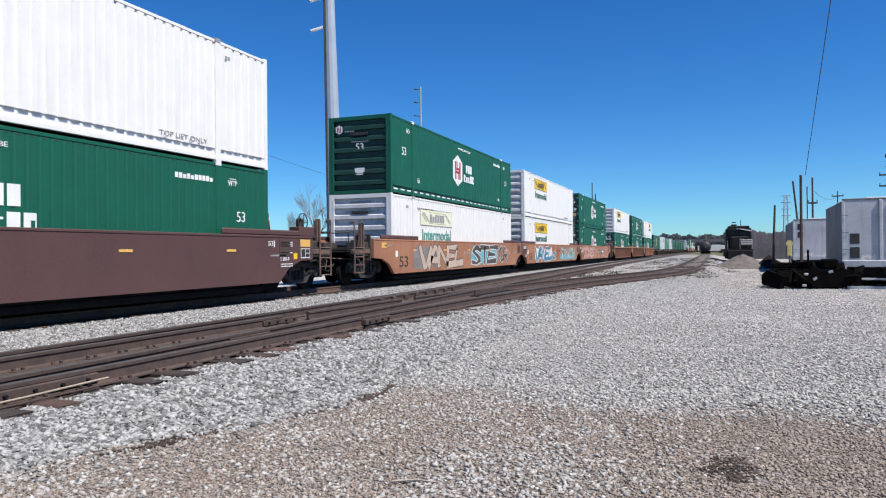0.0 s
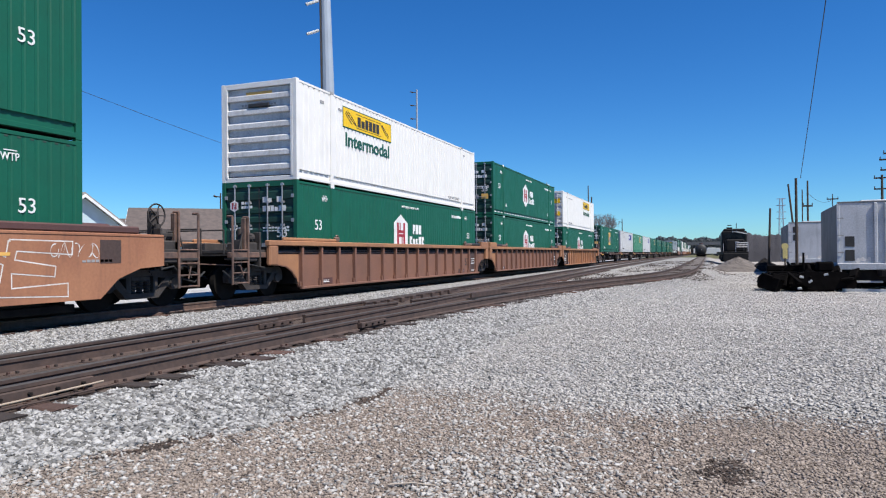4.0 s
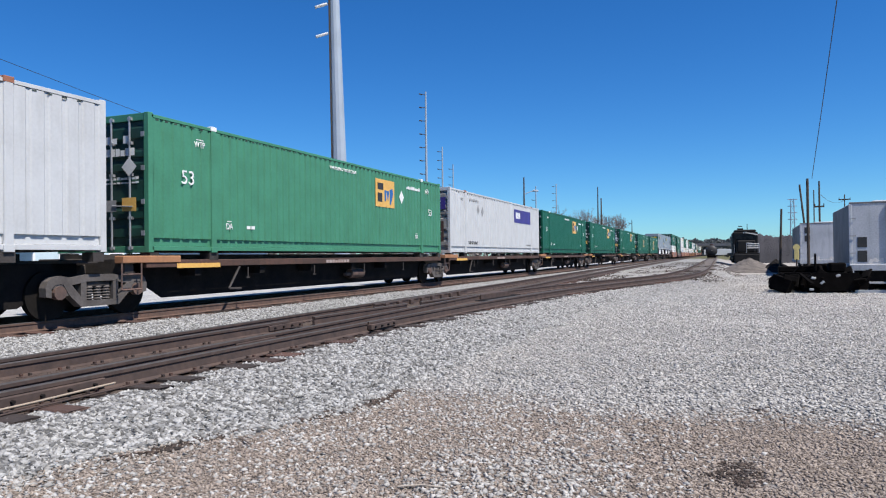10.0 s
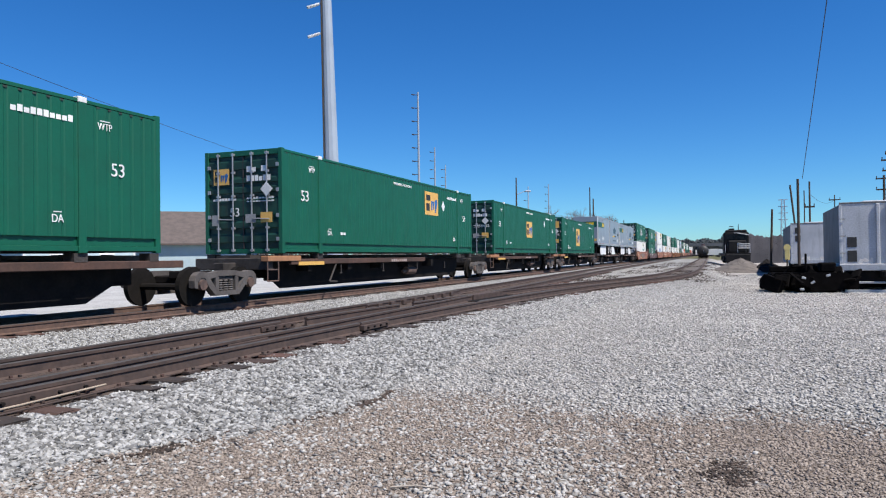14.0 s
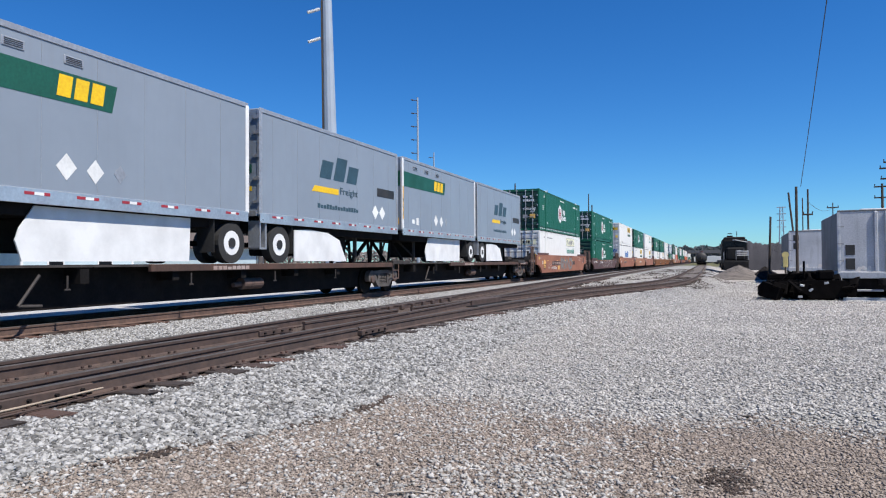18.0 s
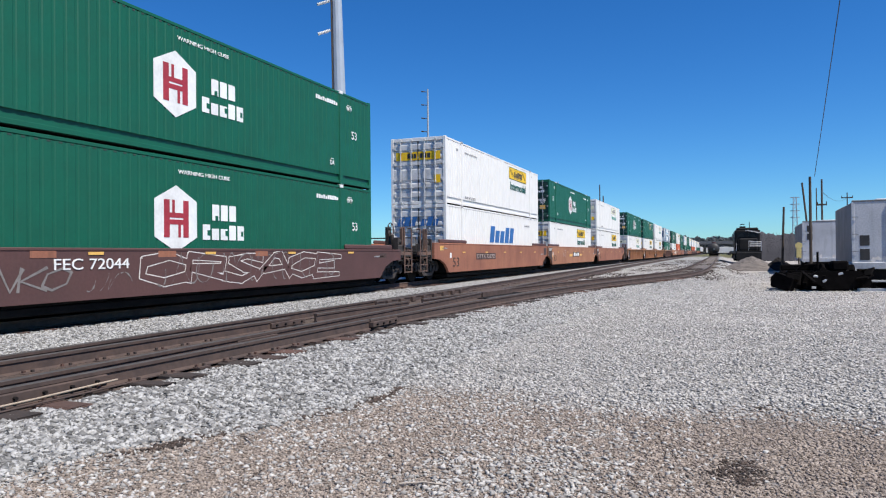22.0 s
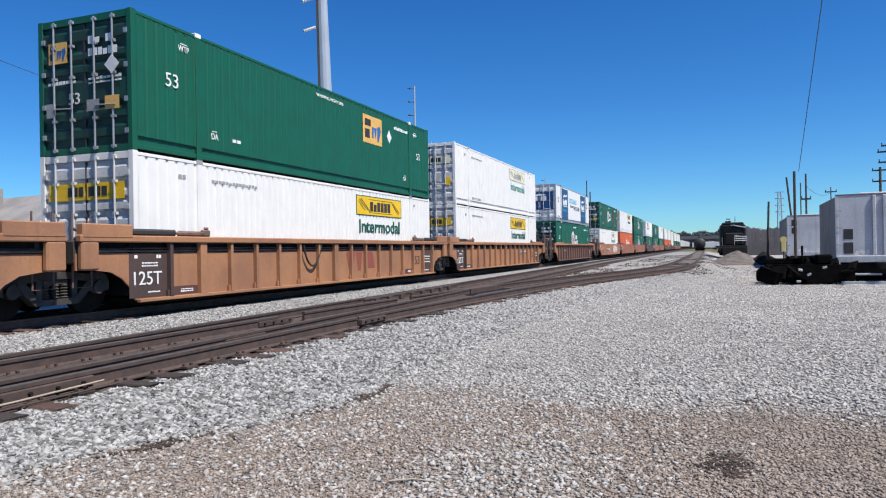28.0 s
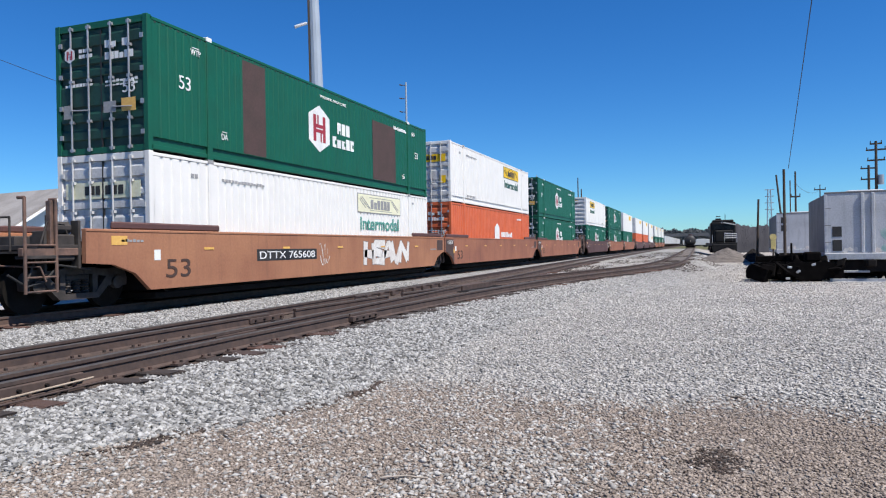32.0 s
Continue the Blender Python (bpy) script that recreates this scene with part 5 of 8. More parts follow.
STROKES = {
    "A": (((0, 0), (0.42, 1), (0.60, 1), (1, 0)), ((0.2, 0.35), (0.8, 0.38))), "C": (((0.95, 0.85), (0.5, 1), (0.08, 0.7), (0.05, 0.3), (0.5, 0), (0.95, 0.2)),),
    "D": (((0.1, 0), (0.1, 1), (0.7, 0.9), (0.95, 0.5), (0.7, 0.08), (0.1, 0)),), "E": (((1, 0.95), (0.1, 1), (0.05, 0), (1, 0.06)), ((0.08, 0.52), (0.75, 0.50))),
    "H": (((0.1, 0), (0.15, 1)), ((0.9, 0), (0.85, 1)), ((0.12, 0.5), (0.88, 0.5))), "I": (((0.5, 0), (0.5, 0.95)),), "K": (((0.1, 0), (0.12, 1)), ((0.95, 1), (0.15, 0.45), (1, 0))),
    "L": (((0.1, 1), (0.05, 0.05), (1, 0.1)),), "N": (((0.05, 0), (0.1, 1), (0.85, 0.02), (0.95, 1)),), "O": (((0.5, 1), (0.08, 0.75), (0.08, 0.25), (0.5, 0), (0.92, 0.25), (0.92, 0.75), (0.5, 1)),),
    "R": (((0.08, 0), (0.1, 1), (0.85, 0.85), (0.8, 0.5), (0.15, 0.45), (1, 0)),), "S": (((0.95, 0.85), (0.5, 1), (0.08, 0.75), (0.5, 0.52), (0.92, 0.3), (0.5, 0), (0.02, 0.12)),),
    "T": (((0, 0.95), (1, 1)), ((0.5, 0.98), (0.45, 0))), "V": (((0, 1), (0.45, 0), (0.58, 0), (1, 1)),), "Y": (((0, 1), (0.5, 0.5), (1, 1)), ((0.5, 0.5), (0.45, 0))),
}


def sprayed(parent, x, word, u0, u1, z0, z1, fill, line, width=0.16, edge=0.035, seed=1, lean=0.15, label="sprayed graffiti letter"):
    """A graffiti piece: each letter of broad uneven strokes inside a contrasting outline."""
    r = random.Random(seed)
    cell = (u1 - u0) / len(word)
    for i, ch in enumerate(word):
        me = bpy.data.meshes.new("graffiti_letter")
        verts, faces, slots = [], [], []
        l1, sq, up = lean * r.uniform(-0.2, 1.8), r.uniform(1.1, 1.4), r.uniform(-0.06, 0.06)
        paths = []
        for path in STROKES[ch]:
            paths.append([(u0 + (i + 0.04 + 0.92 * (p - 0.5) * sq + 0.46) * cell + l1 * (q - 0.5) * (z1 - z0) * 0.6,
                           z0 + width * 0.5 + (z1 - z0 - width) * min(max(q + up + 0.05 * math.sin(5 * p + i), 0), 1)) for p, q in path])
        for layer, grow in ((0, edge), (1, 0.0)):
            for path in paths:
                for k in range(len(path) - 1):
                    (a, b), (c, d) = path[k], path[k + 1]
                    n = math.hypot(c - a, d - b) or 1.0
                    tx, tz = (c - a) / n, (d - b) / n
                    w0 = width * (0.40 + 0.16 * math.sin(k * 2.1 + i)) + grow
                    w1 = width * (0.40 + 0.16 * math.sin(k * 2.1 + 2.1 + i)) + grow
                    e = width * 0.22 + grow
                    m = len(verts)
                    h = x + 0.0012 + 0.0022 * layer + 0.0001 * k
                    for px, pz in ((a - tx * e - tz * w0, b - tz * e + tx * w0), (a - tx * e + tz * w0, b - tz * e - tx * w0), (c + tx * e + tz * w1, d + tz * e - tx * w1), (c + tx * e - tz * w1, d + tz * e + tx * w1)):
                        verts.append((h, px, min(max(pz, z0 - 0.03), z1 + 0.03)))
                    faces.append((m, m + 1, m + 2, m + 3))
                    slots.append(layer)
        me.from_pydata(verts, [], faces)
        me.materials.append(line)
        me.materials.append(fill)
        for f, k in zip(me.polygons, slots):
            f.material_index = k
        ob = new("graffiti_letter", me)
        ob.parent = parent
        ob["label"] = label


def cloud(parent, x, u0, u1, z0, z1, material, seed):
    """An uneven sprayed ground behind a piece."""
    r = random.Random(seed)
    n = 22
    top = [(u0 + (u1 - u0) * k / n, z1 - r.uniform(0.0, 0.30) * (z1 - z0)) for k in range(n + 1)]
    low = [(u0 + (u1 - u0) * k / n, z0 + r.uniform(0.0, 0.22) * (z1 - z0)) for k in range(n + 1)]
    panel("graffiti_ground", parent, material, "side", x, [low + top[::-1]], "sprayed ground behind graffiti", 0.001)


DARKMARK = mat("faded_black_stencil", (0.075, 0.04, 0.03), (0.05, 0.035, 0.03), 0.7, bump=0)
FADEDLETTER = mat("faded_grey_lettering", (0.33, 0.24, 0.21), (0.40, 0.33, 0.30), 0.7, bump=0)


def tube(points, r, n=7):
    """One bent pipe along points that lie in a plane of constant x."""
    bm = bmesh.new()
    prev = None
    for i, p in enumerate(points):
        before, after = Vector(points[max(i - 1, 0)]), Vector(points[min(i + 1, len(points) - 1)])
        d = (after - before).normalized()
        side = Vector((1, 0, 0))
        up = d.cross(side)
        ring = [bm.verts.new(Vector(p) + r * (math.cos(k * math.tau / n) * side + math.sin(k * math.tau / n) * up)) for k in range(n)]
        if prev:
            for k in range(n):
                bm.faces.new((prev[k], prev[(k + 1) % n], ring[(k + 1) % n], ring[k]))
        else:
            bm.faces.new(ring)
        prev = ring
    bm.faces.new(prev)
    return bm


def end_platform(car, paint, y_end, sgn, outer):
    """What stands beyond the well at one end: sill, ladder, posts, brake gear. sgn: -1 at the end facing the camera."""
    a = y_end

    def span(d0, d1):
        return (min(a + sgn * d0, a + sgn * d1), max(a + sgn * d0, a + sgn * d1))
    reach = 3.3 if outer else 1.55
    part("centre_sill", boxes((-0.28, 0.28, *span(0.1, reach), 0.80, 1.16), (-1.1, 1.1, *span(0.1, 0.9), 0.95, 1.25), bevel=0.015), GRIMESHADE, car)
    part("end_deck", boxes((-1.38, 1.38, *span(0.25, reach - 0.55 if outer else 1.45), 1.16, 1.25), bevel=0.01), STEEL, car)
    if outer:
        part("coupler", boxes((-0.13, 0.13, *span(3.2, 3.66), 0.76, 1.02), (-0.2, 0.2, *span(3.45, 3.66), 0.74, 1.04), bevel=0.03), STEEL, car)
        for d in (2.40, 3.02):
            y = a + sgn * d
            part("ladder_post", rods(((1.40, y, 0.40), (1.40, y, 2.06), 0.030), ((1.40, y, 2.06), (1.25, y, 2.06), 0.030)), LADDER, car)
        y0, y1 = span(2.40, 3.02)
        for z in (0.43, 0.68, 0.94, 1.24):
            part("ladder_rung", rods(((1.40, y0, z), (1.40, y1, z), 0.018)), LADDER, car)
        part("end_beam", boxes((1.27, 1.39, *span(1.55, 3.06), 1.05, 1.19), bevel=0.012), LADDER, car, "rusty brown end beam")
        part("end_upright", boxes((1.24, 1.36, *span(2.32, 2.48), 1.19, 2.04), bevel=0.012), LADDER, car, "rusty brown upright")
        part("step_plate", boxes((1.15, 1.42, y0, y1, 1.0, 1.06), bevel=0.008), STEEL, car)
        part("end_box", boxes((0.75, 1.36, *span(1.95, 2.42), 0.95, 1.44), bevel=0.03), STEEL, car)
        part("valve_body", rods(((1.2, a + sgn * 2.0, 1.56), (1.2, a + sgn * 2.35, 1.56), 0.12), ((1.0, a + sgn * 2.2, 1.44), (1.0, a + sgn * 2.2, 1.80), 0.07), n=12), STEEL, car)
        part("far_box", boxes((-1.3, -0.5, *span(0.8, 1.7), 1.25, 1.45), bevel=0.02), STEEL, car)
        part("gusset", boxes((1.2, 1.40, *span(1.86, 1.92), 0.80, 1.70), (1.0, 1.30, *span(2.50, 2.56), 0.70, 1.50), bevel=0.01), STEEL, car)
        part("air_pipe", tube([(1.3, a + sgn * p, q) for p, q in ((1.7, 0.72), (1.9, 1.0), (2.15, 1.62), (2.5, 1.66), (2.66, 1.2), (2.9, 0.62))], 0.018), STEEL, car)
        part("air_pipe", tube([(1.34, a + sgn * p, q) for p, q in ((1.6, 0.78), (2.3, 0.88), (2.6, 0.60), (2.95, 0.52), (3.3, 0.74))], 0.022), RUBBER, car, "black air hose")
        part("cut_lever", rods(((1.42, a + sgn * 2.75, 0.86), (0.2, a + sgn * 3.35, 0.92), 0.016), ((1.42, a + sgn * 2.75, 0.86), (1.44, a + sgn * 2.65, 0.60), 0.016)), LADDER, car)
        part("cross_walk", boxes((-1.35, 1.30, *span(2.72, 3.05), 1.10, 1.14)), STEEL, car, "steel grating walkway")
        part("hand_rail", rods(((1.3, a + sgn * 3.22, 1.14), (1.3, a + sgn * 3.22, 1.72), 0.018), ((1.3, a + sgn * 3.22, 1.72), (-1.3, a + sgn * 3.22, 1.72), 0.018), ((-1.3, a + sgn * 3.22, 1.14), (-1.3, a + sgn * 3.22, 1.72), 0.018)), STEEL, car)
        y = a + sgn * 2.28
        if sgn == 1:
            wheel = bmesh.new()
            for i in range(20):
                b0, b1 = i * math.pi / 10, (i + 1) * math.pi / 10
                rod(wheel, (0.9, y + 0.25 * math.cos(b0), 2.0 + 0.25 * math.sin(b0)), (0.9, y + 0.25 * math.cos(b1), 2.0 + 0.25 * math.sin(b1)), 0.018, 6)
            for i in range(5):
                b0 = i * math.pi / 2.5
                rod(wheel, (0.9, y, 2.0), (0.9, y + 0.24 * math.cos(b0), 2.0 + 0.24 * math.sin(b0)), 0.014, 6)
            part("brake_wheel", wheel, STEEL, car, "spoked iron brake wheel")
            part("brake_stand", boxes((0.72, 0.88, y - 0.11, y + 0.11, 1.44, 2.1), bevel=0.02), STEEL, car)
            part("air_reservoir", rods(((-0.2, a + 0.75, 1.62), (-0.2, a + 1.95, 1.62), 0.21), n=16), MAROON, car, "brown air reservoir", smooth=False)
        else:
            part("air_hose", rods(((0.35, y, 0.85), (0.45, y - 0.5, 0.55), 0.025), ((0.45, y - 0.5, 0.55), (0.3, y - 1.0, 0.75), 0.025)), RUBBER, car)
    else:
        part("end_casting", boxes((0.5, 1.36, *span(1.0, 1.5), 0.95, 1.40), bevel=0.03), STEEL, car)
        part("step_rail", tube([(1.24, a + sgn * p, q) for p, q in ((1.02, 1.9), (1.02, 0.52), (1.44, 0.52), (1.44, 1.9))], 0.018), LADDER, car)
        for z in (0.95, 1.42):
            part("ladder_rung", rods(((1.24, a + sgn * 1.02, z), (1.24, a + sgn * 1.44, z), 0.014), n=6), LADDER, car)
        part("stay_rod", rods(((1.2, a + sgn * 0.3, 1.30), (1.2, a + sgn * 1.4, 1.62), 0.03)), LADDER, car)


def well_car(style, paint, outer_near, outer_far, label, number="", extra=None, chord=None):
    """One unit of a well car. Its origin is below the near end of its container, on the rail."""
    car = thing("well_car", label, "well car", "cars of the train")
    chord = chord or paint
    low_sided = style == "low"
    style = "smooth" if low_sided else style
    top, low = 1.21 if low_sided else 1.50, 0.31
    e0, e1 = (1.85 if style == "smooth" else 1.68) if outer_near else 1.50, (1.85 if style == "smooth" else 1.68) if outer_far else 1.50
    for sgn in (1, -1):
        x = sgn * 1.50
        if style == "smooth":
            bm = bmesh.new()
            prof = [(-e0, 0.90), (-1.2, 0.86), (-0.64, 0.67), (-0.22, low), (L53 + 0.22, low), (L53 + 0.64, 0.67), (L53 + 1.2, 0.86), (L53 + e1, 0.90), (L53 + e1, top), (-e0, top)]
            rows = []
            for w in (0.0, 0.10):
                rows.append([bm.verts.new((sgn * (1.40 + w), y, z)) for y, z in prof])
            for i in range(10):
                bm.faces.new((rows[0][i], rows[0][(i + 1) % 10], rows[1][(i + 1) % 10], rows[1][i]))
            bm.faces.new(rows[0])
            bm.faces.new(rows[1])
            part("side_sill", bm, paint, car)
            part("top_chord", boxes((sgn * 1.5 - 0.12, sgn * 1.5 + 0.012, -e0, L53 + e1, top - 0.01, top + 0.05), bevel=0.012), paint, car)
            for g0, g1 in ((-1.2, 2.05), (L53 - 2.05, L53 + 1.2)):
                part("guide", boxes((sgn * 1.5 - 0.10, sgn * 1.5 - 0.01, g0, g1, top + 0.05, top + 0.20), bevel=0.03), MAROON, car)
            part("bottom_flange", boxes((sgn * 1.36 - 0.06, sgn * 1.36 + 0.06, -0.1, L53 + 0.1, low + 0.004, low + 0.05)), GRIMESHADE, car)
        else:
            xs = sgn * 1.36
            bm = bmesh.new()
            prof = [(-1.5, 0.84), (-1.05, 0.83), (-0.68, 0.78), (-0.40, 0.64), (-0.20, 0.45), (-0.08, 0.20), (L53 + 0.08, 0.20), (L53 + 0.20, 0.45), (L53 + 0.40, 0.64), (L53 + 0.68, 0.78), (L53 + 1.05, 0.83), (L53 + 1.5, 0.84), (L53 + 1.5, 1.15), (-1.5, 1.15)]
            slab(bm, prof, side_at(xs - 0.02), 0.04)
            part("side_sheet", bm, paint, car)
            # near-black sheet added as the shade in the open recess below the chord
            part("inner_sheet", boxes((sgn * 1.317 - 0.012, sgn * 1.317 + 0.012, -1.45, L53 + 1.45, 1.10, 1.46)), GRIMESHADE, car, "near-black sheet standing in for shade under the chord")
            part("top_chord", boxes((sgn * 1.46 - 0.08, sgn * 1.46 + 0.07, -e0, L53 + e1, 1.36, 1.50), bevel=0.02), chord, car)
            part("bottom_chord", boxes((sgn * 1.44 - 0.05, sgn * 1.44 + 0.05, -0.05, L53 + 0.05, 0.15, 0.22), bevel=0.01), paint, car)
            for near, outer in ((True, outer_near), (False, outer_far)):
                def along_end(d0, d1):
                    return (d0, d1) if near else (L53 - d1, L53 - d0)
                gx = (sgn * 1.5 - 0.10, sgn * 1.5 - 0.01)
                if outer:
                    part("guide", boxes((*gx, *along_end(-0.95, 1.95), 1.50, 1.59), bevel=0.02), chord, car)
                else:
                    part("end_block", boxes((sgn * 1.45 - 0.09, sgn * 1.45 + 0.09, *along_end(-1.46, -0.27), 1.44, 1.71), bevel=0.02), chord, car, "ochre end block")
                    part("guide_pad", boxes((*gx, *along_end(-0.24, 1.02), 1.50, 1.64), bevel=0.04), BLACK, car, "black rubbing pad")
                    part("guide", boxes((*gx, *along_end(1.04, 1.95), 1.50, 1.62), bevel=0.04), LADDER, car)
            if sgn == 1:
                marked = paint is TAN
                y = 0.85 if marked else 0.0
                while y < L53 + 0.1:
                    wide = 0.11 if marked and (abs(y - 7.96) < 0.3 or 1.5 < y < 2.2) else 0.045
                    part("side_rib", boxes((1.375, 1.49, y - wide, y + wide, 0.22, 1.36), (1.38, 1.45, y - 0.09, y + 0.09, 0.22, 0.36), bevel=0.006), PATCH if marked and y < 1 else paint, car)
                    y += 1.012 if marked else 1.05
                part("train_pipe", rods(((1.395, -1.2, 1.19), (1.395, L53 + 1.2, 1.19), 0.021), n=7), LADDER, car, "brown air pipe along the side")
                part("train_pipe", rods(((1.37, -0.3, 1.245), (1.37, L53 + 0.3, 1.245), 0.013), n=6), LADDER, car)
                for y in (1.97, L53 - 1.97):
                    part("lock_bracket", boxes((1.38, 1.5, y - 0.12, y + 0.12, 1.50, 1.66), (1.40, 1.48, y - 0.05, y + 0.10, 1.66, 1.72), bevel=0.03), LADDER, car)
                if marked:
                    panel("black_panel", car, PATCH, "side", 1.382, [(-0.24, 0.80, 0.24, 1.14)], "black stencil panel")
                panel("black_panel", car, PATCH, "side", 1.382, [(L53 - 1.20, L53 - 0.02, 0.24, 1.14)], "black stencil panel")
                if not marked:
                    panel("end_panel", car, TAN, "side", 1.382, [((-1.48, 0.86), (-1.05, 0.85), (-0.67, 0.80), (-0.39, 0.66), (-0.19, 0.47), (-0.10, 0.28), (-0.10, 1.13), (-1.48, 1.13))], "ochre end panel")
                for p0 in (-e0 + 0.02, L53 + e1 - 0.42):
                    part("end_post", boxes((1.40, 1.53, p0, p0 + 0.40, 0.84, 1.37), bevel=0.03), chord, car)
    part("well_floor", boxes(*[(-1.30, 1.30, y - 0.2, y + 0.2, 0.24, 0.35) for y in (0.6, 3.0, 5.5, 8.07, 10.6, 13.1, L53 - 0.6)], (-1.30, -1.1, 0.5, L53 - 0.5, 0.25, 0.34), (1.1, 1.30, 0.5, L53 - 0.5, 0.25, 0.34)), GRIMESHADE, car)
    # near-black pan: the shade below the well is in its colour
    part("well_pan", boxes((-1.27, 1.27, 0.15, L53 - 0.15, 0.09, 0.235), bevel=0.02), GRIMESHADE, car, "well underside with its shade painted near-black")
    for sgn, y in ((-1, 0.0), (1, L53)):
        part("bulkhead", boxes((-1.38, 1.38, min(y + sgn * 0.12, y + sgn * 0.22), max(y + sgn * 0.12, y + sgn * 0.22), 0.30, 1.36), bevel=0.01), GRIMESHADE, car)
    end_platform(car, chord, 0.0, -1, outer_near)
    end_platform(car, chord, L53, 1, outer_far)
    # darker than the spine cars' trucks: shade under the well put into the steel
    truck(car, -1.65, STEEL)
    if outer_far:
        truck(car, L53 + 1.65, STEEL)
    sx = 1.502 if style == "smooth" else 1.382
    if style == "smooth":
        if low_sided:
            write("size_mark", "53", car, LETTER, "side", sx, -0.06, 0.16, 0.95, 0.14)
        else:
            write("size_mark", "53", car, DARKMARK, "side", sx, 0.22, 0.98, 0.55, 0.40)
        for y in (1.45, 4.70, 7.80, 11.0, 14.2):
            panel("reflector", car, GOLD, "side", sx, [(y, y + 0.34, 1.13, 1.185)], "faded yellow reflector strip", 0.010)
        if not low_sided:
            panel("code_bars", car, LETTER, "side", sx, [(-0.12, 0.06, 0.92, 1.14)], "white stencil tag")
        panel("code_bars", car, GREYLETTER, "side", sx, word_bars(-1.0, -0.4, top - 0.20, top - 0.14, 6, 5) + word_bars(L53 - 0.2, L53 + 0.5, 1.0, 1.05, 7, 6))
        panel("stencil_plate", car, PATCH, "side", sx, [(L53 + 0.6, L53 + 1.3, 0.98, top - 0.08)] if not outer_far else [(L53 + 0.2, L53 + 0.7, 0.98, top - 0.08)], "dark stencil plate")
        panel("repaint_patch", car, GOLD if not low_sided else PATCH, "side", sx, [(-1.25, -0.85, top - 0.26, top - 0.08)] if outer_near else [(-0.36, -0.16, 0.84, 1.0)], "faded yellow patch")
        if not outer_near:
            # dark polygon covers the black plate and paints the shadow on it
            panel("stencil_plate", car, PATCH, "side", sx, [((-1.42, 0.90), (-1.2, 0.872), (-0.66, 0.69), (-0.27, 0.37), (-0.27, 0.75), (-0.42, 1.10), (-0.30, 1.12), (-0.32, 1.46), (-1.42, 1.46))], "black car end with its shade painted in")
            write("size_mark", "125T", car, LETTER, "side", sx + 0.004, -1.12, -0.42, 1.24, 0.17)
        if number:
            word, n0, n1, board = number
            if board:
                panel("number_board", car, board, "side", sx, [(n0, n1, 0.82, 1.12)], "dark number board")
            write("number", word, car, LETTER if board is not PATCH else FADEDLETTER, "side", sx + 0.004, n0 + 0.12, n1 - 0.12, 0.87, 0.20, "white car number")
    else:
        if paint is TAN:
            write("size_mark", "125T", car, LETTER, "side", sx + 0.004, -0.12, 0.64, 0.50, 0.28)
            panel("code_bars", car, LETTER, "side", sx + 0.004, word_bars(0.1, 0.55, 0.93, 0.96, 6) + word_bars(0.1, 0.55, 0.87, 0.90, 7) + word_bars(-0.10, 0.0, 1.04, 1.11, 1) + word_bars(0.50, 0.64, 1.04, 1.11, 2) + word_bars(0.25, 0.6, 0.33, 0.36, 6))
        write("size_mark", "53", car, BLACK, "side", sx, L53 - 1.86, L53 - 1.38, 0.58, 0.34)
        panel("code_bars", car, LETTER, "side", sx + 0.004, word_bars(L53 - 0.95, L53 - 0.25, 0.86, 0.90, 7) + word_bars(L53 - 0.9, L53 - 0.3, 0.76, 0.79, 8) + word_bars(L53 - 0.95, L53 - 0.25, 0.64, 0.68, 7) + word_bars(L53 - 0.9, L53 - 0.4, 0.30, 0.34, 6))
        for y in (L53 - 2.9, 0.86):
            panel("maroon_panel", car, MAROON, "side", sx, [(y + 0.1, y + 0.95, 0.24, 0.42)], "maroon stencil panel")
            panel("code_bars", car, LETTER, "side", sx + 0.004, word_bars(y + 0.35, y + 0.75, 0.29, 0.32, 6) + word_bars(y + 0.35, y + 0.75, 0.34, 0.36, 6))
        if number:
            word, n0, n1, board = number
            panel("number_board", car, board, "side", sx, [(n0, n1, 0.84, 1.06)], "dark number board")
            write("number", word, car, LETTER, "side", sx + 0.004, n0 + 0.06, n1 - 0.06, 0.88, 0.15, "white car number")
    if extra:
        extra(car, sx)
    return car


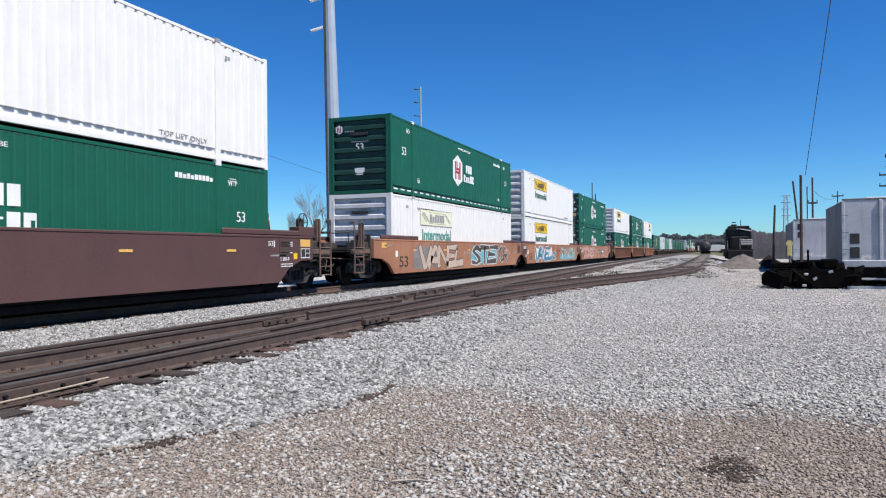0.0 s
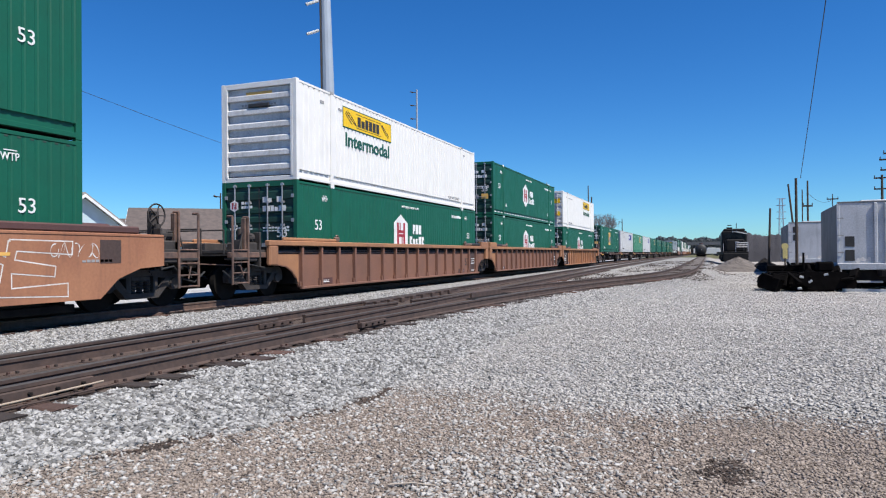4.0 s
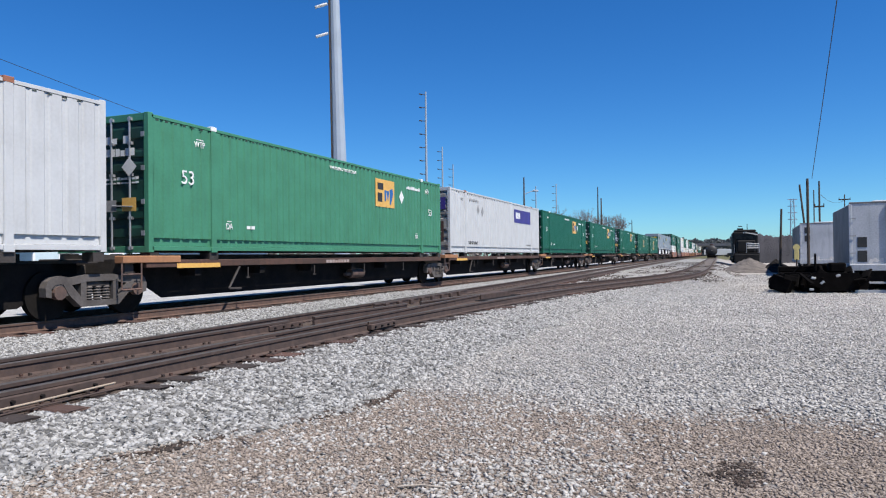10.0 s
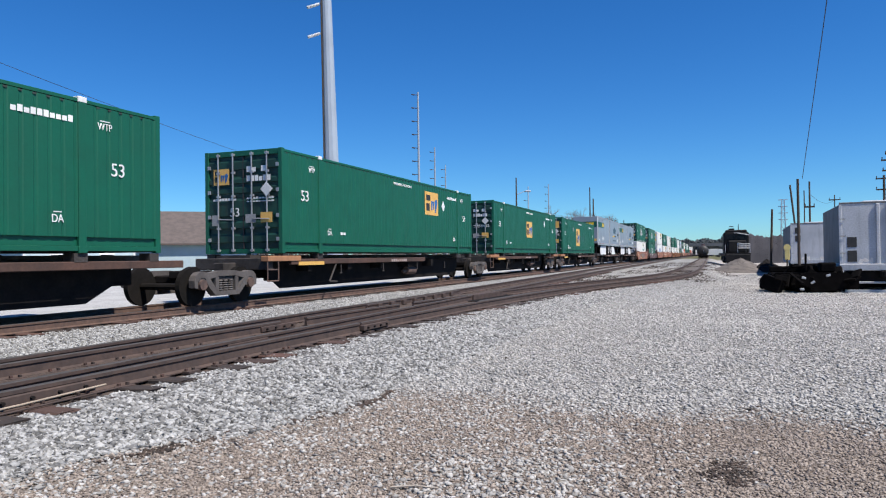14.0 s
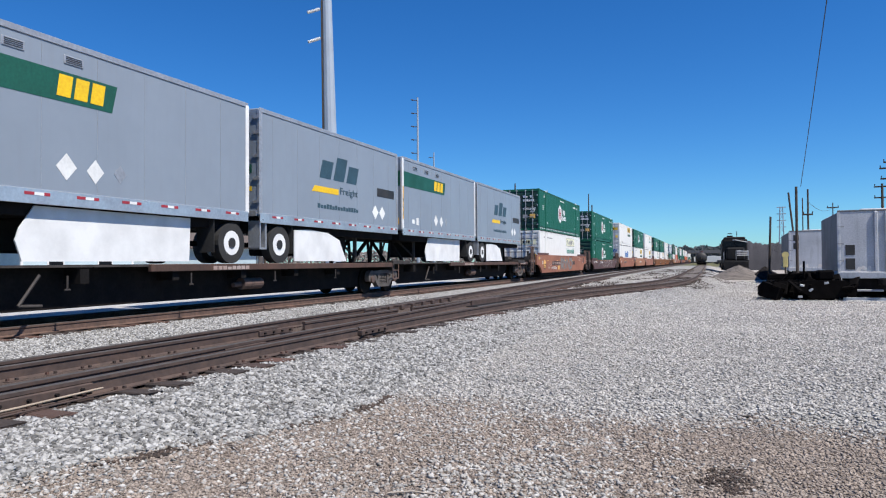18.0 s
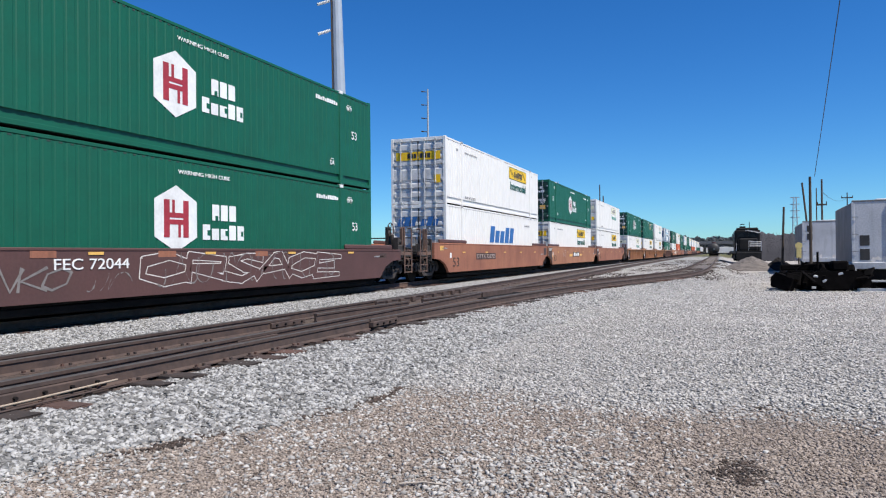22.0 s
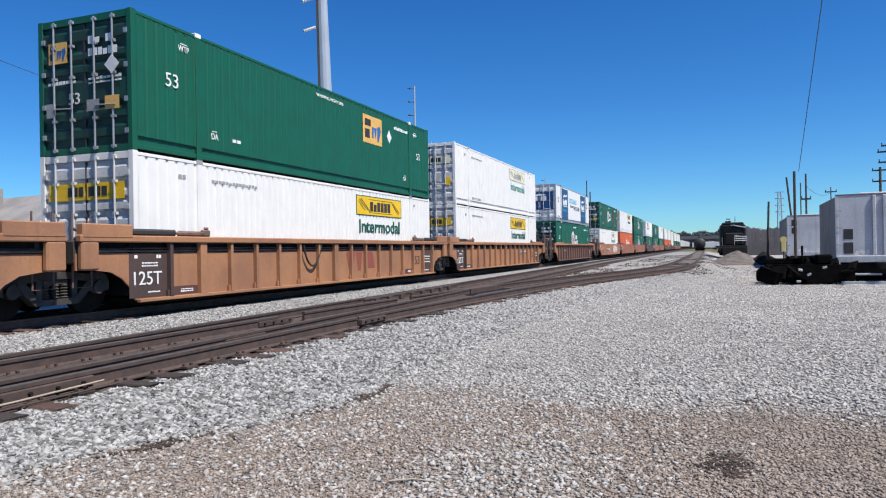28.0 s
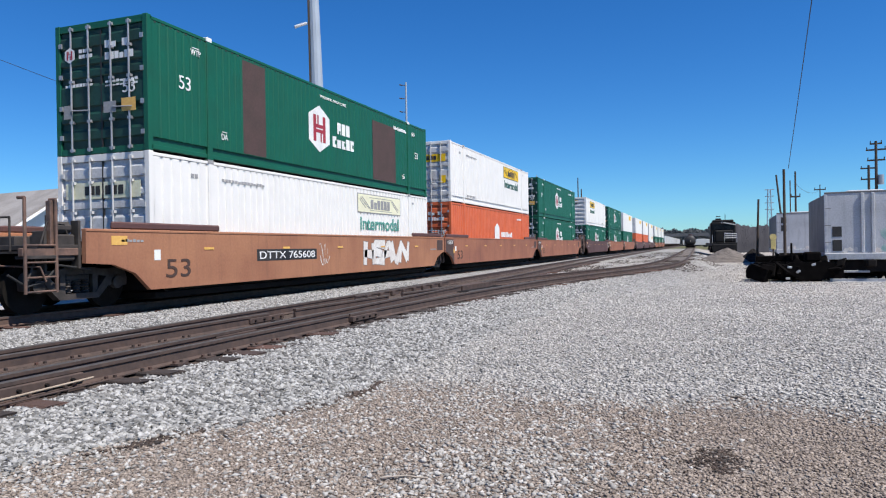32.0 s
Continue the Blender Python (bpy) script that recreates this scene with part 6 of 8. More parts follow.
def flat_car(y0, y1, trucks, label, risers=True, top=1.075):
    """A low spine car: centre beam, side angles, container pedestals and trucks."""
    car = thing("flat_car", label, "flat car", "cars of the train")
    part("centre_beam", boxes((-0.35, 0.35, y0 + 0.3, y1 - 0.3, 0.55, 1.06), (-0.6, 0.6, y0 + 2.2, y1 - 3.2, 0.42, 0.7), bevel=0.02), GRIMESHADE, car)
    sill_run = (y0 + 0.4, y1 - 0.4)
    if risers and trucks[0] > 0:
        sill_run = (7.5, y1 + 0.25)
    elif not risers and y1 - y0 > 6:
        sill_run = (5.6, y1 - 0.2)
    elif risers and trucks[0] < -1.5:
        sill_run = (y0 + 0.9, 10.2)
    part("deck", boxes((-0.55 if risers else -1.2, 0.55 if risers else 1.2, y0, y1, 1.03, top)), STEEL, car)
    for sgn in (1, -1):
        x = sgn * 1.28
        part("side_sill", boxes((min(x, x - sgn * 0.10), max(x, x - sgn * 0.10), *sill_run, 0.92, 1.08), bevel=0.012), SILL if sgn == 1 else GRIMESHADE, car, "rusty side sill")
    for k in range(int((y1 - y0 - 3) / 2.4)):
        part("crossbearer", boxes((-1.2, 1.2, y0 + 2.0 + k * 2.4 - 0.1, y0 + 2.0 + k * 2.4 + 0.1, 0.72, 1.0)), GRIMESHADE, car)
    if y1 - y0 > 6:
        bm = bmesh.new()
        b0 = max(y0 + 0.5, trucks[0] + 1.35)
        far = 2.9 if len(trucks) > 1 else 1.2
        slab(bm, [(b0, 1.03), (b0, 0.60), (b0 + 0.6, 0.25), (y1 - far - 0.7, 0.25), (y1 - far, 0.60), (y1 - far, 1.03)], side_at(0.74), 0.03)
        # beam colour carries the shade under the car
        part("belly_side", bm, GRIMESHADE, car, "fish-bellied side beam with its shade painted near-black")
    if len(trucks) > 1:
        part("end_sill_pad", boxes((1.06, 1.305, y1 - 1.25, y1 + 0.22, 1.02, 1.17), bevel=0.015), TAN, car, "ochre end sill")
        part("end_sill_pad", boxes((1.06, 1.30, y1 - 3.0, y1 - 1.26, 0.90, 1.01), bevel=0.015), SILL, car)
    part("end_sill_pad", boxes((1.06, 1.305, y0 - 0.22, y0 + 1.36, 1.02, 1.17), bevel=0.015), TAN if risers else STEEL, car, "ochre end sill" if risers else "")
    part("step_ladder", rods(((1.30, y0 - 0.26, 0.50), (1.30, y0 - 0.26, 1.02), 0.018), ((1.30, y0 + 0.24, 0.50), (1.30, y0 + 0.24, 1.02), 0.018), ((1.30, y0 - 0.26, 0.50), (1.30, y0 + 0.24, 0.50), 0.018), ((1.30, y0 - 0.26, 0.80), (1.30, y0 + 0.24, 0.80), 0.018), n=6), LADDER, car)
    for k in range(4):
        y = y0 + (y1 - y0) * (0.22 + 0.18 * k)
        part("step_hook", rods(((1.24, y, 0.88), (1.24, y, 0.62), 0.02), ((1.24, y - 0.06, 0.62), (1.24, y + 0.06, 0.62), 0.02), n=6), STEEL, car)
    part("hanging_step", rods(((1.26, y0 + 3.4, 0.9), (1.26, y0 + 3.0, 0.38), 0.028), ((1.26, y0 + 3.0, 0.38), (1.26, y0 + 3.45, 0.36), 0.028), n=6), STEEL, car)
    part("brake_cylinder", rods(((0.95, y0 + 9.4, 0.565), (0.95, y0 + 10.2, 0.565), 0.15), ((0.95, y0 + 9.1, 0.54), (0.95, y0 + 9.4, 0.55), 0.06), n=16), CAPRUST, car, "brown brake cylinder")
    if risers:
        for px0, px1 in ((1.0, 1.28), (-1.28, -1.0)):
            for q0, q1 in ((y0 + 0.5, y0 + 0.75), (y0 + 2.3, y0 + 2.6), (y1 - 2.6, y1 - 2.3), (y1 - 0.75, y1 - 0.5)):
                part("pedestal", boxes((px0, px1, q0, q1, 1.062, 1.236)), GREY_WHITE if q1 - q0 > 1 and trucks[0] > 0.7 else STEEL, car)
    if risers:
        panel("reflector", car, GOLD, "side", 1.281, [(y0 + 1.26, y0 + 2.66, 0.90, 1.00)], "faded yellow reflector strip")
    panel("code_bars", car, FADEDLETTER, "side", 1.281, word_bars((y0 + y1) / 2 - 1.1, (y0 + y1) / 2 + 0.3, 0.94, 1.03, 8, 4), "faded stencil marks")
    part("end_hardware", boxes((-1.2, 1.2, y0 - 0.1, y0 + 0.15, 0.8, 1.12), (-0.16, 0.16, y0 - 0.6, y0, 0.72, 1.0), bevel=0.02), STEEL, car)
    for y in trucks:
        truck(car, y)
    return car


def road_wheel(parent, x, y, z, r):
    w = part("wheel", rods(((x - 0.13, y, z), (x + 0.13, y, z), r), n=28), RUBBER, parent, "road wheel with black tyre")
    bm = bmesh.new()
    rod(bm, (x + 0.131, y, z), (x + 0.06, y, z), r * 0.60, 24, r * 0.42)
    part("rim", bm, TRIM, w, "bright white-painted rim")
    part("hub", rods(((x + 0.05, y, z), (x + 0.15, y, z), r * 0.26), n=12), BLACK, w)


def pup_trailer(nose_first):
    """A short grey road trailer riding on the flat car; its origin on the rail, its near end at y = 0."""
    n, z0, z1 = 8.88 if nose_first else 8.62, 2.16, 5.14
    c = thing("road_trailer", "short grey trailer %s" % ("with a dark green band" if nose_first else "with a big dark slanted wordmark"), "trailer", "trailers on the train")
    part("body", boxes((-1.28, 1.28, 0.0, n, z0 + 0.16, z1), bevel=0.025), TRAILER, c)
    part("bottom_rail", boxes((1.262, 1.30, 0.02, n - 0.02, z0 - 0.02, z0 + 0.24), (-1.30, -1.262, 0.02, n - 0.02, z0 - 0.02, z0 + 0.24), bevel=0.006), ALU, c, "bright aluminium bottom rail")
    part("top_rail", boxes((1.262, 1.298, 0.02, n - 0.02, z1 - 0.10, z1 + 0.012), bevel=0.006), GALV, c)
    part("corner_trim", boxes((1.22, 1.299, -0.012, 0.12, z0 + 0.2, z1 - 0.05), (1.22, 1.299, n - 0.12, n + 0.012, z0 + 0.2, z1 - 0.05), bevel=0.006), GALV if not nose_first else TRIM, c)
    part("seam", boxes(*[(1.281, 1.284, 0.6 + 1.2 * k, 0.606 + 1.2 * k, z0 + 0.25, z1 - 0.12) for k in range(7)]), GALV, c)
    part("chassis", boxes((-1.1, 1.1, 0.1, n - 0.1, z0 - 0.22, z0 + 0.15)), GRIMESHADE, c)
    # one near-black box stands for the frame and the shade around it
    part("undercarriage", boxes((-0.85, 0.85, 3.2 if nose_first else 2.4, n - 2.0 if nose_first else n - 3.2, z0 - 0.85, z0 - 0.22), bevel=0.05), GRIMESHADE, c, "near-black box for the shaded frame under the trailer")
    for k in range(8):
        u = 0.55 + k * 1.06
        panel("tape", c, RED, "side", 1.301, [(u, u + 0.19, z0 + 0.13, z0 + 0.185), (u + 0.38, u + 0.50, z0 + 0.13, z0 + 0.185)], "red and white reflective tape")
        panel("tape", c, LETTER, "side", 1.301, [(u + 0.19, u + 0.38, z0 + 0.13, z0 + 0.185)])
    if nose_first:
        for u in (1.05, 2.25, 3.45):
            v = part("vent", boxes((1.279, 1.296, u, u + 0.42, 4.74, 4.90), bevel=0.006), GALV, c, "small side vent grille")
            for q in range(4):
                part("vent_slat", boxes((1.296, 1.302, u + 0.04, u + 0.38, 4.765 + 0.032 * q, 4.78 + 0.032 * q)), BLACK, v)
        panel("plate", c, LETTER, "side", 1.281, [(0.95, 1.20, 2.62, 2.78), (1.38, 1.62, 2.58, 2.86)], "white notice plate")
    yw = n - 0.62 if nose_first else 0.95
    for sgn in (1, -1):
        road_wheel(c, sgn * 1.12, yw, 1.59, 0.50)
    part("axle", rods(((-1.1, yw, 1.59), (1.1, yw, 1.59), 0.07)), GRIMESHADE, c)
    part("mud_flap", boxes((0.75, 1.25, yw + (0.62 if not nose_first else -0.66), yw + (0.64 if not nose_first else -0.64), 1.35, 2.15)), RUBBER, c)
    ly = 2.3 if nose_first else n - 2.4
    part("landing_leg", rods(((0.75, ly, 1.12), (0.75, ly, 2.15), 0.07), ((-0.75, ly, 1.12), (-0.75, ly, 2.15), 0.07), ((0.75, ly, 1.3), (0.2, ly - 0.7, 2.1), 0.04), ((-0.75, ly, 1.3), (-0.2, ly - 0.7, 2.1), 0.04)), STEEL, c)
    hy = 0.75 if nose_first else n - 0.75
    hs = 1 if nose_first else -1
    bm = boxes((-0.45, 0.45, hy - 0.3, hy + 0.3, z0 - 0.24, z0 - 0.12), bevel=0.03)
    for q in (-0.4, 0.4):
        rod(bm, (q, hy - hs * 0.15, 1.09), (q, hy, z0 - 0.2), 0.06, 8)
        rod(bm, (q, hy + hs * 1.3, 1.09), (q, hy + hs * 0.1, z0 - 0.3), 0.07, 8)
    part("hitch", bm, GRIMESHADE, c, "black hitch stand on the deck")
    if nose_first:
        bm = bmesh.new()
        slab(bm, [(2.75, 1.14), (2.62, 1.50), (2.70, 1.72), (2.98, 2.12), (6.92, 2.12), (6.88, 1.14)], side_at(1.12), 0.03)
        part("side_skirt", bm, TRIM, c, "white side skirt")
        panel("band", c, DKGREEN, "side", 1.281, [((0.02, 4.02), (4.55, 4.04), (4.68, 4.58), (0.02, 4.60))], "dark green band")
        panel("wordmark", c, YELLOW, "side", 1.286, word_bars(3.3, 4.4, 4.13, 4.53, 3, 2, 0.15), "yellow slanted wordmark")
        panel("placard", c, LETTER, "side", 1.281, [diamond(3.52, 2.86, 0.22, 0.25), diamond(4.16, 2.84, 0.2, 0.23)], "white diamond placard")
        panel("placard", c, GALV, "side", 1.281, [diamond(4.76, 2.86, 0.16, 0.18)])
        panel("stripe", c, GOLD, "side", 1.300, [(0.02, 0.10, 2.75, 4.0)], "yellow code stripe on the corner")
        panel("band", c, DKGREEN, "end", -0.001, [(-1.2, 1.2, 4.02, 4.60)])
        panel("wordmark", c, YELLOW, "end", -0.006, word_bars(0.0, 0.9, 4.18, 4.5, 3, 2, 0.15))
        panel("placard", c, GOLD, "end", -0.001, [(0.7, 1.15, 2.55, 2.8), diamond(-0.2, 2.95, 0.2, 0.22)])
        panel("code_bars", c, BLACK, "side", 1.300, word_bars(0.03, 0.09, 2.9, 3.05, 1) + word_bars(0.03, 0.09, 3.15, 3.3, 1) + word_bars(0.03, 0.09, 3.4, 3.55, 1))
    else:
        bm = bmesh.new()
        slab(bm, [(1.72, 1.14), (1.72, 2.02), (2.6, 2.06), (3.6, 2.0), (4.3, 1.80), (4.75, 1.14)], side_at(1.20), 0.03)
        part("side_skirt", bm, TRIM, c, "pale side skirt")
        panel("wordmark", c, SLATE, "side", 1.281,
              word_bars(3.0, 5.5, 3.66, 4.40, 3, 5, 0.35), "big dark slanted wordmark")
        panel("swoosh", c, YELLOW, "side", 1.281, [((2.56, 3.22), (4.16, 3.22), (4.16, 3.40), (2.74, 3.40))], "yellow swoosh")
        write("word", "Freight", c, SLATE, "side", 1.282, 4.26, 5.44, 3.26, 0.22)
        panel("code_bars", c, SLATE, "side", 1.281, word_bars(2.9, 5.5, 2.74, 2.88, 15, 3))
        panel("plate", c, BLACK, "side", 1.281, [(6.9, 8.3, 3.42, 3.72)], "small black plate")
        panel("placard", c, LETTER, "side", 1.281, [diamond(6.75, 2.85, 0.24, 0.24), diamond(7.3, 2.85, 0.24, 0.24)], "white diamond placard")
        part("door_post", boxes((-1.28, -1.2, -0.015, 0.0, z0 + 0.2, z1 - 0.04), (-0.02, 0.02, -0.012, 0.0, z0 + 0.2, z1 - 0.1), (-1.2, 1.2, -0.02, 0.0, z0 + 0.16, z0 + 0.3)), GALV, c)
        part("door_hinge", boxes(*[(1.1, 1.3, -0.03, 0.0, z - 0.04, z + 0.04) for z in (2.7, 3.3, 3.9, 4.5, 4.9)]), GALV, c)
        panel("wordmark", c, SLATE, "end", -0.001, word_bars(0.1, 1.0, 4.2, 4.6, 3, 1, 0.15))
        panel("plate", c, DKGREEN, "end", -0.001, [(0.1, 1.05, 3.45, 3.68)])
        panel("plate", c, YELLOW, "end", -0.001, [(0.1, 1.05, 2.98, 3.10)])
        part("step_frame", boxes((0.9, 1.26, 0.05, 0.1, 1.45, 2.2), (0.9, 1.26, 0.3, 0.35, 1.45, 2.2), (0.9, 1.26, 0.05, 0.35, 1.45, 1.5)), GALV, c)
    return c

# ---- surroundings ----
def bearing(deg, d):
    """A place d metres off, deg degrees left of the track's direction."""
    return (-d * math.sin(radians(deg)), d * math.cos(radians(deg)))


def steel_monopole():
    x, y = bearing(29.78, 60)
    p = thing("transmission_pole", "tall tapered grey steel transmission pole with insulators", "utility pole", m=pose(x, y, -0.6, 0, -1.2, 30))
    bm = bmesh.new()
    rod(bm, (0, 0, 0), (0, 0, 36), 0.75, 12, 0.27)
    part("shaft", bm, POLE_STEEL, p)
    part("base_plate", rods(((0, 0, 0), (0, 0, 0.08), 0.85), n=16), POLE_STEEL, p)
    # dark rod added in place of the pole's shaded left facet
    part("conduit", rods(((-0.72, -0.30, 0.2), (-0.34, -0.16, 33), 0.07), n=6), POLE_WOOD, p, "dark strip for the shaded left side of the pole")
    for z in (20.95, 23.45, 26.0):
        arm = part("insulator_rod", rods(((-0.3, -0.1, z), (-1.65, -0.6, z - 0.62), 0.035), n=6), POLE_WOOD, p)
        for k in range(8):
            d = 0.28 + k * 0.095
            c = Vector((-0.3, -0.1, z)).lerp(Vector((-1.65, -0.6, z - 0.62)), d)
            e = Vector((-1.35, -0.5, -0.62)).normalized() * 0.035
            part("insulator_disc", rods((c - e, c + e, 0.13), n=10), TRIM, arm, "pale ribbed insulator disc")
    return p


steel_monopole()


def line_pole(deg, d, top, arms, r=0.2, material=POLE_STEEL, lab="distant slender transmission pole with short arms"):
    x, y = bearing(deg, d)
    p = thing("line_pole", lab, "utility pole", "poles of the power line", m=pose(x, y, -0.6, 0, 0, 25))
    bm = bmesh.new()
    rod(bm, (0, 0, 0), (0, 0, top), r, 8, r * 0.5)
    part("shaft", bm, material, p)
    for z, a in arms:
        bm = bmesh.new()
        rod(bm, (0, 0, z), (-a, 0, z + 0.1), 0.06, 6)
        rod(bm, (-a * 0.55, 0, z + 0.02), (-a, 0, z + 0.12), 0.10, 6)
        part("arm", bm, POLE_WOOD, p, "dark insulator arm")
    return p


line_pole(22.87, 115, 29.0, [(28.5 - 2.2 * k, 1.1) for k in range(8)], 0.26)
line_pole(21.55, 175, 29.3, [(28.0 - 2.2 * k, 1.3) for k in range(6)], 0.30)
line_pole(20.68, 210, 29.5, [(28.0 - 2.4 * k, 1.4) for k in range(5)], 0.3)
line_pole(12.29, 240, 26.0, [(25 - 2.4 * k, 1.4) for k in range(4)], 0.3)
line_pole(13.93, 190, 20.5, [(19 - 2.4 * k, 1.2) for k in range(3)], 0.25)
line_pole(9.0, 125, 13.6, [], 0.17, POLE_WOOD, "bare dark wooden pole")
line_pole(8.74, 130, 12.0, [], 0.22, POLE_WOOD, "bare dark wooden pole")
line_pole(6.38, 170, 9.8, [(9.0, 0.8)], 0.18, POLE_WOOD, "bare dark wooden pole")
street = line_pole(14.89, 110, 14.0, [], 0.2, POLE_WOOD, "dark wooden pole with a street lamp")
bm = rods(((0, 0, 11.3), (1.5, -0.3, 11.9), 0.06), ((1.4, -0.3, 11.9), (2.2, -0.45, 11.8), 0.14))
part("lamp_arm", bm, POLE_STEEL, street, "curved lamp arm")
line_pole(38.5, 75, 8.2, [(7.8, 0.7)], 0.14, POLE_WOOD, "wooden pole with a short arm")
line_pole(35.2, 70, 5.6, [(5.2, 0.6)], 0.12, POLE_WOOD, "wooden pole with a short arm")

# right-hand poles
for deg, d, top, r, lean in ((-4.2, 62, 5.3, 0.10, 2), (-6.2, 70, 7.9, 0.10, -5.5), (-6.1, 48, 6.3, 0.095, 0), (-6.5, 95, 9.3, 0.08, 0)):
    x, y = bearing(deg, d)
    p = thing("wooden_pole", "dark weathered wooden pole in the yard", "utility pole", "yard poles", m=pose(x, y, -0.7, 0, lean, 0))
    bm = bmesh.new()
    rod(bm, (0, 0, 0), (0, 0, top), r, 10, r * 0.8)
    part("shaft", bm, POLE_WOOD, p)


def cross_pole(deg, d, top, arms, r=0.18, transformer=False):
    x, y = bearing(deg, d)
    p = thing("power_pole", "wooden power pole with cross-arms", "utility pole", "power poles", m=pose(x, y, -0.6, 0, 0, -8))
    bm = bmesh.new()
    rod(bm, (0, 0, 0), (0, 0, top), r, 10, r * 0.7)
    part("shaft", bm, POLE_WOOD, p)
    for z, a in arms:
        part("cross_arm", boxes((-a, a, -0.08, 0.08, z - 0.09, z + 0.09), *[(q - 0.05, q + 0.05, -0.05, 0.05, z + 0.09, z + 0.35) for q in (-a * 0.9, a * 0.9)]), POLE_WOOD, p)
    if transformer:
        part("transformer", rods(((0.45, 0, top * 0.62), (0.45, 0, top * 0.62 + 1.1), 0.3), n=14), GALV, p, "grey transformer can")
    return p


cross_pole(-6.85, 90, 9.8, [(6.9, 0.5)], 0.13, False)
cross_pole(-8.43, 130, 11.0, [(10.2, 0.85)], 0.11)
cross_pole(-11.9, 95, 13.2, [(12.9, 0.6), (12.2, 1.0), (11.0, 0.9)], 0.2, True)
cross_pole(-11.45, 105, 11.4, [(11.0, 0.9), (9.6, 0.9)], 0.2, True)


def lattice_tower(deg, d, top):
    x, y = bearing(deg, d)
    p = thing("lattice_tower", "distant grey steel lattice tower with cross-arms", "tower", m=pose(x, y, -0.6))
    w = 0.75
    part("leg", rods(*[((sx * w, sy * w, 0), (sx * 0.35, sy * 0.35, top), 0.09) for sx in (-1, 1) for sy in (-1, 1)], n=5), POLE_STEEL, p)
    bm = bmesh.new()
    n = 9
    for k in range(n):
        a, b = w - (w - 0.35) * k / n, w - (w - 0.35) * (k + 1) / n
        z0, z1 = top * k / n, top * (k + 1) / n
        rod(bm, (-a, -a, z0), (b, -b, z1), 0.06, 4)
        rod(bm, (a, -a, z0), (-b, -b, z1), 0.06, 4)
    part("lacing", bm, POLE_STEEL, p)
    for z in (0.99, 0.88, 0.77, 0.66):
        part("arm", boxes((-1.15, 1.15, -0.10, 0.10, top * z - 0.10, top * z + 0.10)), POLE_STEEL, p)


lattice_tower(-5.1, 210, 16.2)


def wire(label, p, q, sag, r=0.02):
    p, q = Vector(p), Vector(q)
    bm = bmesh.new()
    side = (q - p).cross(Vector((0, 0, 1))).normalized()
    prev = None
    for k in range(25):
        t = k / 24
        c = p.lerp(q, t) - Vector((0, 0, sag * 4 * t * (1 - t)))
        ring = [bm.verts.new(c + (side * math.cos(a) + Vector((0, 0, 1)) * math.sin(a)) * r) for a in (0, 1.257, 2.513, 3.77, 5.027)]
        if prev:
            for i in range(5):
                bm.faces.new((prev[i], prev[(i + 1) % 5], ring[(i + 1) % 5], ring[i]))
        prev = ring
    me = bpy.data.meshes.new("overhead_wire")
    bm.to_mesh(me)
    bm.free()
    me.materials.append(BLACK)
    return tagged(new("overhead_wire", me), label, "wire")


xa, ya = bearing(-6.4, 48)
wire("thin black wire running up from a yard pole", (xa, ya, 5.6), (*bearing(-8.45, 28), 10.9), 0.05, 0.018)
x0, y0 = bearing(62, 26)
x1, y1 = bearing(30.0, 59.5)
wire("thin black wire sagging behind the train", (x0, y0, 8.6), (x1, y1, 7.5), 0.25, 0.011)
xb, yb = bearing(-8.43, 130)
xc, yc = bearing(-6.85, 90)
wire("thin slack wire between power poles", (xb, yb, 9.6), (xc, yc, 7.8), 0.8, 0.02)


def house(x, y, turn, w, depth, eave, ridge, wall, roof, label, windows=True):
    """A gabled building; its gable end faces local -y."""
    h = thing("house", label, "house", m=pose(x, y, -0.6, 0, 0, turn))
    bm = bmesh.new()
    slab(bm, [(-w / 2, 0), (w / 2, 0), (w / 2, eave), (0, ridge), (-w / 2, eave)], end_at(depth), depth)
    part("wall", bm, wall, h)
    for sgn in (1, -1):
        bm = bmesh.new()
        a = [(0, ridge + 0.02), (sgn * (w / 2 + 0.5), eave - 0.5 * (ridge - eave) / (w / 2) + 0.02)]
        up = 0.14
        v = []
        for yy in (-0.5, depth + 0.5):
            v.append([bm.verts.new((u, yy, z + dz)) for u, z in a for dz in (0, up)])
        o, i = v
        for f in ((0, 1, 3, 2),):
            bm.faces.new([o[k] for k in f])
            bm.faces.new([i[k] for k in f])
        for k0, k1 in ((0, 1), (1, 3), (3, 2), (2, 0)):
            bm.faces.new((o[k0], o[k1], i[k1], i[k0]))
        r = part("roof", bm, roof, h)
        bm = bmesh.new()
        e = end_at(-0.50)
        slab(bm, [(0, ridge - 0.16), (sgn * (w / 2 + 0.5), eave - 0.5 * (ridge - eave) / (w / 2) - 0.16), (sgn * (w / 2 + 0.5), eave - 0.5 * (ridge - eave) / (w / 2) + 0.03), (0, ridge + 0.03)], e, 0.05)
        part("bargeboard", bm, TRIM, h)
    if windows:
        for u in (-w * 0.22, w * 0.22):
            win = part("window", boxes((u - 0.55, u + 0.55, -0.06, 0.02, 1.0, 2.2), bevel=0.02), TRIM, h)
            part("pane", boxes((u - 0.45, u + 0.45, -0.075, -0.05, 1.1, 2.1)), GLASS, win)
    for u in (-w / 2 - 0.02, w / 2 - 0.14):
        part("corner_board", boxes((u, u + 0.16, -0.04, 0.1, 0, eave)), TRIM, h)
    return h


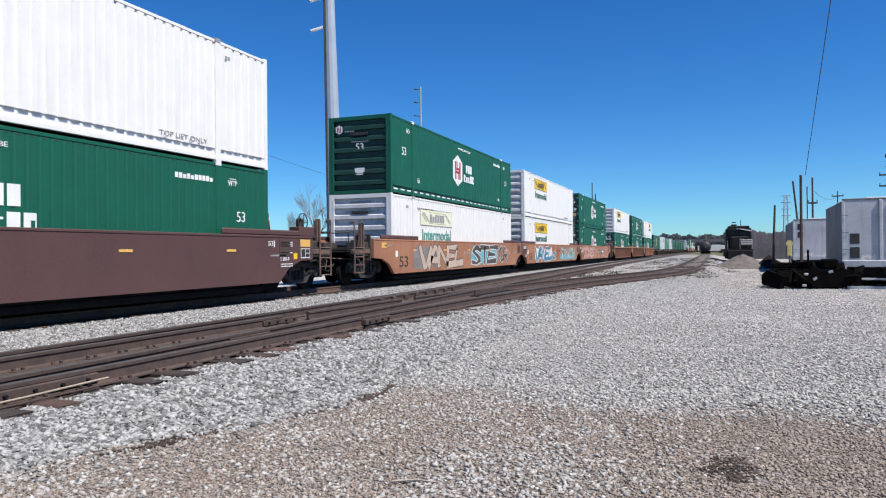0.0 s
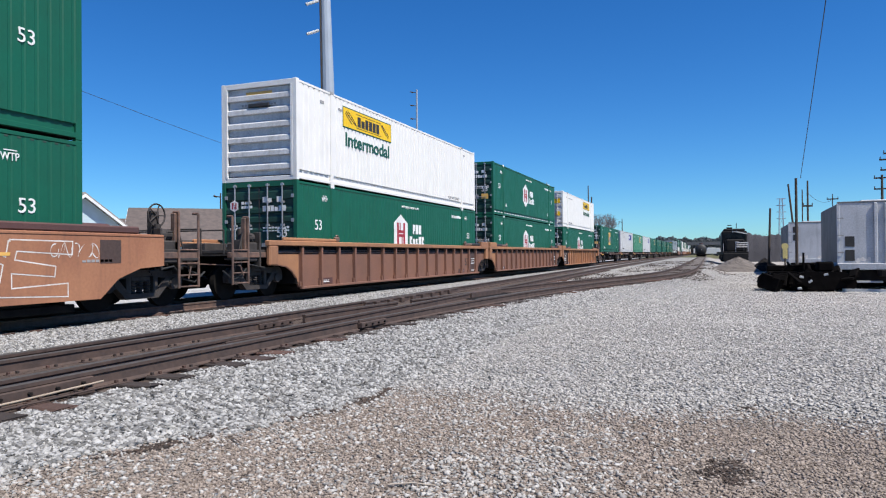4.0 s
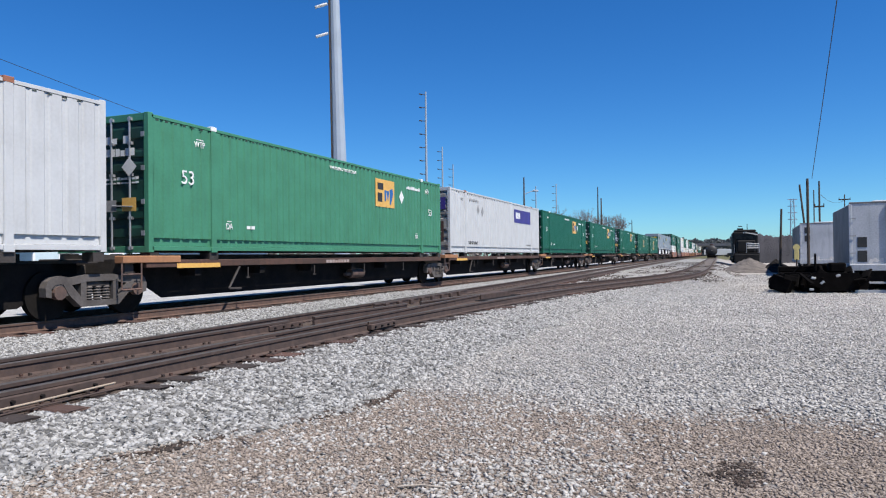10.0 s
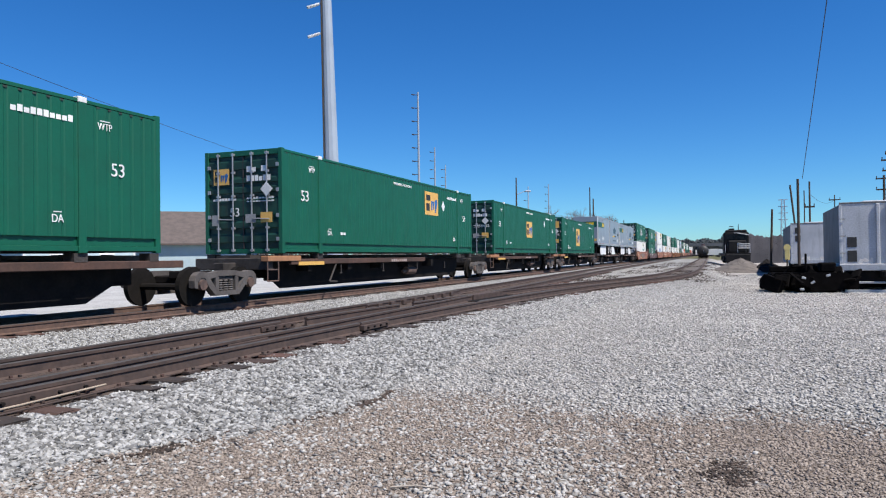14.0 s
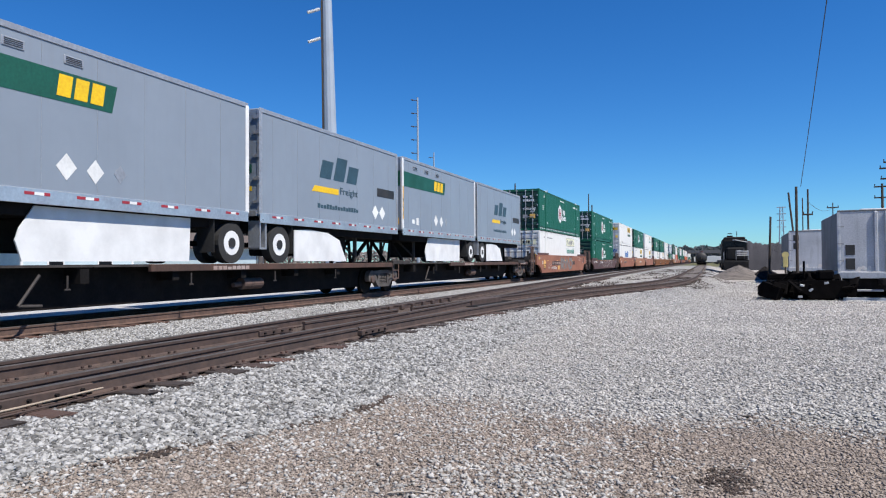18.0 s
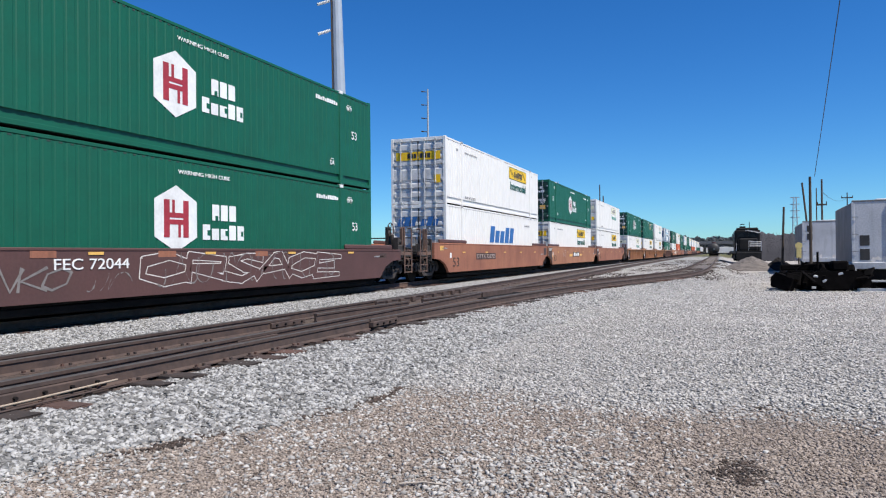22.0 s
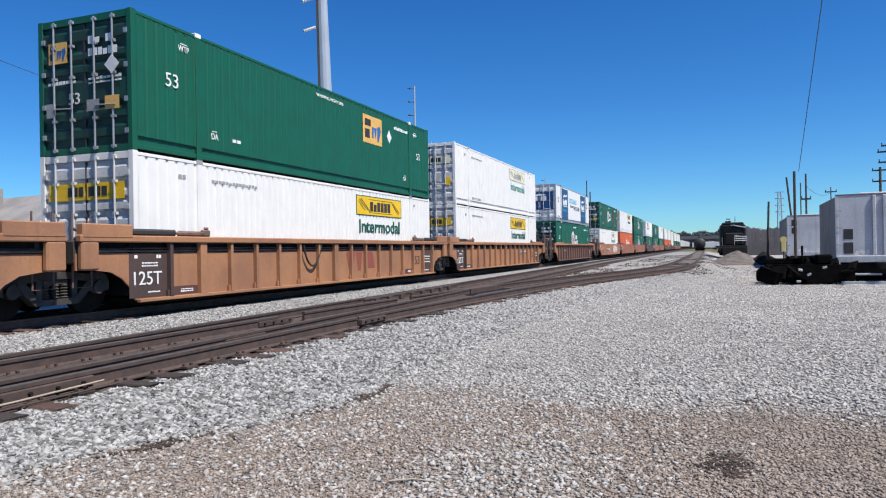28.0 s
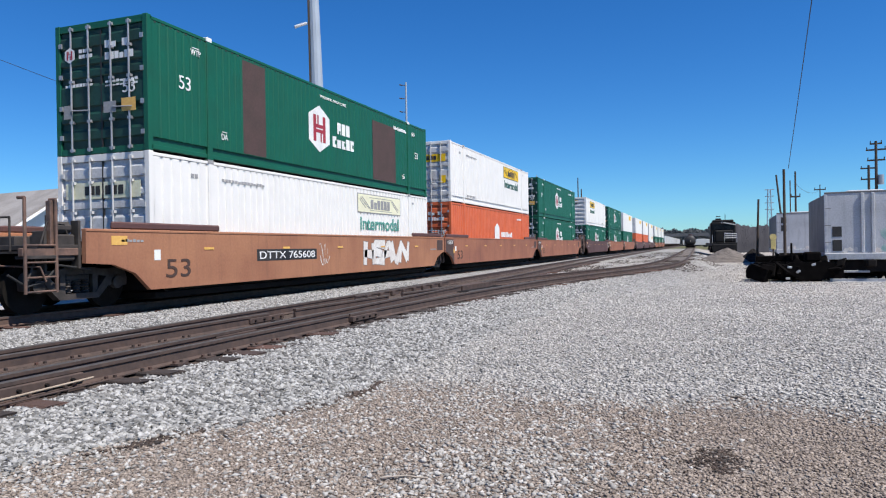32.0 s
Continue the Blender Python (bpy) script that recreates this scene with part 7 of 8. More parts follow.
hx, hy = bearing(48.3, 50)
shop = house(hx, hy, 82, 7.6, 16, 3.2, 5.7, SIDING, ROOFING, "pale blue gabled building with a weathered metal roof")
part("roof_vent", boxes((-1.8, -1.3, 6.0, 6.5, 4.9, 6.3)), ROOFING, shop)
hx, hy = bearing(44.7, 70)
house(hx, hy, -49.4, 12, 10.3, 3.2, 6.1, SIDING, SHINGLE, "low building with a brown shingle roof", False)
hx, hy = bearing(35.5, 80)
house(hx, hy, 122, 10, 18, 2.8, 5.7, SHINGLE, SHINGLE, "long low shed with a grey-brown roof", False)


def bare_tree(x, y, height, seed, spread=0.5, fine=5, keep=0.58, label="leafless tree with fine grey branches"):
    r = random.Random(seed)
    t = thing("bare_tree", label, "tree", "bare trees", m=pose(x, y, -0.6))
    trunk, twigs = bmesh.new(), bmesh.new()

    def grow(p, d, length, rad, depth):
        q = p + d * length
        rod(trunk if depth < 2 else twigs, p, q, rad, 6 if depth < 2 else 3, rad * 0.65)
        if depth >= fine:
            return
        for k in range(3 if depth < 5 else 2):
            nd = (d + Vector((r.uniform(-1, 1), r.uniform(-1, 1), r.uniform(-0.2, 0.7))) * spread * 1.25).normalized()
            grow(q if k else p.lerp(q, 0.7), nd, length * r.uniform(0.62, 0.82), rad * keep, depth + 1)
    grow(Vector((0, 0, 0)), Vector((r.uniform(-0.1, 0.1), 0, 1)).normalized(), height * 0.30, height * 0.018, 0)
    part("trunk", trunk, BARK, t)
    part("crown", twigs, TWIG, t)
    return t


tx, ty = bearing(31.6, 95)
bare_tree(tx, ty, 10.0, 5, 0.5, 6, 0.60)
tx, ty = bearing(33.4, 100)
bare_tree(tx, ty, 8.0, 6, 0.5, 6, 0.60)
first = None
r = random.Random(8)
protos = []
for k, (deg, d, hh) in enumerate(((12.2, 150, 11.5), (11.2, 155, 12.5), (10.2, 150, 12), (9.3, 160, 11), (8.2, 165, 10), (7.3, 170, 8.5))):
    tx, ty = bearing(deg, d)
    if k < 3:
        protos.append(bare_tree(tx, ty, hh, 20 + k, 0.55, 6, 0.66, "leafless tree with a dense crown of fine twigs"))
    else:
        copy_thing(protos[k % 3], pose(tx, ty, -0.6, 0, 0, 70 * k))


def thicket(name, label, material, degs, d, low, high, n, seed, leaf):
    """Far woods: many thin uneven clumps in one mesh."""
    rs = random.Random(seed)
    bm = bmesh.new()
    for i in range(n):
        a = rs.uniform(*degs)
        dd = d * rs.uniform(0.95, 1.12)
        x, y = bearing(a, dd)
        top = low + (high - low) * (0.5 + 0.5 * noise.noise(Vector((a * 1.3, seed, 0)))) * rs.uniform(0.7, 1.1)
        z = rs.uniform(0, 1) ** 0.7 * top
        s = leaf * rs.uniform(0.5, 1.4)
        q = Euler((rs.uniform(0, 3), rs.uniform(0, 3), rs.uniform(0, 3))).to_matrix()
        v = [bm.verts.new(Vector((x, y, z - 0.6)) + q @ Vector(c) * s) for c in ((1, 0, 0), (-0.6, 0.7, 0.1), (-0.5, -0.8, 0), (0.1, 0, 0.8))]
        for f in ((0, 1, 2), (0, 1, 3), (1, 2, 3), (0, 2, 3)):
            bm.faces.new([v[j] for j in f])
    me = bpy.data.meshes.new(name)
    bm.to_mesh(me)
    bm.free()
    me.materials.append(material)
    return tagged(new(name, me), label, "woods", kind="stuff")


def wooded_bank():
    """The close-grown slope behind the brush."""
    verts, faces, cols, rows = [], [], 90, 7
    for i in range(cols + 1):
        a = -2.4 - 14.0 * i / cols
        top = 4.7 + 0.9 * noise.noise(Vector((a * 0.9, 0, 4))) + 0.45 * noise.noise(Vector((a * 4, 0, 9)))
        for j in range(rows + 1):
            f = j / rows
            x, y = bearing(a, 127 + 6 * f + 0.3 * noise.noise(Vector((a * 1.2, f * 2, 1))))
            verts.append((x, y, -0.6 + top * math.sin(f * math.pi / 2) + 0.15 * noise.noise(Vector((a * 14, 2, 2))) * f))
        if i:
            for j in range(rows):
                p = (i - 1) * (rows + 1) + j
                faces.append((p, p + rows + 1, p + rows + 2, p + 1))
    me = bpy.data.meshes.new("wooded_bank")
    me.from_pydata(verts, [], faces)
    me.materials.append(BRUSH)
    for f in me.polygons:
        f.use_smooth = True
    return tagged(new("wooded_bank", me), "slope of close-grown leafless brush behind the yard", "woods", kind="stuff")


wooded_bank()
thicket("brush", "leafless grey-brown brush behind the parked cars", BRUSH, (-2.5, -15.0), 124, 3.4, 5.8, 11000, 1, 0.05)
thicket("far_woods", "leafless woods on the horizon", TWIG, (-30.0, 75.0), 620, 9, 14, 14000, 2, 1.6)
thicket("pine_woods", "dark evergreen woods on the horizon", PINE, (-1.4, 4.6), 520, 8, 15.0, 7000, 3, 1.0)

# spoil heap
def heap(x, y, r, h, material, label, seed):
    bm = bmesh.new()
    rings = 14
    prev = None
    for k in range(rings + 1):
        t = k / rings
        ring = []
        for i in range(40):
            a = i * math.pi / 20
            rr = r * t * (1 + 0.12 * noise.noise(Vector((math.cos(a) * 1.5, math.sin(a) * 1.5, seed))))
            z = h * (1 - t) ** 1.05 * (1 + 0.10 * noise.noise(Vector((rr * 2, a, seed)))) + 0.06 * noise.noise(Vector((math.cos(a) * rr * 4, math.sin(a) * rr * 4, seed)))
            ring.append(bm.verts.new((rr * math.cos(a), rr * math.sin(a), z - 0.05 * t)))
        if prev:
            for i in range(40):
                bm.faces.new((prev[i], prev[(i + 1) % 40], ring[(i + 1) % 40], ring[i]))
        prev = ring
    bmesh.ops.remove_doubles(bm, verts=bm.verts[:], dist=0.001)
    me = bpy.data.meshes.new("spoil_heap")
    bm.to_mesh(me)
    bm.free()
    me.materials.append(material)
    return tagged(new("spoil_heap", me), label, "gravel heap")


hp = heap(0, 0, 3.1, 1.28, DIRT_HEAP, "broad heap of grey-brown gravel", 3)
hp.matrix_basis = pose(2.45, 66, -0.6)
hp = heap(0, 0, 1.9, 1.15, GRIMESHADE, "near-black heap at the right of the gravel heap", 5)
hp.matrix_basis = pose(4.5, 65.2, -0.6)
hp = heap(0, 0, 2.4, 0.35, DIRT_HEAP, "low spread of grey-brown spoil", 7)
hp.matrix_basis = pose(-0.6, 64, -0.6)
hp = heap(0, 0, 1.3, 0.22, GRIMESHADE, "low spread of black soot and cinders", 9)
hp.matrix_basis = pose(-0.9, 47, -0.6)


# ---- parked rolling stock ----
def hopper_car(x, y, n, openings, posts=()):
    """A covered hopper seen from its end; its origin on the ground below the near left corner, its length along y."""
    c = thing("covered_hopper", "weathered grey covered hopper car with ribbed end on a spur", "railway car", "parked hopper cars", m=pose(x, y, -0.56, 0, 0, -2.5))
    z0, z1, w = 1.16, 3.66, 3.1
    bm = bmesh.new()
    prof = [(0, z0), (w, z0), (w, z1 - 0.10), (w - 0.25, z1), (0.12, z1), (0, z1 - 0.07)]
    lo = [bm.verts.new((u, 0, z)) for u, z in prof]
    hi = [bm.verts.new((u, n, z)) for u, z in prof]
    bm.faces.new(lo)
    bm.faces.new(hi)
    for i in range(6):
        bm.faces.new((lo[i], lo[(i + 1) % 6], hi[(i + 1) % 6], hi[i]))
    part("body", bm, HOPPER, c)
    part("end_cap", boxes((-0.015, w + 0.015, -0.015, 0.06, z1 - 0.05, z1 + 0.02), bevel=0.012), ENDSHEET, c, "dark grimy top rail")
    part("corner_post", boxes((-0.03, 0.08, -0.012, 0.08, z0, z1 - 0.06), bevel=0.01), HOPPER, c)
    for u in posts:
        part("end_post", boxes((u, u + 0.13, -0.075, 0.0, z0, z1 - 0.06), bevel=0.02), HOPPER, c, "upright end post")
    # sheet darkens the side turned from the sun
    part("side_sheet", boxes((-0.022, -0.004, 0.09, n - 0.02, z0 + 0.02, z1 - 0.09)), GREYSIDE, c, "stained side sheet with its shade painted in")
    part("roof_hatch", boxes((0.9, 2.2, 0.6, n - 0.6, z1, z1 + 0.10), bevel=0.03), HOPPER, c)
    part("end_sill", boxes((-0.04, w + 0.04, -0.10, 0.10, 0.88, z0 - 0.01), bevel=0.02), HOPPER, c)
    part("side_sill", boxes((-0.05, 0.09, 0.10, n, 0.92, z0), bevel=0.02), HOPPER, c)
    part("leg", boxes((0.0, 0.11, -0.16, -0.04, 0.0, 0.88), bevel=0.012), HOPPER, c)
    for z, h in openings:
        part("opening", boxes((0.26, 0.60, -0.012, 0.0, z, z + h), bevel=0.004), BLACK, c, "dark square opening")
    for z in (1.6, 2.3, 3.0):
        part("grab_iron", rods(((0.0, -0.045, z), (0.20, -0.045, z), 0.012), ((0.0, -0.045, z), (0.0, -0.005, z), 0.012), ((0.20, -0.045, z), (0.20, 0.0, z), 0.012), n=6), ENDSHEET, c)
    r = random.Random(5)
    for u, z, a, b in ((0.72, 1.24, 0.10, 0.12), (0.90, 1.30, 0.14, 0.10), (1.10, 1.24, 0.09, 0.16), (1.88, 1.26, 0.2, 0.14), (2.15, 1.32, 0.26, 0.2), (2.2, 1.95, 0.34, 0.28), (2.62, 1.8, 0.3, 0.4)):
        o = [(u + a * math.cos(k * 0.9) * r.uniform(0.6, 1.1), z + b * math.sin(k * 0.9) * r.uniform(0.6, 1.1)) for k in range(7)]
        panel("graffiti", c, SPRAY["white"] if u < 2 else SPRAY["mint"], "end", 0.0, [o], "faded sprayed graffiti", 0.005)
    part("underframe", boxes((0.35, w - 0.35, 0.12, n - 0.2, 0.38, 0.92), bevel=0.03), GRIMESHADE, c)
    part("discharge_gate", boxes((0.5, w - 0.5, 2.2, n - 2.2, 0.10, 0.6), bevel=0.08), GRIMESHADE, c)
    part("coupler", boxes((w / 2 - 0.16, w / 2 + 0.16, -0.75, 0.15, 0.62, 0.90), bevel=0.04), GRIMESHADE, c)
    part("step_board", boxes((0.62, 1.55, -0.22, -0.06, 0.36, 0.44), bevel=0.01), HOPPER, c)
    for cy in (1.5, n - 1.5):
        t = part("truck", boxes((w / 2 - 1.0, w / 2 + 1.0, cy - 0.22, cy + 0.22, 0.46, 0.66), bevel=0.03), GRIMESHADE, c)
        for sgn in (1, -1):
            bm = bmesh.new()
            slab(bm, [(cy - 1.08, 0.40), (cy - 0.72, 0.40), (cy - 0.42, 0.20), (cy + 0.42, 0.20), (cy + 0.72, 0.40), (cy + 1.08, 0.40), (cy + 1.1, 0.62), (cy + 0.75, 0.74), (cy - 0.75, 0.74), (cy - 1.1, 0.62)],
                 side_at(w / 2 + sgn * 1.02 - 0.07), 0.14)
            part("side_frame", bm, STEEL, t)
            for dy in (-0.9, 0.9):
                part("wheel", rods(((w / 2 + sgn * 0.70, cy + dy, 0.455), (w / 2 + sgn * 0.83, cy + dy, 0.455), 0.455), n=26), WHEEL, t)
    return c


hopper_car(5.0, 32.6, 6.4, ((1.83, 0.42), (1.24, 0.46)), (1.28, 1.65))
hopper_car(5.25, 53.7, 10.5, ((2.95, 0.42), (2.40, 0.42)))
beam = thing("steel_beam", "long pale steel beam lying on the gravel", "beam", m=pose(5.05, 32.0, -0.57, 0, 0, -1))
part("flange", boxes((0, 4.2, -0.10, 0.10, 0.0, 0.03), bevel=0.006), GALV, beam)
part("web", boxes((0, 4.2, -0.02, 0.02, 0.03, 0.14), bevel=0.006), GALV, beam)


GREASE = mat("greasy_black_scrap", (0.0035, 0.0032, 0.0032), (0.007, 0.006, 0.006), 0.95, scale=3, bump=0.25, spec=0.04)


def scrap_trucks(x, y):
    """Spare railway trucks pushed together on the gravel, black with grease."""
    c = thing("spare_trucks", "pile of greasy black railway trucks and frames", "scrap pile", m=pose(x, y, -0.56, 0, 0, 3))
    part("frame", boxes((-2.75, -2.1, 0.1, 0.5, 0.10, 0.42), bevel=0.05), GREASE, c)
    for cx, cy, turn in ((-1.45, 0.55, 4), (-0.45, 0.0, -7), (-0.7, 1.7, 10)):
        t = part("truck", boxes((cx - 0.9, cx + 0.9, cy - 0.28, cy + 0.28, 0.45, 0.80), bevel=0.05), GREASE, c)
        for off in (-0.75, 0.75):
            bm = bmesh.new()
            slab(bm, [(cx - 1.05, 0.30), (cx - 0.72, 0.28), (cx - 0.42, 0.10), (cx + 0.42, 0.10), (cx + 0.72, 0.28), (cx + 1.05, 0.30), (cx + 1.1, 0.60), (cx + 0.75, 0.82), (cx - 0.75, 0.82), (cx - 1.1, 0.60)],
                 lambda u, v, q, yy=cy + off: (u, yy - q, v), 0.16)
            part("side_frame", bm, GREASE, t)
            for dx in (-0.88, 0.88):
                part("bearing_cap", rods(((cx + dx, cy + off - 0.30, 0.46), (cx + dx, cy + off - 0.14, 0.46), 0.13), n=12), GREASE, t)
        for dx in (-0.88, 0.88):
            part("wheelset", rods(((cx + dx, cy - 0.62, 0.36), (cx + dx, cy - 0.5, 0.36), 0.36), ((cx + dx, cy + 0.5, 0.36), (cx + dx, cy + 0.62, 0.36), 0.36), ((cx + dx, cy - 0.62, 0.36), (cx + dx, cy + 0.62, 0.36), 0.08), n=22), GREASE, t)
    part("cross_beam", boxes((-2.3, 0.2, 0.9, 1.25, 0.80, 1.06), bevel=0.04), GREASE, c)
    part("cross_beam", boxes((-1.2, 0.0, -0.55, -0.3, 0.0, 0.14), bevel=0.02), GREASE, c)
    part("bolster", boxes((-0.55, 0.05, -0.3, 0.3, 0.82, 1.22), bevel=0.06), GREASE, c)
    for p, q in (((-2.2, 0.2, 0.4), (-1.5, 0.1, 1.15)), ((-1.9, 0.3, 1.0), (-0.6, 0.2, 1.12)), ((-1.1, -0.4, 0.9), (-1.1, -0.4, 1.6)), ((-2.6, 0.3, 0.42), (-2.2, 0.4, 0.72))):
        part("rod", rods((p, q, 0.045), n=7), GREASE, c)
    dice = random.Random(14)
    for k in range(26):
        u = dice.uniform(-2.5, 0.75)
        size = [dice.choice((0.05, 0.09, 0.22, 0.42)) * dice.uniform(0.8, 1.2) for _ in range(3)]
        piece = part("scrap_piece", boxes((-size[0], size[0], -size[1], size[1], -size[2] * 0.6, size[2] * 0.6), bevel=0.02), GREASE, c)
        piece.matrix_basis = pose(u, dice.uniform(-0.95, 0.5), 0.16 + 0.42 * dice.random() * (1.2 - 0.25 * abs(u + 0.7)) + (0.30 if u > -1.6 else 0.0), dice.uniform(-25, 25), dice.uniform(-40, 40), dice.uniform(0, 90))
    for u, z, a in ((-1.30, 0.62, 10), (-0.98, 0.44, -35), (-0.42, 0.72, -15), (-1.36, 0.16, 0)):
        plate = part("worn_plate", boxes((-0.08, 0.08, -0.02, 0.02, -0.045, 0.045), bevel=0.012), GALV, c, "small pale plate")
        plate.matrix_basis = pose(u, -1.16 if z > 0.2 else -1.1, z, 0, a, 0)
    return c


scrap_trucks(4.75, 32.6)
plank = thing("leaning_beam", "dark timber leaning up from the gravel", "beam", m=pose(*bearing(-4.3, 47), -0.6))
part("timber", rods(((-0.8, 0, 0.02), (0.75, 0, 0.75), 0.07), n=6), POLE_WOOD, plank)


def locomotive(x, y):
    c = thing("locomotive", "parked black diesel locomotive with pale striped nose, seen from its front", "locomotive", m=pose(x, y, -0.3, 0, 0, 1.5))
    part("frame", boxes((-1.5, 1.5, 0.0, 21.0, 1.05, 1.45), bevel=0.03), LOCO, c)
    part("pilot", boxes((-1.45, 1.45, -0.35, 0.1, 0.25, 1.25), bevel=0.06), LOCO, c, "black pilot with snow plough")
    part("nose", boxes((-1.1, 1.1, 0.7, 2.6, 1.45, 3.05), bevel=0.15), LOCO, c)
    part("cab", boxes((-1.52, 1.52, 2.3, 4.6, 1.45, 4.15), bevel=0.12), LOCO, c)
    part("cab_roof", boxes((-1.3, 1.3, 2.35, 4.6, 4.10, 4.45), bevel=0.12), LOCO, c)
    part("hood", boxes((-0.95, 0.95, 4.5, 20.0, 1.45, 4.35), bevel=0.06), LOCO, c)
    part("windscreen", boxes((-1.3, -0.1, 2.27, 2.31, 3.2, 3.85), (0.1, 1.3, 2.27, 2.31, 3.2, 3.85)), GLASS, c)
    brow = bmesh.new()
    slab(brow, [(0.0, 4.02), (1.5, 3.70), (1.5, 3.82), (0.0, 4.14)], lambda u, v, q: (u, 2.24 - q, v), 0.04)
    part("brow", brow, SPRAY["white"], c, "slanted white brow")
    part("nose_stripe", boxes((0.1, 1.45, 0.05, 0.09, 2.0, 2.12), (0.1, 1.45, 0.05, 0.09, 2.25, 2.37), (0.1, 1.45, 0.05, 0.09, 2.5, 2.62)), SPRAY["white"], c, "pale stripes")
    part("hand_rail", rods(((-1.45, 0.05, 1.3), (-1.45, 0.05, 2.5), 0.03), ((1.45, 0.05, 1.3), (1.45, 0.05, 2.5), 0.03), ((0.0, 0.05, 2.7), (1.45, 0.05, 2.5), 0.03), ((0.0, 0.05, 1.3), (0.0, 0.05, 2.7), 0.03), n=6), GALV, c)
    part("step", boxes((-1.5, -0.9, -0.1, 0.4, 0.4, 0.5), (-1.5, -0.9, -0.1, 0.4, 0.8, 0.9), (0.9, 1.5, -0.1, 0.4, 0.4, 0.5), (0.9, 1.5, -0.1, 0.4, 0.8, 0.9)), LOCO, c)
    part("headlight", rods(((-0.18, 2.2, 4.05), (-0.18, 2.3, 4.05), 0.1), ((0.18, 2.2, 4.05), (0.18, 2.3, 4.05), 0.1)), GALV, c)
    part("antenna", rods(((0.3, 3.2, 4.4), (0.3, 3.2, 5.2), 0.04), ((-0.8, 3.0, 4.9), (-0.3, 3.0, 4.9), 0.06)), LOCO, c)
    part("horn", boxes((-0.9, -0.2, 3.0, 3.4, 4.45, 4.65)), LOCO, c)
    for ty in (3.0, 17.5):
        part("truck", boxes((-1.2, 1.2, ty - 2.0, ty + 2.0, 0.35, 1.0), bevel=0.05), GRIMESHADE, c)
        part("wheels", rods(*[((-1.0, ty + d, 0.53), (1.0, ty + d, 0.53), 0.53) for d in (-1.7, 0, 1.7)], n=20), WHEEL, c)
    part("fuel_tank", boxes((-1.3, 1.3, 7.5, 13.0, 0.35, 1.05), bevel=0.15), LOCO, c)
    return c


locomotive(3.3, 96)


def tank_car(x, y):
    c = thing("tank_car", "distant black tank car seen end-on", "railway car", m=pose(x, y, -0.1))
    bm = bmesh.new()
    prev = None
    for yy, rr in ((-0.45, 0.2), (-0.35, 0.8), (-0.15, 1.2), (0.1, 1.38), (0.4, 1.45), (13.6, 1.45), (14.3, 0.9), (14.5, 0.1)):
        ring = [bm.verts.new((rr * math.cos(k * math.pi / 12), yy, 1.95 + rr * math.sin(k * math.pi / 12))) for k in range(24)]
        if prev:
            for k in range(24):
                bm.faces.new((prev[k], prev[(k + 1) % 24], ring[(k + 1) % 24], ring[k]))
        prev = ring
    part("tank", bm, BLACK, c, smooth=True)
    part("dome", rods(((0, 7, 3.3), (0, 7, 3.75), 0.5), n=12), MAROON, c)
    part("underframe", boxes((-1.3, 1.3, -0.8, 14.8, 0.6, 0.85)), GRIMESHADE, c)
    for q in (1.5, 12.5):
        part("truck", boxes((-1.15, 1.15, q - 1.2, q + 1.2, 0.1, 0.65)), GRIMESHADE, c)
    return c


tank_car(-1.72, 196)
for k, (deg, d, w) in enumerate(((-0.25, 400, 4), (0.75, 480, 5))):
    x, y = bearing(deg, d)
    v = thing("parked_trailer", "far white box trailer", "trailer", "far trailers", m=pose(x, y, -0.6))
    part("box", boxes((-w / 2, w / 2, 0, 2.5, 1.1, 4.2), bevel=0.05), WHITE, v)
    part("wheels", rods(((-w / 3, 0, 0.5), (-w / 3, 2.5, 0.5), 0.5), ((w / 3, 0, 0.5), (w / 3, 2.5, 0.5), 0.5)), RUBBER, v)

bridge = thing("overpass", "distant dark road overpass across the tracks", "bridge", m=pose(0, 405, -0.6))
part("deck", boxes((-24, 16, 0, 9, 5.7, 6.7), bevel=0.05), ENDSHEET, bridge)
part("parapet", boxes((-24, 16, 0, 0.3, 6.7, 7.4), bevel=0.03), ENDSHEET, bridge)
for k in range(6):
    part("pier", boxes((-20.6 + 7 * k, -19.8 + 7 * k, 1.0, 8.0, 0, 5.7), bevel=0.05), ENDSHEET, bridge)
for x, y, w in ((1.5, 330, 7), (5.5, 345, 6), (9.5, 338, 5)):
    v = thing("far_truck_box", "far white box trailer beyond the yard", "trailer", "far trailers", m=pose(x, y, -0.6))
    part("box", boxes((-w / 2, w / 2, 0, 2.5, 1.1, 3.6), bevel=0.05), WHITE, v)
    for u in (-w / 3, w / 3):
        part("wheel", rods(((u, 0, 0.5), (u, 2.5, 0.5), 0.5), n=14), RUBBER, v)

sign = thing("yellow_marker", "yellow round-topped marker board on a post", "sign", m=pose(*bearing(-5.32, 46), -0.6))
part("post", rods(((0, 0, 0), (0, 0, 1.3), 0.05)), POLE_WOOD, sign)
part("board", boxes((-0.13, 0.13, -0.03, 0.03, 1.25, 1.85), bevel=0.02), DULLYELLOW, sign)
part("disc", rods(((0, -0.04, 2.0), (0, 0.02, 2.0), 0.19), n=20), DULLYELLOW, sign)

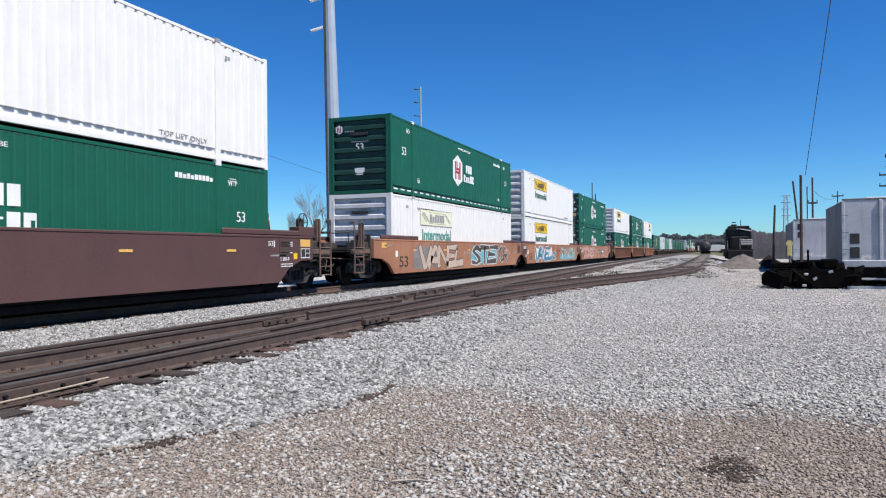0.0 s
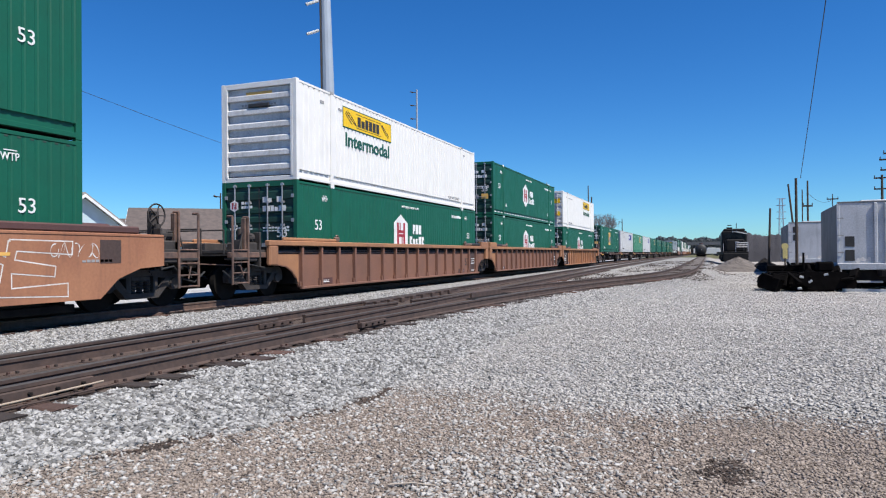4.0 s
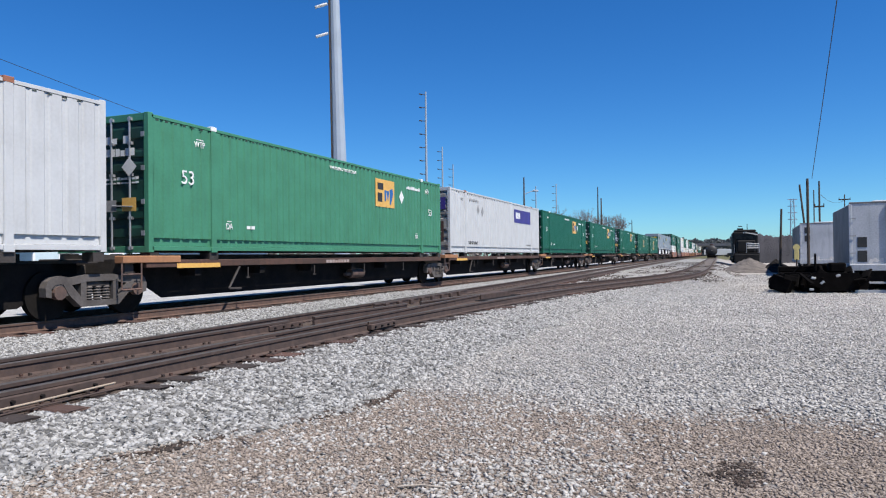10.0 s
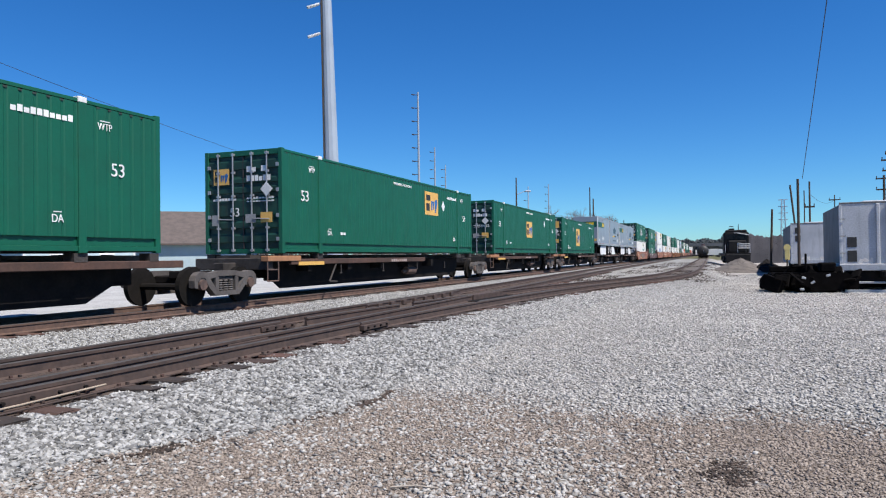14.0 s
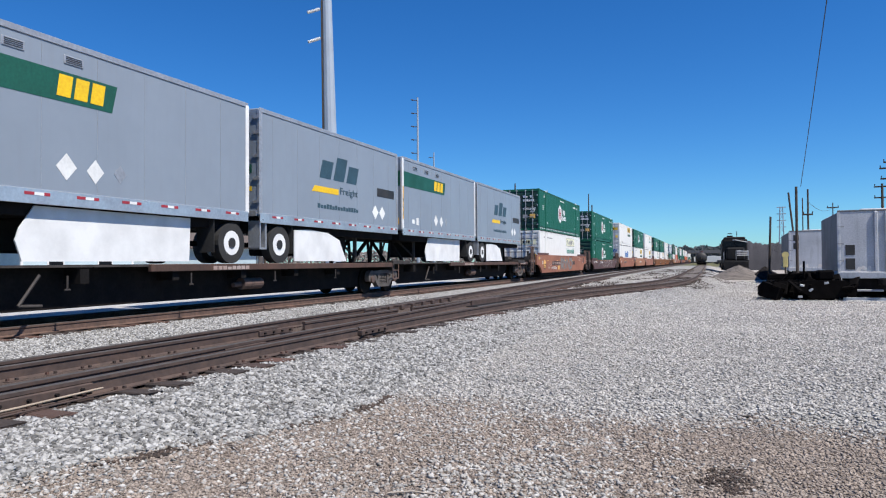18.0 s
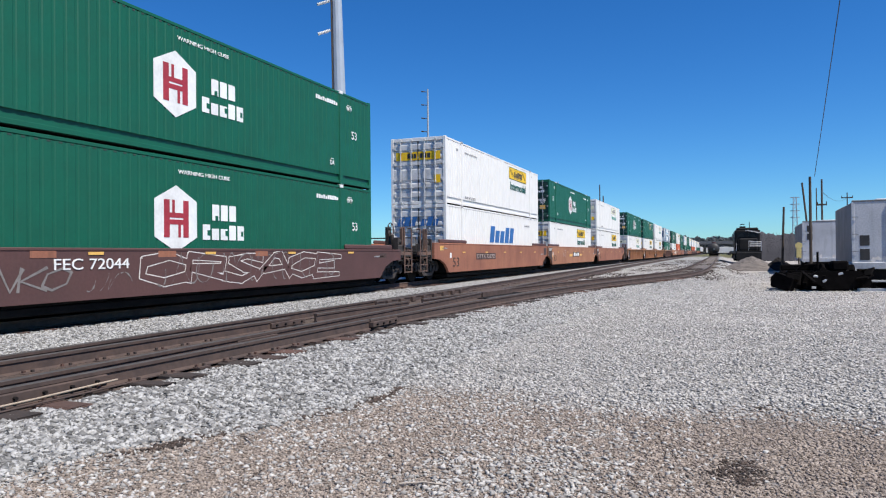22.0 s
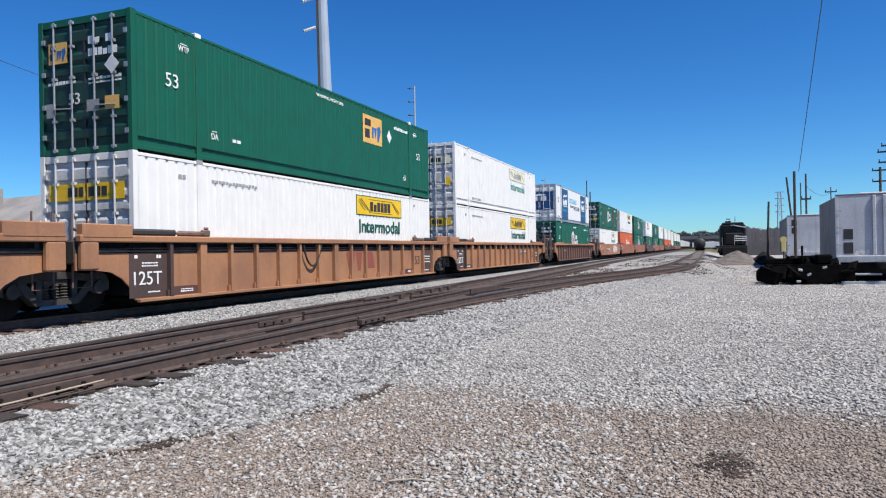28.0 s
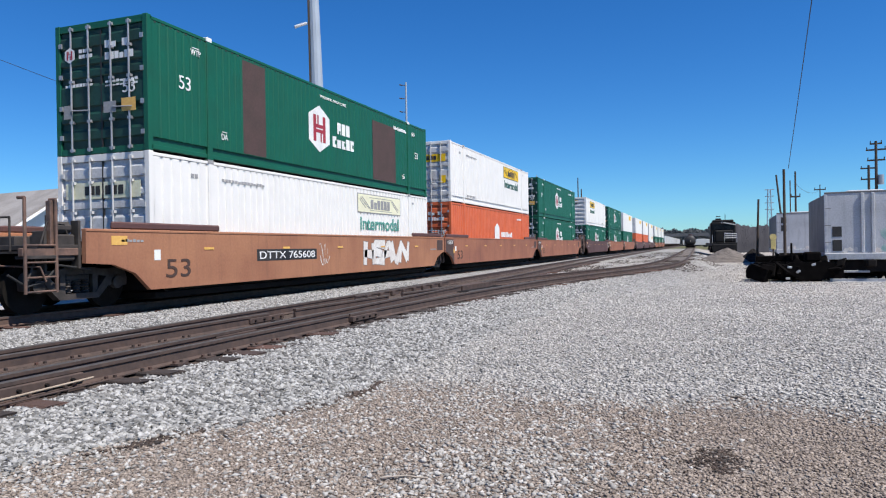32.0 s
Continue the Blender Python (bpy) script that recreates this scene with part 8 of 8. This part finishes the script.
# twigs and clods on the gravel
for k, (x, y, a, n) in enumerate(((-1.85, 4.25, 15, 0.32), (-3.6, 4.65, -20, 0.25), (-4.05, 5.75, -40, 0.42), (0.35, 7.4, -35, 0.15))):
    s = thing("stick", "thin dry stick lying on gravel", "stick", "sticks", m=pose(x, y, ground_z(x, y) + 0.015, 0, 0, a))
    part("stem", rods(((-n / 2, 0, 0), (0, 0.012, 0.012), 0.008), ((0, 0.012, 0.012), (n / 2, -0.01, 0.004), 0.006), n=6), BARK if k else DRYWOOD, s)

# ---- the consist, front to rear ----
Z_LOW, Z_TOP, Z_FLAT = 0.36, 3.265, 1.24
RIDE = [(0.0, 0.0), (4.0, 67.93), (8.0, 135.72), (12.0, 203.42), (13.0, 220.75), (15.5, 263.95), (18.0, 305.85), (21.0, 355.55), (24.0, 404.85), (28.0, 470.62), (32.0, 535.95)]
MOVING = []
PROTO = {}


def ride(ob, y, z):
    ob.matrix_basis = pose(TX, y, z)
    MOVING.append((ob, y, z))
    return ob


def use(key, make, y, z):
    """The first of a kind is built, the next are copies of it."""
    if key not in PROTO:
        PROTO[key] = make()
        return ride(PROTO[key], y, z)
    return ride(copy_thing(PROTO[key], pose(TX, y, z)), y, z)


BOXES = {
    "Hd": lambda: green_container("door"), "HD": lambda: green_container("door", True), "Hn": lambda: green_container("nose"), "HN": lambda: green_container("nose", True),
    "Hp": lambda: green_container("door", False, True),
    "Jd": lambda: white_container("door"), "Jn": lambda: white_container("nose"), "Pd": lambda: white_container("door", PALE, FADEGREEN), "Pn": lambda: white_container("nose", PALE, FADEGREEN),
    "E": lambda: golden_container(), "M": lambda: golden_container(middle=True), "W": lambda: golden_container(True), "V": lambda: golden_container(True, orange=True), "e": lambda: golden_container(False, GREEN_LIGHT, 0.030),
    "F": purple_panel_container, "S": blue_letter_container, "K": navy_panel_container, "O": orange_container, "B": blank_container,
    "wf": lambda: blank_container(WHITE, DOORWHITE, "white container with a yellow sign, far down the train"), "gf": lambda: blank_container(GREEN, GREEN, "dark green container far down the train"),
    "of": lambda: blank_container(ORANGE, ORANGE, "orange container far down the train"),
}


def graffiti_a(car, x):
    cloud(car, x, 1.5, 4.2, 0.36, 1.44, SPRAY["grey"], 1)
    sprayed(car, x, "VANEL", 2.2, 7.2, 0.36, 1.44, SPRAY["peach"], SPRAY["dark"], 0.30, 0.04, 3, 0.35)
    scrawl(car, x, 7.3, 8.1, 0.95, 1.08, SPRAY["white"], 6, 5, 0.016)
    cloud(car, x, 8.3, 12.6, 0.40, 1.40, SPRAY["teal"], 2)
    sprayed(car, x + 0.001, "STE", 8.5, 12.4, 0.38, 1.42, SPRAY["dark"], SPRAY["white"], 0.24, 0.045, 4, 0.4)
    scrawl(car, x, 12.4, 12.9, 0.5, 1.1, SPRAY["white"], 6, 6, 0.016)
    sprayed(car, x, "OR", 13.05, 14.6, 0.44, 1.38, SPRAY["dark"], SPRAY["white"], 0.17, 0.028, 7, 0.1, "white outlined graffiti letter")
    scrawl(car, x, 14.3, 15.1, 0.9, 1.3, SPRAY["white"], 4, 61, 0.014)


def graffiti_b(car, x):
    cloud(car, x, 1.8, 6.9, 0.40, 1.42, SPRAY["white"], 3)
    sprayed(car, x + 0.001, "VANEL", 1.9, 6.8, 0.36, 1.44, SPRAY["blue"], SPRAY["white"], 0.28, 0.045, 9, 0.3)
    for u, z in ((3.1, 1.2), (3.6, 0.55), (4.9, 0.75), (5.9, 1.15)):
        panel("red_dash", car, SPRAY["red"], "side", x + 0.005, [((u, z), (u + 0.22, z + 0.05), (u + 0.18, z + 0.15), (u - 0.03, z + 0.09))], "red sprayed dash", 0.001)
    sprayed(car, x, "C", 7.0, 8.1, 0.45, 1.05, SPRAY["blue"], SPRAY["white"], 0.2, 0.035, 12, 0.0)
    scrawl(car, x, 6.9, 8.2, 1.15, 1.28, SPRAY["dark"], 7, 9, 0.014)
    panel("logo", car, SPRAY["red"], "side", x, [(8.45, 9.6, 1.02, 1.18), (8.65, 8.8, 0.58, 1.02), (9.2, 9.35, 0.62, 1.02)], "faded red logo shape", 0.002)
    cloud(car, x, 9.8, 15.6, 0.36, 0.86, SPRAY["teal"], 4)
    sprayed(car, x + 0.001, "SINKOH", 9.9, 15.6, 0.38, 1.40, SPRAY["mint"], SPRAY["dark"], 0.19, 0.03, 15, 0.1)
    scrawl(car, x, 1.5, 1.85, 0.5, 0.8, SPRAY["white"], 3, 7, 0.015)
    write("tag", "TSA", car, SPRAY["white"], "side", x, -0.8, -0.3, 0.72, 0.16)


def graffiti_c(car, x):
    cloud(car, x, 1.0, 2.2, 0.36, 0.80, SPRAY["pink"], 5)
    sprayed(car, x, "TOKES", 1.3, 6.6, 0.34, 1.44, SPRAY["pink"], SPRAY["dark"], 0.32, 0.022, 21, 0.2)
    sprayed(car, x, "ASC", 0.0, 1.0, 0.92, 1.30, SPRAY["white"], SPRAY["white"], 0.05, 0.0, 22, 0.3, "thin white graffiti tag")
    for k, (u, w, z, h) in enumerate(((6.7, 0.8, 0.9, 0.45), (7.1, 0.9, 0.36, 0.36), (7.7, 0.8, 0.8, 0.5), (8.5, 1.3, 0.75, 0.62), (9.0, 0.9, 0.42, 0.3), (10.9, 0.9, 1.16, 0.2), (11.6, 1.3, 0.45, 0.34))):
        scrawl(car, x, u, u + w, z, z + h, SPRAY["white"], 6, 11 + k, 0.016)
    sprayed(car, x, "OE", 13.3, 15.6, 0.36, 1.40, FADED, SPRAY["white"], 0.20, 0.022, 24, 0.1, "white outlined graffiti letter")
    scrawl(car, x, 15.3, 16.3, 1.08, 1.36, SPRAY["white"], 7, 26, 0.013)


def graffiti_d(car, x):
    write("size_mark", "48", car, LETTER, "side", x, 0.70, 0.94, 0.95, 0.14)
    write("size_mark", "45", car, LETTER, "side", x, 1.18, 1.40, 0.95, 0.14)
    for u in (-0.12, 0.62, 1.10, 1.84):
        panel("load_line", car, LETTER, "side", x, [(u, u + 0.04, 0.90, 1.12)])
    for u in (1.35, 3.55, 6.4, 9.6):
        panel("rust_patch", car, RUST, "side", x, [(u, u + 0.5, 1.08, 1.24)], "orange rust patch")
    sprayed(car, x, "HNKO", 2.4, 4.3, 0.50, 0.95, SPRAY["grey"], SPRAY["grey"], 0.05, 0.0, 31, 0.6, "thin grey graffiti tag")
    scrawl(car, x, 4.6, 5.7, 0.45, 0.80, SPRAY["grey"], 4, 13, 0.016)
    sprayed(car, x, "ORSACE", 6.0, 13.6, 0.42, 1.20, MAROON, SPRAY["white"], 0.20, 0.020, 33, 0.3, "pale outlined graffiti letter")
    scrawl(car, x, 6.2, 13.4, 0.45, 1.20, SPRAY["grey"], 16, 14, 0.018)


def graffiti_e(car, x):
    sprayed(car, x, "RYND", 6.3, 11.0, 0.36, 1.44, SPRAY["grey"], SPRAY["dark"], 0.30, 0.02, 41, 0.1, "fat faded grey graffiti letter")
    panel("logo_plate", car, PATCH, "side", x - 0.002, [(10.9, 12.3, 0.82, 1.12)])
    write("tag", "MTH MEXICOX", car, SPRAY["white"], "side", x, 2.9, 4.65, 0.52, 0.20)
    scrawl(car, x, 1.6, 2.75, 0.50, 0.95, SPRAY["white"], 6, 15, 0.018)
    panel("pale_disc", car, GOLD, "side", x - 0.002, [[(0.6 + 0.36 * math.cos(i * math.pi / 10), 0.92 + 0.30 * math.sin(i * math.pi / 10)) for i in range(20)]], "pale ochre disc")
    panel("repaint_patch", car, GOLD, "side", x, [(5.2, 5.7, 0.48, 0.78)], "ochre patch")
    scrawl(car, x, 13.8, 15.4, 1.15, 1.42, SPRAY["white"], 8, 17, 0.016)


def graffiti_f(car, x):
    sprayed(car, x, "HEAVN", 9.7, 13.5, 0.46, 1.42, SPRAY["white"], SPRAY["grey"], 0.30, 0.02, 51, 0.1, "white sprayed graffiti letter with drips")
    scrawl(car, x, 6.7, 7.3, 0.6, 1.3, SPRAY["white"], 4, 19, 0.020)


def end_marks(car, x):
    """Panels and plates at the rear end of a maroon car."""
    part("bin", boxes((1.18, 1.50, L53 + 1.16, L53 + 1.94, 1.55, 1.82), bevel=0.02), MAROON, car, "maroon steel bin on the sill")
    panel("yellow_panel", car, GOLD, "side", x, [(L53 + 1.20, L53 + 1.70, 1.26, 1.46)], "yellow panel")
    panel("data_frame", car, LETTER, "side", x, [(L53 + 1.22, L53 + 1.68, 0.94, 1.21)], "white framed data plate")
    panel("data_plate", car, BLACK, "side", x + 0.004, [(L53 + 1.24, L53 + 1.44, 0.97, 1.19), (L53 + 1.46, L53 + 1.66, 0.97, 1.07), (L53 + 1.46, L53 + 1.66, 1.09, 1.19)])
    panel("reflector", car, YELLOW, "side", x, [(L53 + 0.86, L53 + 1.04, 0.92, 1.08)], "yellow reflector square")
    write("size_mark", "53", car, LETTER, "side", x, L53 - 0.30, L53 - 0.08, 1.28, 0.12)
    panel("load_line", car, LETTER, "side", x, [(L53 - 0.05, L53 - 0.01, 1.24, 1.42)])
    write("mark", "L 201-9", car, LETTER, "side", x, L53 + 0.25, L53 + 0.64, 0.88, 0.10)
    panel("code_bars", car, LETTER, "side", x, [b for z in (1.36, 1.31, 1.26, 1.08, 0.78, 0.72) for b in word_bars(L53 + 0.25, L53 + 0.82, z, z + 0.03, 9, 5)])


def logo_plate(car, x):
    panel("logo_plate", car, BLACK, "side", x, [(7.0, 9.5, 0.80, 1.16)])
    panel("logo", car, LETTER, "side", x + 0.005, word_bars(7.2, 9.4, 0.86, 1.10, 3, 1, 0.15), "white slab-like logo shapes")
    panel("repaint_patch", car, GOLD, "side", x, [(5.6, 6.7, 0.82, 1.0), (9.7, 10.6, 0.86, 1.0)], "ochre patch")
    scrawl(car, x, 3.3, 4.3, 0.8, 1.3, SPRAY["white"], 8, 31, 0.014)


def red_logo(car, x):
    bm = bmesh.new()
    last = None
    for k in range(13):
        f = k / 12
        p = (1.475, 6.05 + 0.98 * f, 1.34 - 0.62 * (1 - (2 * f - 1) ** 2) ** 0.8)
        if last:
            rod(bm, last, p, 0.028, 7)
        last = p
    part("air_hose", bm, RUBBER, car, "black hose hanging in a loop")
    panel("logo", car, SPRAY["red"], "side", x, [((8.70, 1.10), (8.92, 0.48), (9.10, 0.48), (9.32, 1.10)), ((9.40, 1.10), (9.52, 0.48), (9.70, 0.48), (9.82, 1.10)), ((10.02, 0.54), (10.75, 0.54), (10.6, 1.10), (10.15, 1.10))], "faded red logo shape")


def pale_tags(car, x):
    scrawl(car, x, 12.25, 12.9, 1.02, 1.18, SPRAY["white"], 5, 41, 0.014)
    scrawl(car, x, 12.2, 12.9, 0.40, 0.72, SPRAY["white"], 5, 42, 0.016)


RUSTY = "rust-brown smooth-sided well car, scuffed and stained"
RIBBED = "ochre ribbed-side well car with black stencil panels"
CARS = {
    "m": ("smooth", MAROON, RUSTY.replace("rust", "maroon"), None, end_marks), "r": ("smooth", RUST, RUSTY, None, None), "ra": ("smooth", FADED, "rust-brown well car covered in grey and white graffiti", None, graffiti_a),
    "rb": ("smooth", FADED, "rust-brown well car covered in blue and teal graffiti", None, graffiti_b), "rc": ("smooth", FADED, "rust-brown well car with pink graffiti", ("DTTX 765383", 9.9, 13.05, BLACK), graffiti_c),
    "md": ("low", MAROON, "maroon well car with pale outlined graffiti", ("FEC 72044", 3.88, 5.76, None), graffiti_d), "re": ("smooth", RUST, "rust-brown well car with fat grey graffiti letters", ("DTTX 645629", 3.05, 6.1, PATCH), graffiti_e),
    "rn": ("smooth", RUST, RUSTY, ("DTTX 726705", 3.3, 6.35, PATCH), None), "rf": ("smooth", FADED, "rust-brown well car with a white graffiti piece", ("DTTX 765608", 3.5, 6.5, BLACK), graffiti_f), "rl": ("smooth", FADED, RUSTY + ", with a logo board", None, logo_plate),
    "b": ("ribbed", BROWNGREY, RIBBED.replace("ochre", "grey-brown"), None, None), "bk": ("ribbed", DARKBROWN, RIBBED.replace("ochre", "grey-brown"), ("DTTX 726705", 2.3, 3.8, DARKBROWN), pale_tags), "o": ("ribbed", TAN, RIBBED, None, None),
    "ol": ("ribbed", TAN, RIBBED + " and a red logo", None, red_logo), "on": ("ribbed", TAN, RIBBED, ("DTTX 788144", 11.05, 12.85, PATCH), None),
}
# near end of the container along the train, upper and lower box, car, outer end before and behind
STACKS = [
    (-0.73, "Jn", "Hd", "m", 1, 1), (22.97, "HN", "Pn", "ra", 1, 0), (42.29, "Jn", "Jn", "rb", 0, 0), (61.52, "Hd", "Hd", "rc", 0, 1), (84.92, "Jn", "Hd", "b", 1, 0), (104.34, "HD", "Hd", "b", 0, 0),
    (123.85, "Jd", "Hd", "o", 0, 1), (353.22, "HD", "Pd", "re", 1, 1), (376.67, "Hd", "Hn", "md", 1, 1), (399.69, "Jd", "S", "rn", 1, 0), (419.15, "Hd", "Jd", "rl", 0, 0), (438.63, "Pd", "Jd", "r", 0, 1),
    (462.21, "Hd", "Pd", "o", 1, 0), (481.64, "E", "Jd", "ol", 0, 0), (501.12, "Pd", "Jd", "on", 0, 1), (524.23, "K", "Hd", "bk", 1, 1), (547.69, "Hp", "Pd", "rf", 1, 0), (566.97, "Jd", "O", "r", 0, 0),
    (586.4, "Hd", "Hd", "r", 0, 1), (609.85, "Jn", "Hd", "m", 1, 0), (629.3, "Hd", "Hd", "r", 0, 0), (648.75, "wf", "gf", "r", 0, 1), (672.2, "wf", "of", "m", 1, 0), (691.65, "wf", "of", "m", 0, 0), (711.1, "wf", "wf", "m", 0, 1),
    (734.5, "wf", "gf", "r", 1, 0), (753.95, "wf", "gf", "r", 0, 0), (773.4, "wf", "gf", "r", 0, 1),
]
for y, upper, lower, car, a, b in STACKS:
    use(("box", upper), BOXES[upper], y, Z_TOP)
    use(("box", lower), BOXES[lower], y, Z_LOW)
    style, paint, label, number, extra = CARS[car]
    use(("car", car, a, b), lambda: well_car(style, paint, bool(a), bool(b), label, number, extra, TAN if paint in (BROWNGREY, DARKBROWN) else None), y, 0.0)

SPINE = "low rusty spine car with grimy trucks"
SINGLES = [(144.87, "W", (0.78,)), (163.25, "F", (-1.6,)), (180.46, "e", (-1.05,)), (197.77, "F", (-1.05,)), (215.0, "E", (-1.05, L53 - 1.1)),
           (233.64, "E", (0.35,)), (254.3, "E", (-2.1,)), (274.24, "M", (-1.95, L53 - 1.07)), (292.98, "V", (0.3,))]
for y, kind, places in SINGLES:
    use(("box", kind), BOXES[kind], y, Z_FLAT)
    use(("flat", places, kind), lambda: flat_car(-0.45, L53 + 0.45, places, SPINE, True, 1.09 if kind in "FW" else 1.20), y, 0.0)
for y, first in ((311.71, True), (321.05, False), (330.10, True), (339.30, False)):
    use(("pup", first), lambda: pup_trailer(first), y, 0.0)
use(("flat", "pup"), lambda: flat_car(-0.4, 17.7, (-1.05,), SPINE, False), 311.71, 0.0)
use(("flat", "pup"), None, 329.85, 0.0)
ride(PROTO.setdefault("last_truck", flat_car(0.0, 2.6, (0.9,), SPINE, False)), 347.6, 0.0)
for k in range(17):
    y = 797.0 + 17.3 * k
    use(("box", "B"), BOXES["B"], y, Z_FLAT)
    use(("flat", "far"), far_flat_car, y, 0.0)


def motions():
    for ob, y, z in MOVING:
        walk(ob, [(t, pose(TX, y - s, z)) for t, s in RIDE])


motions()
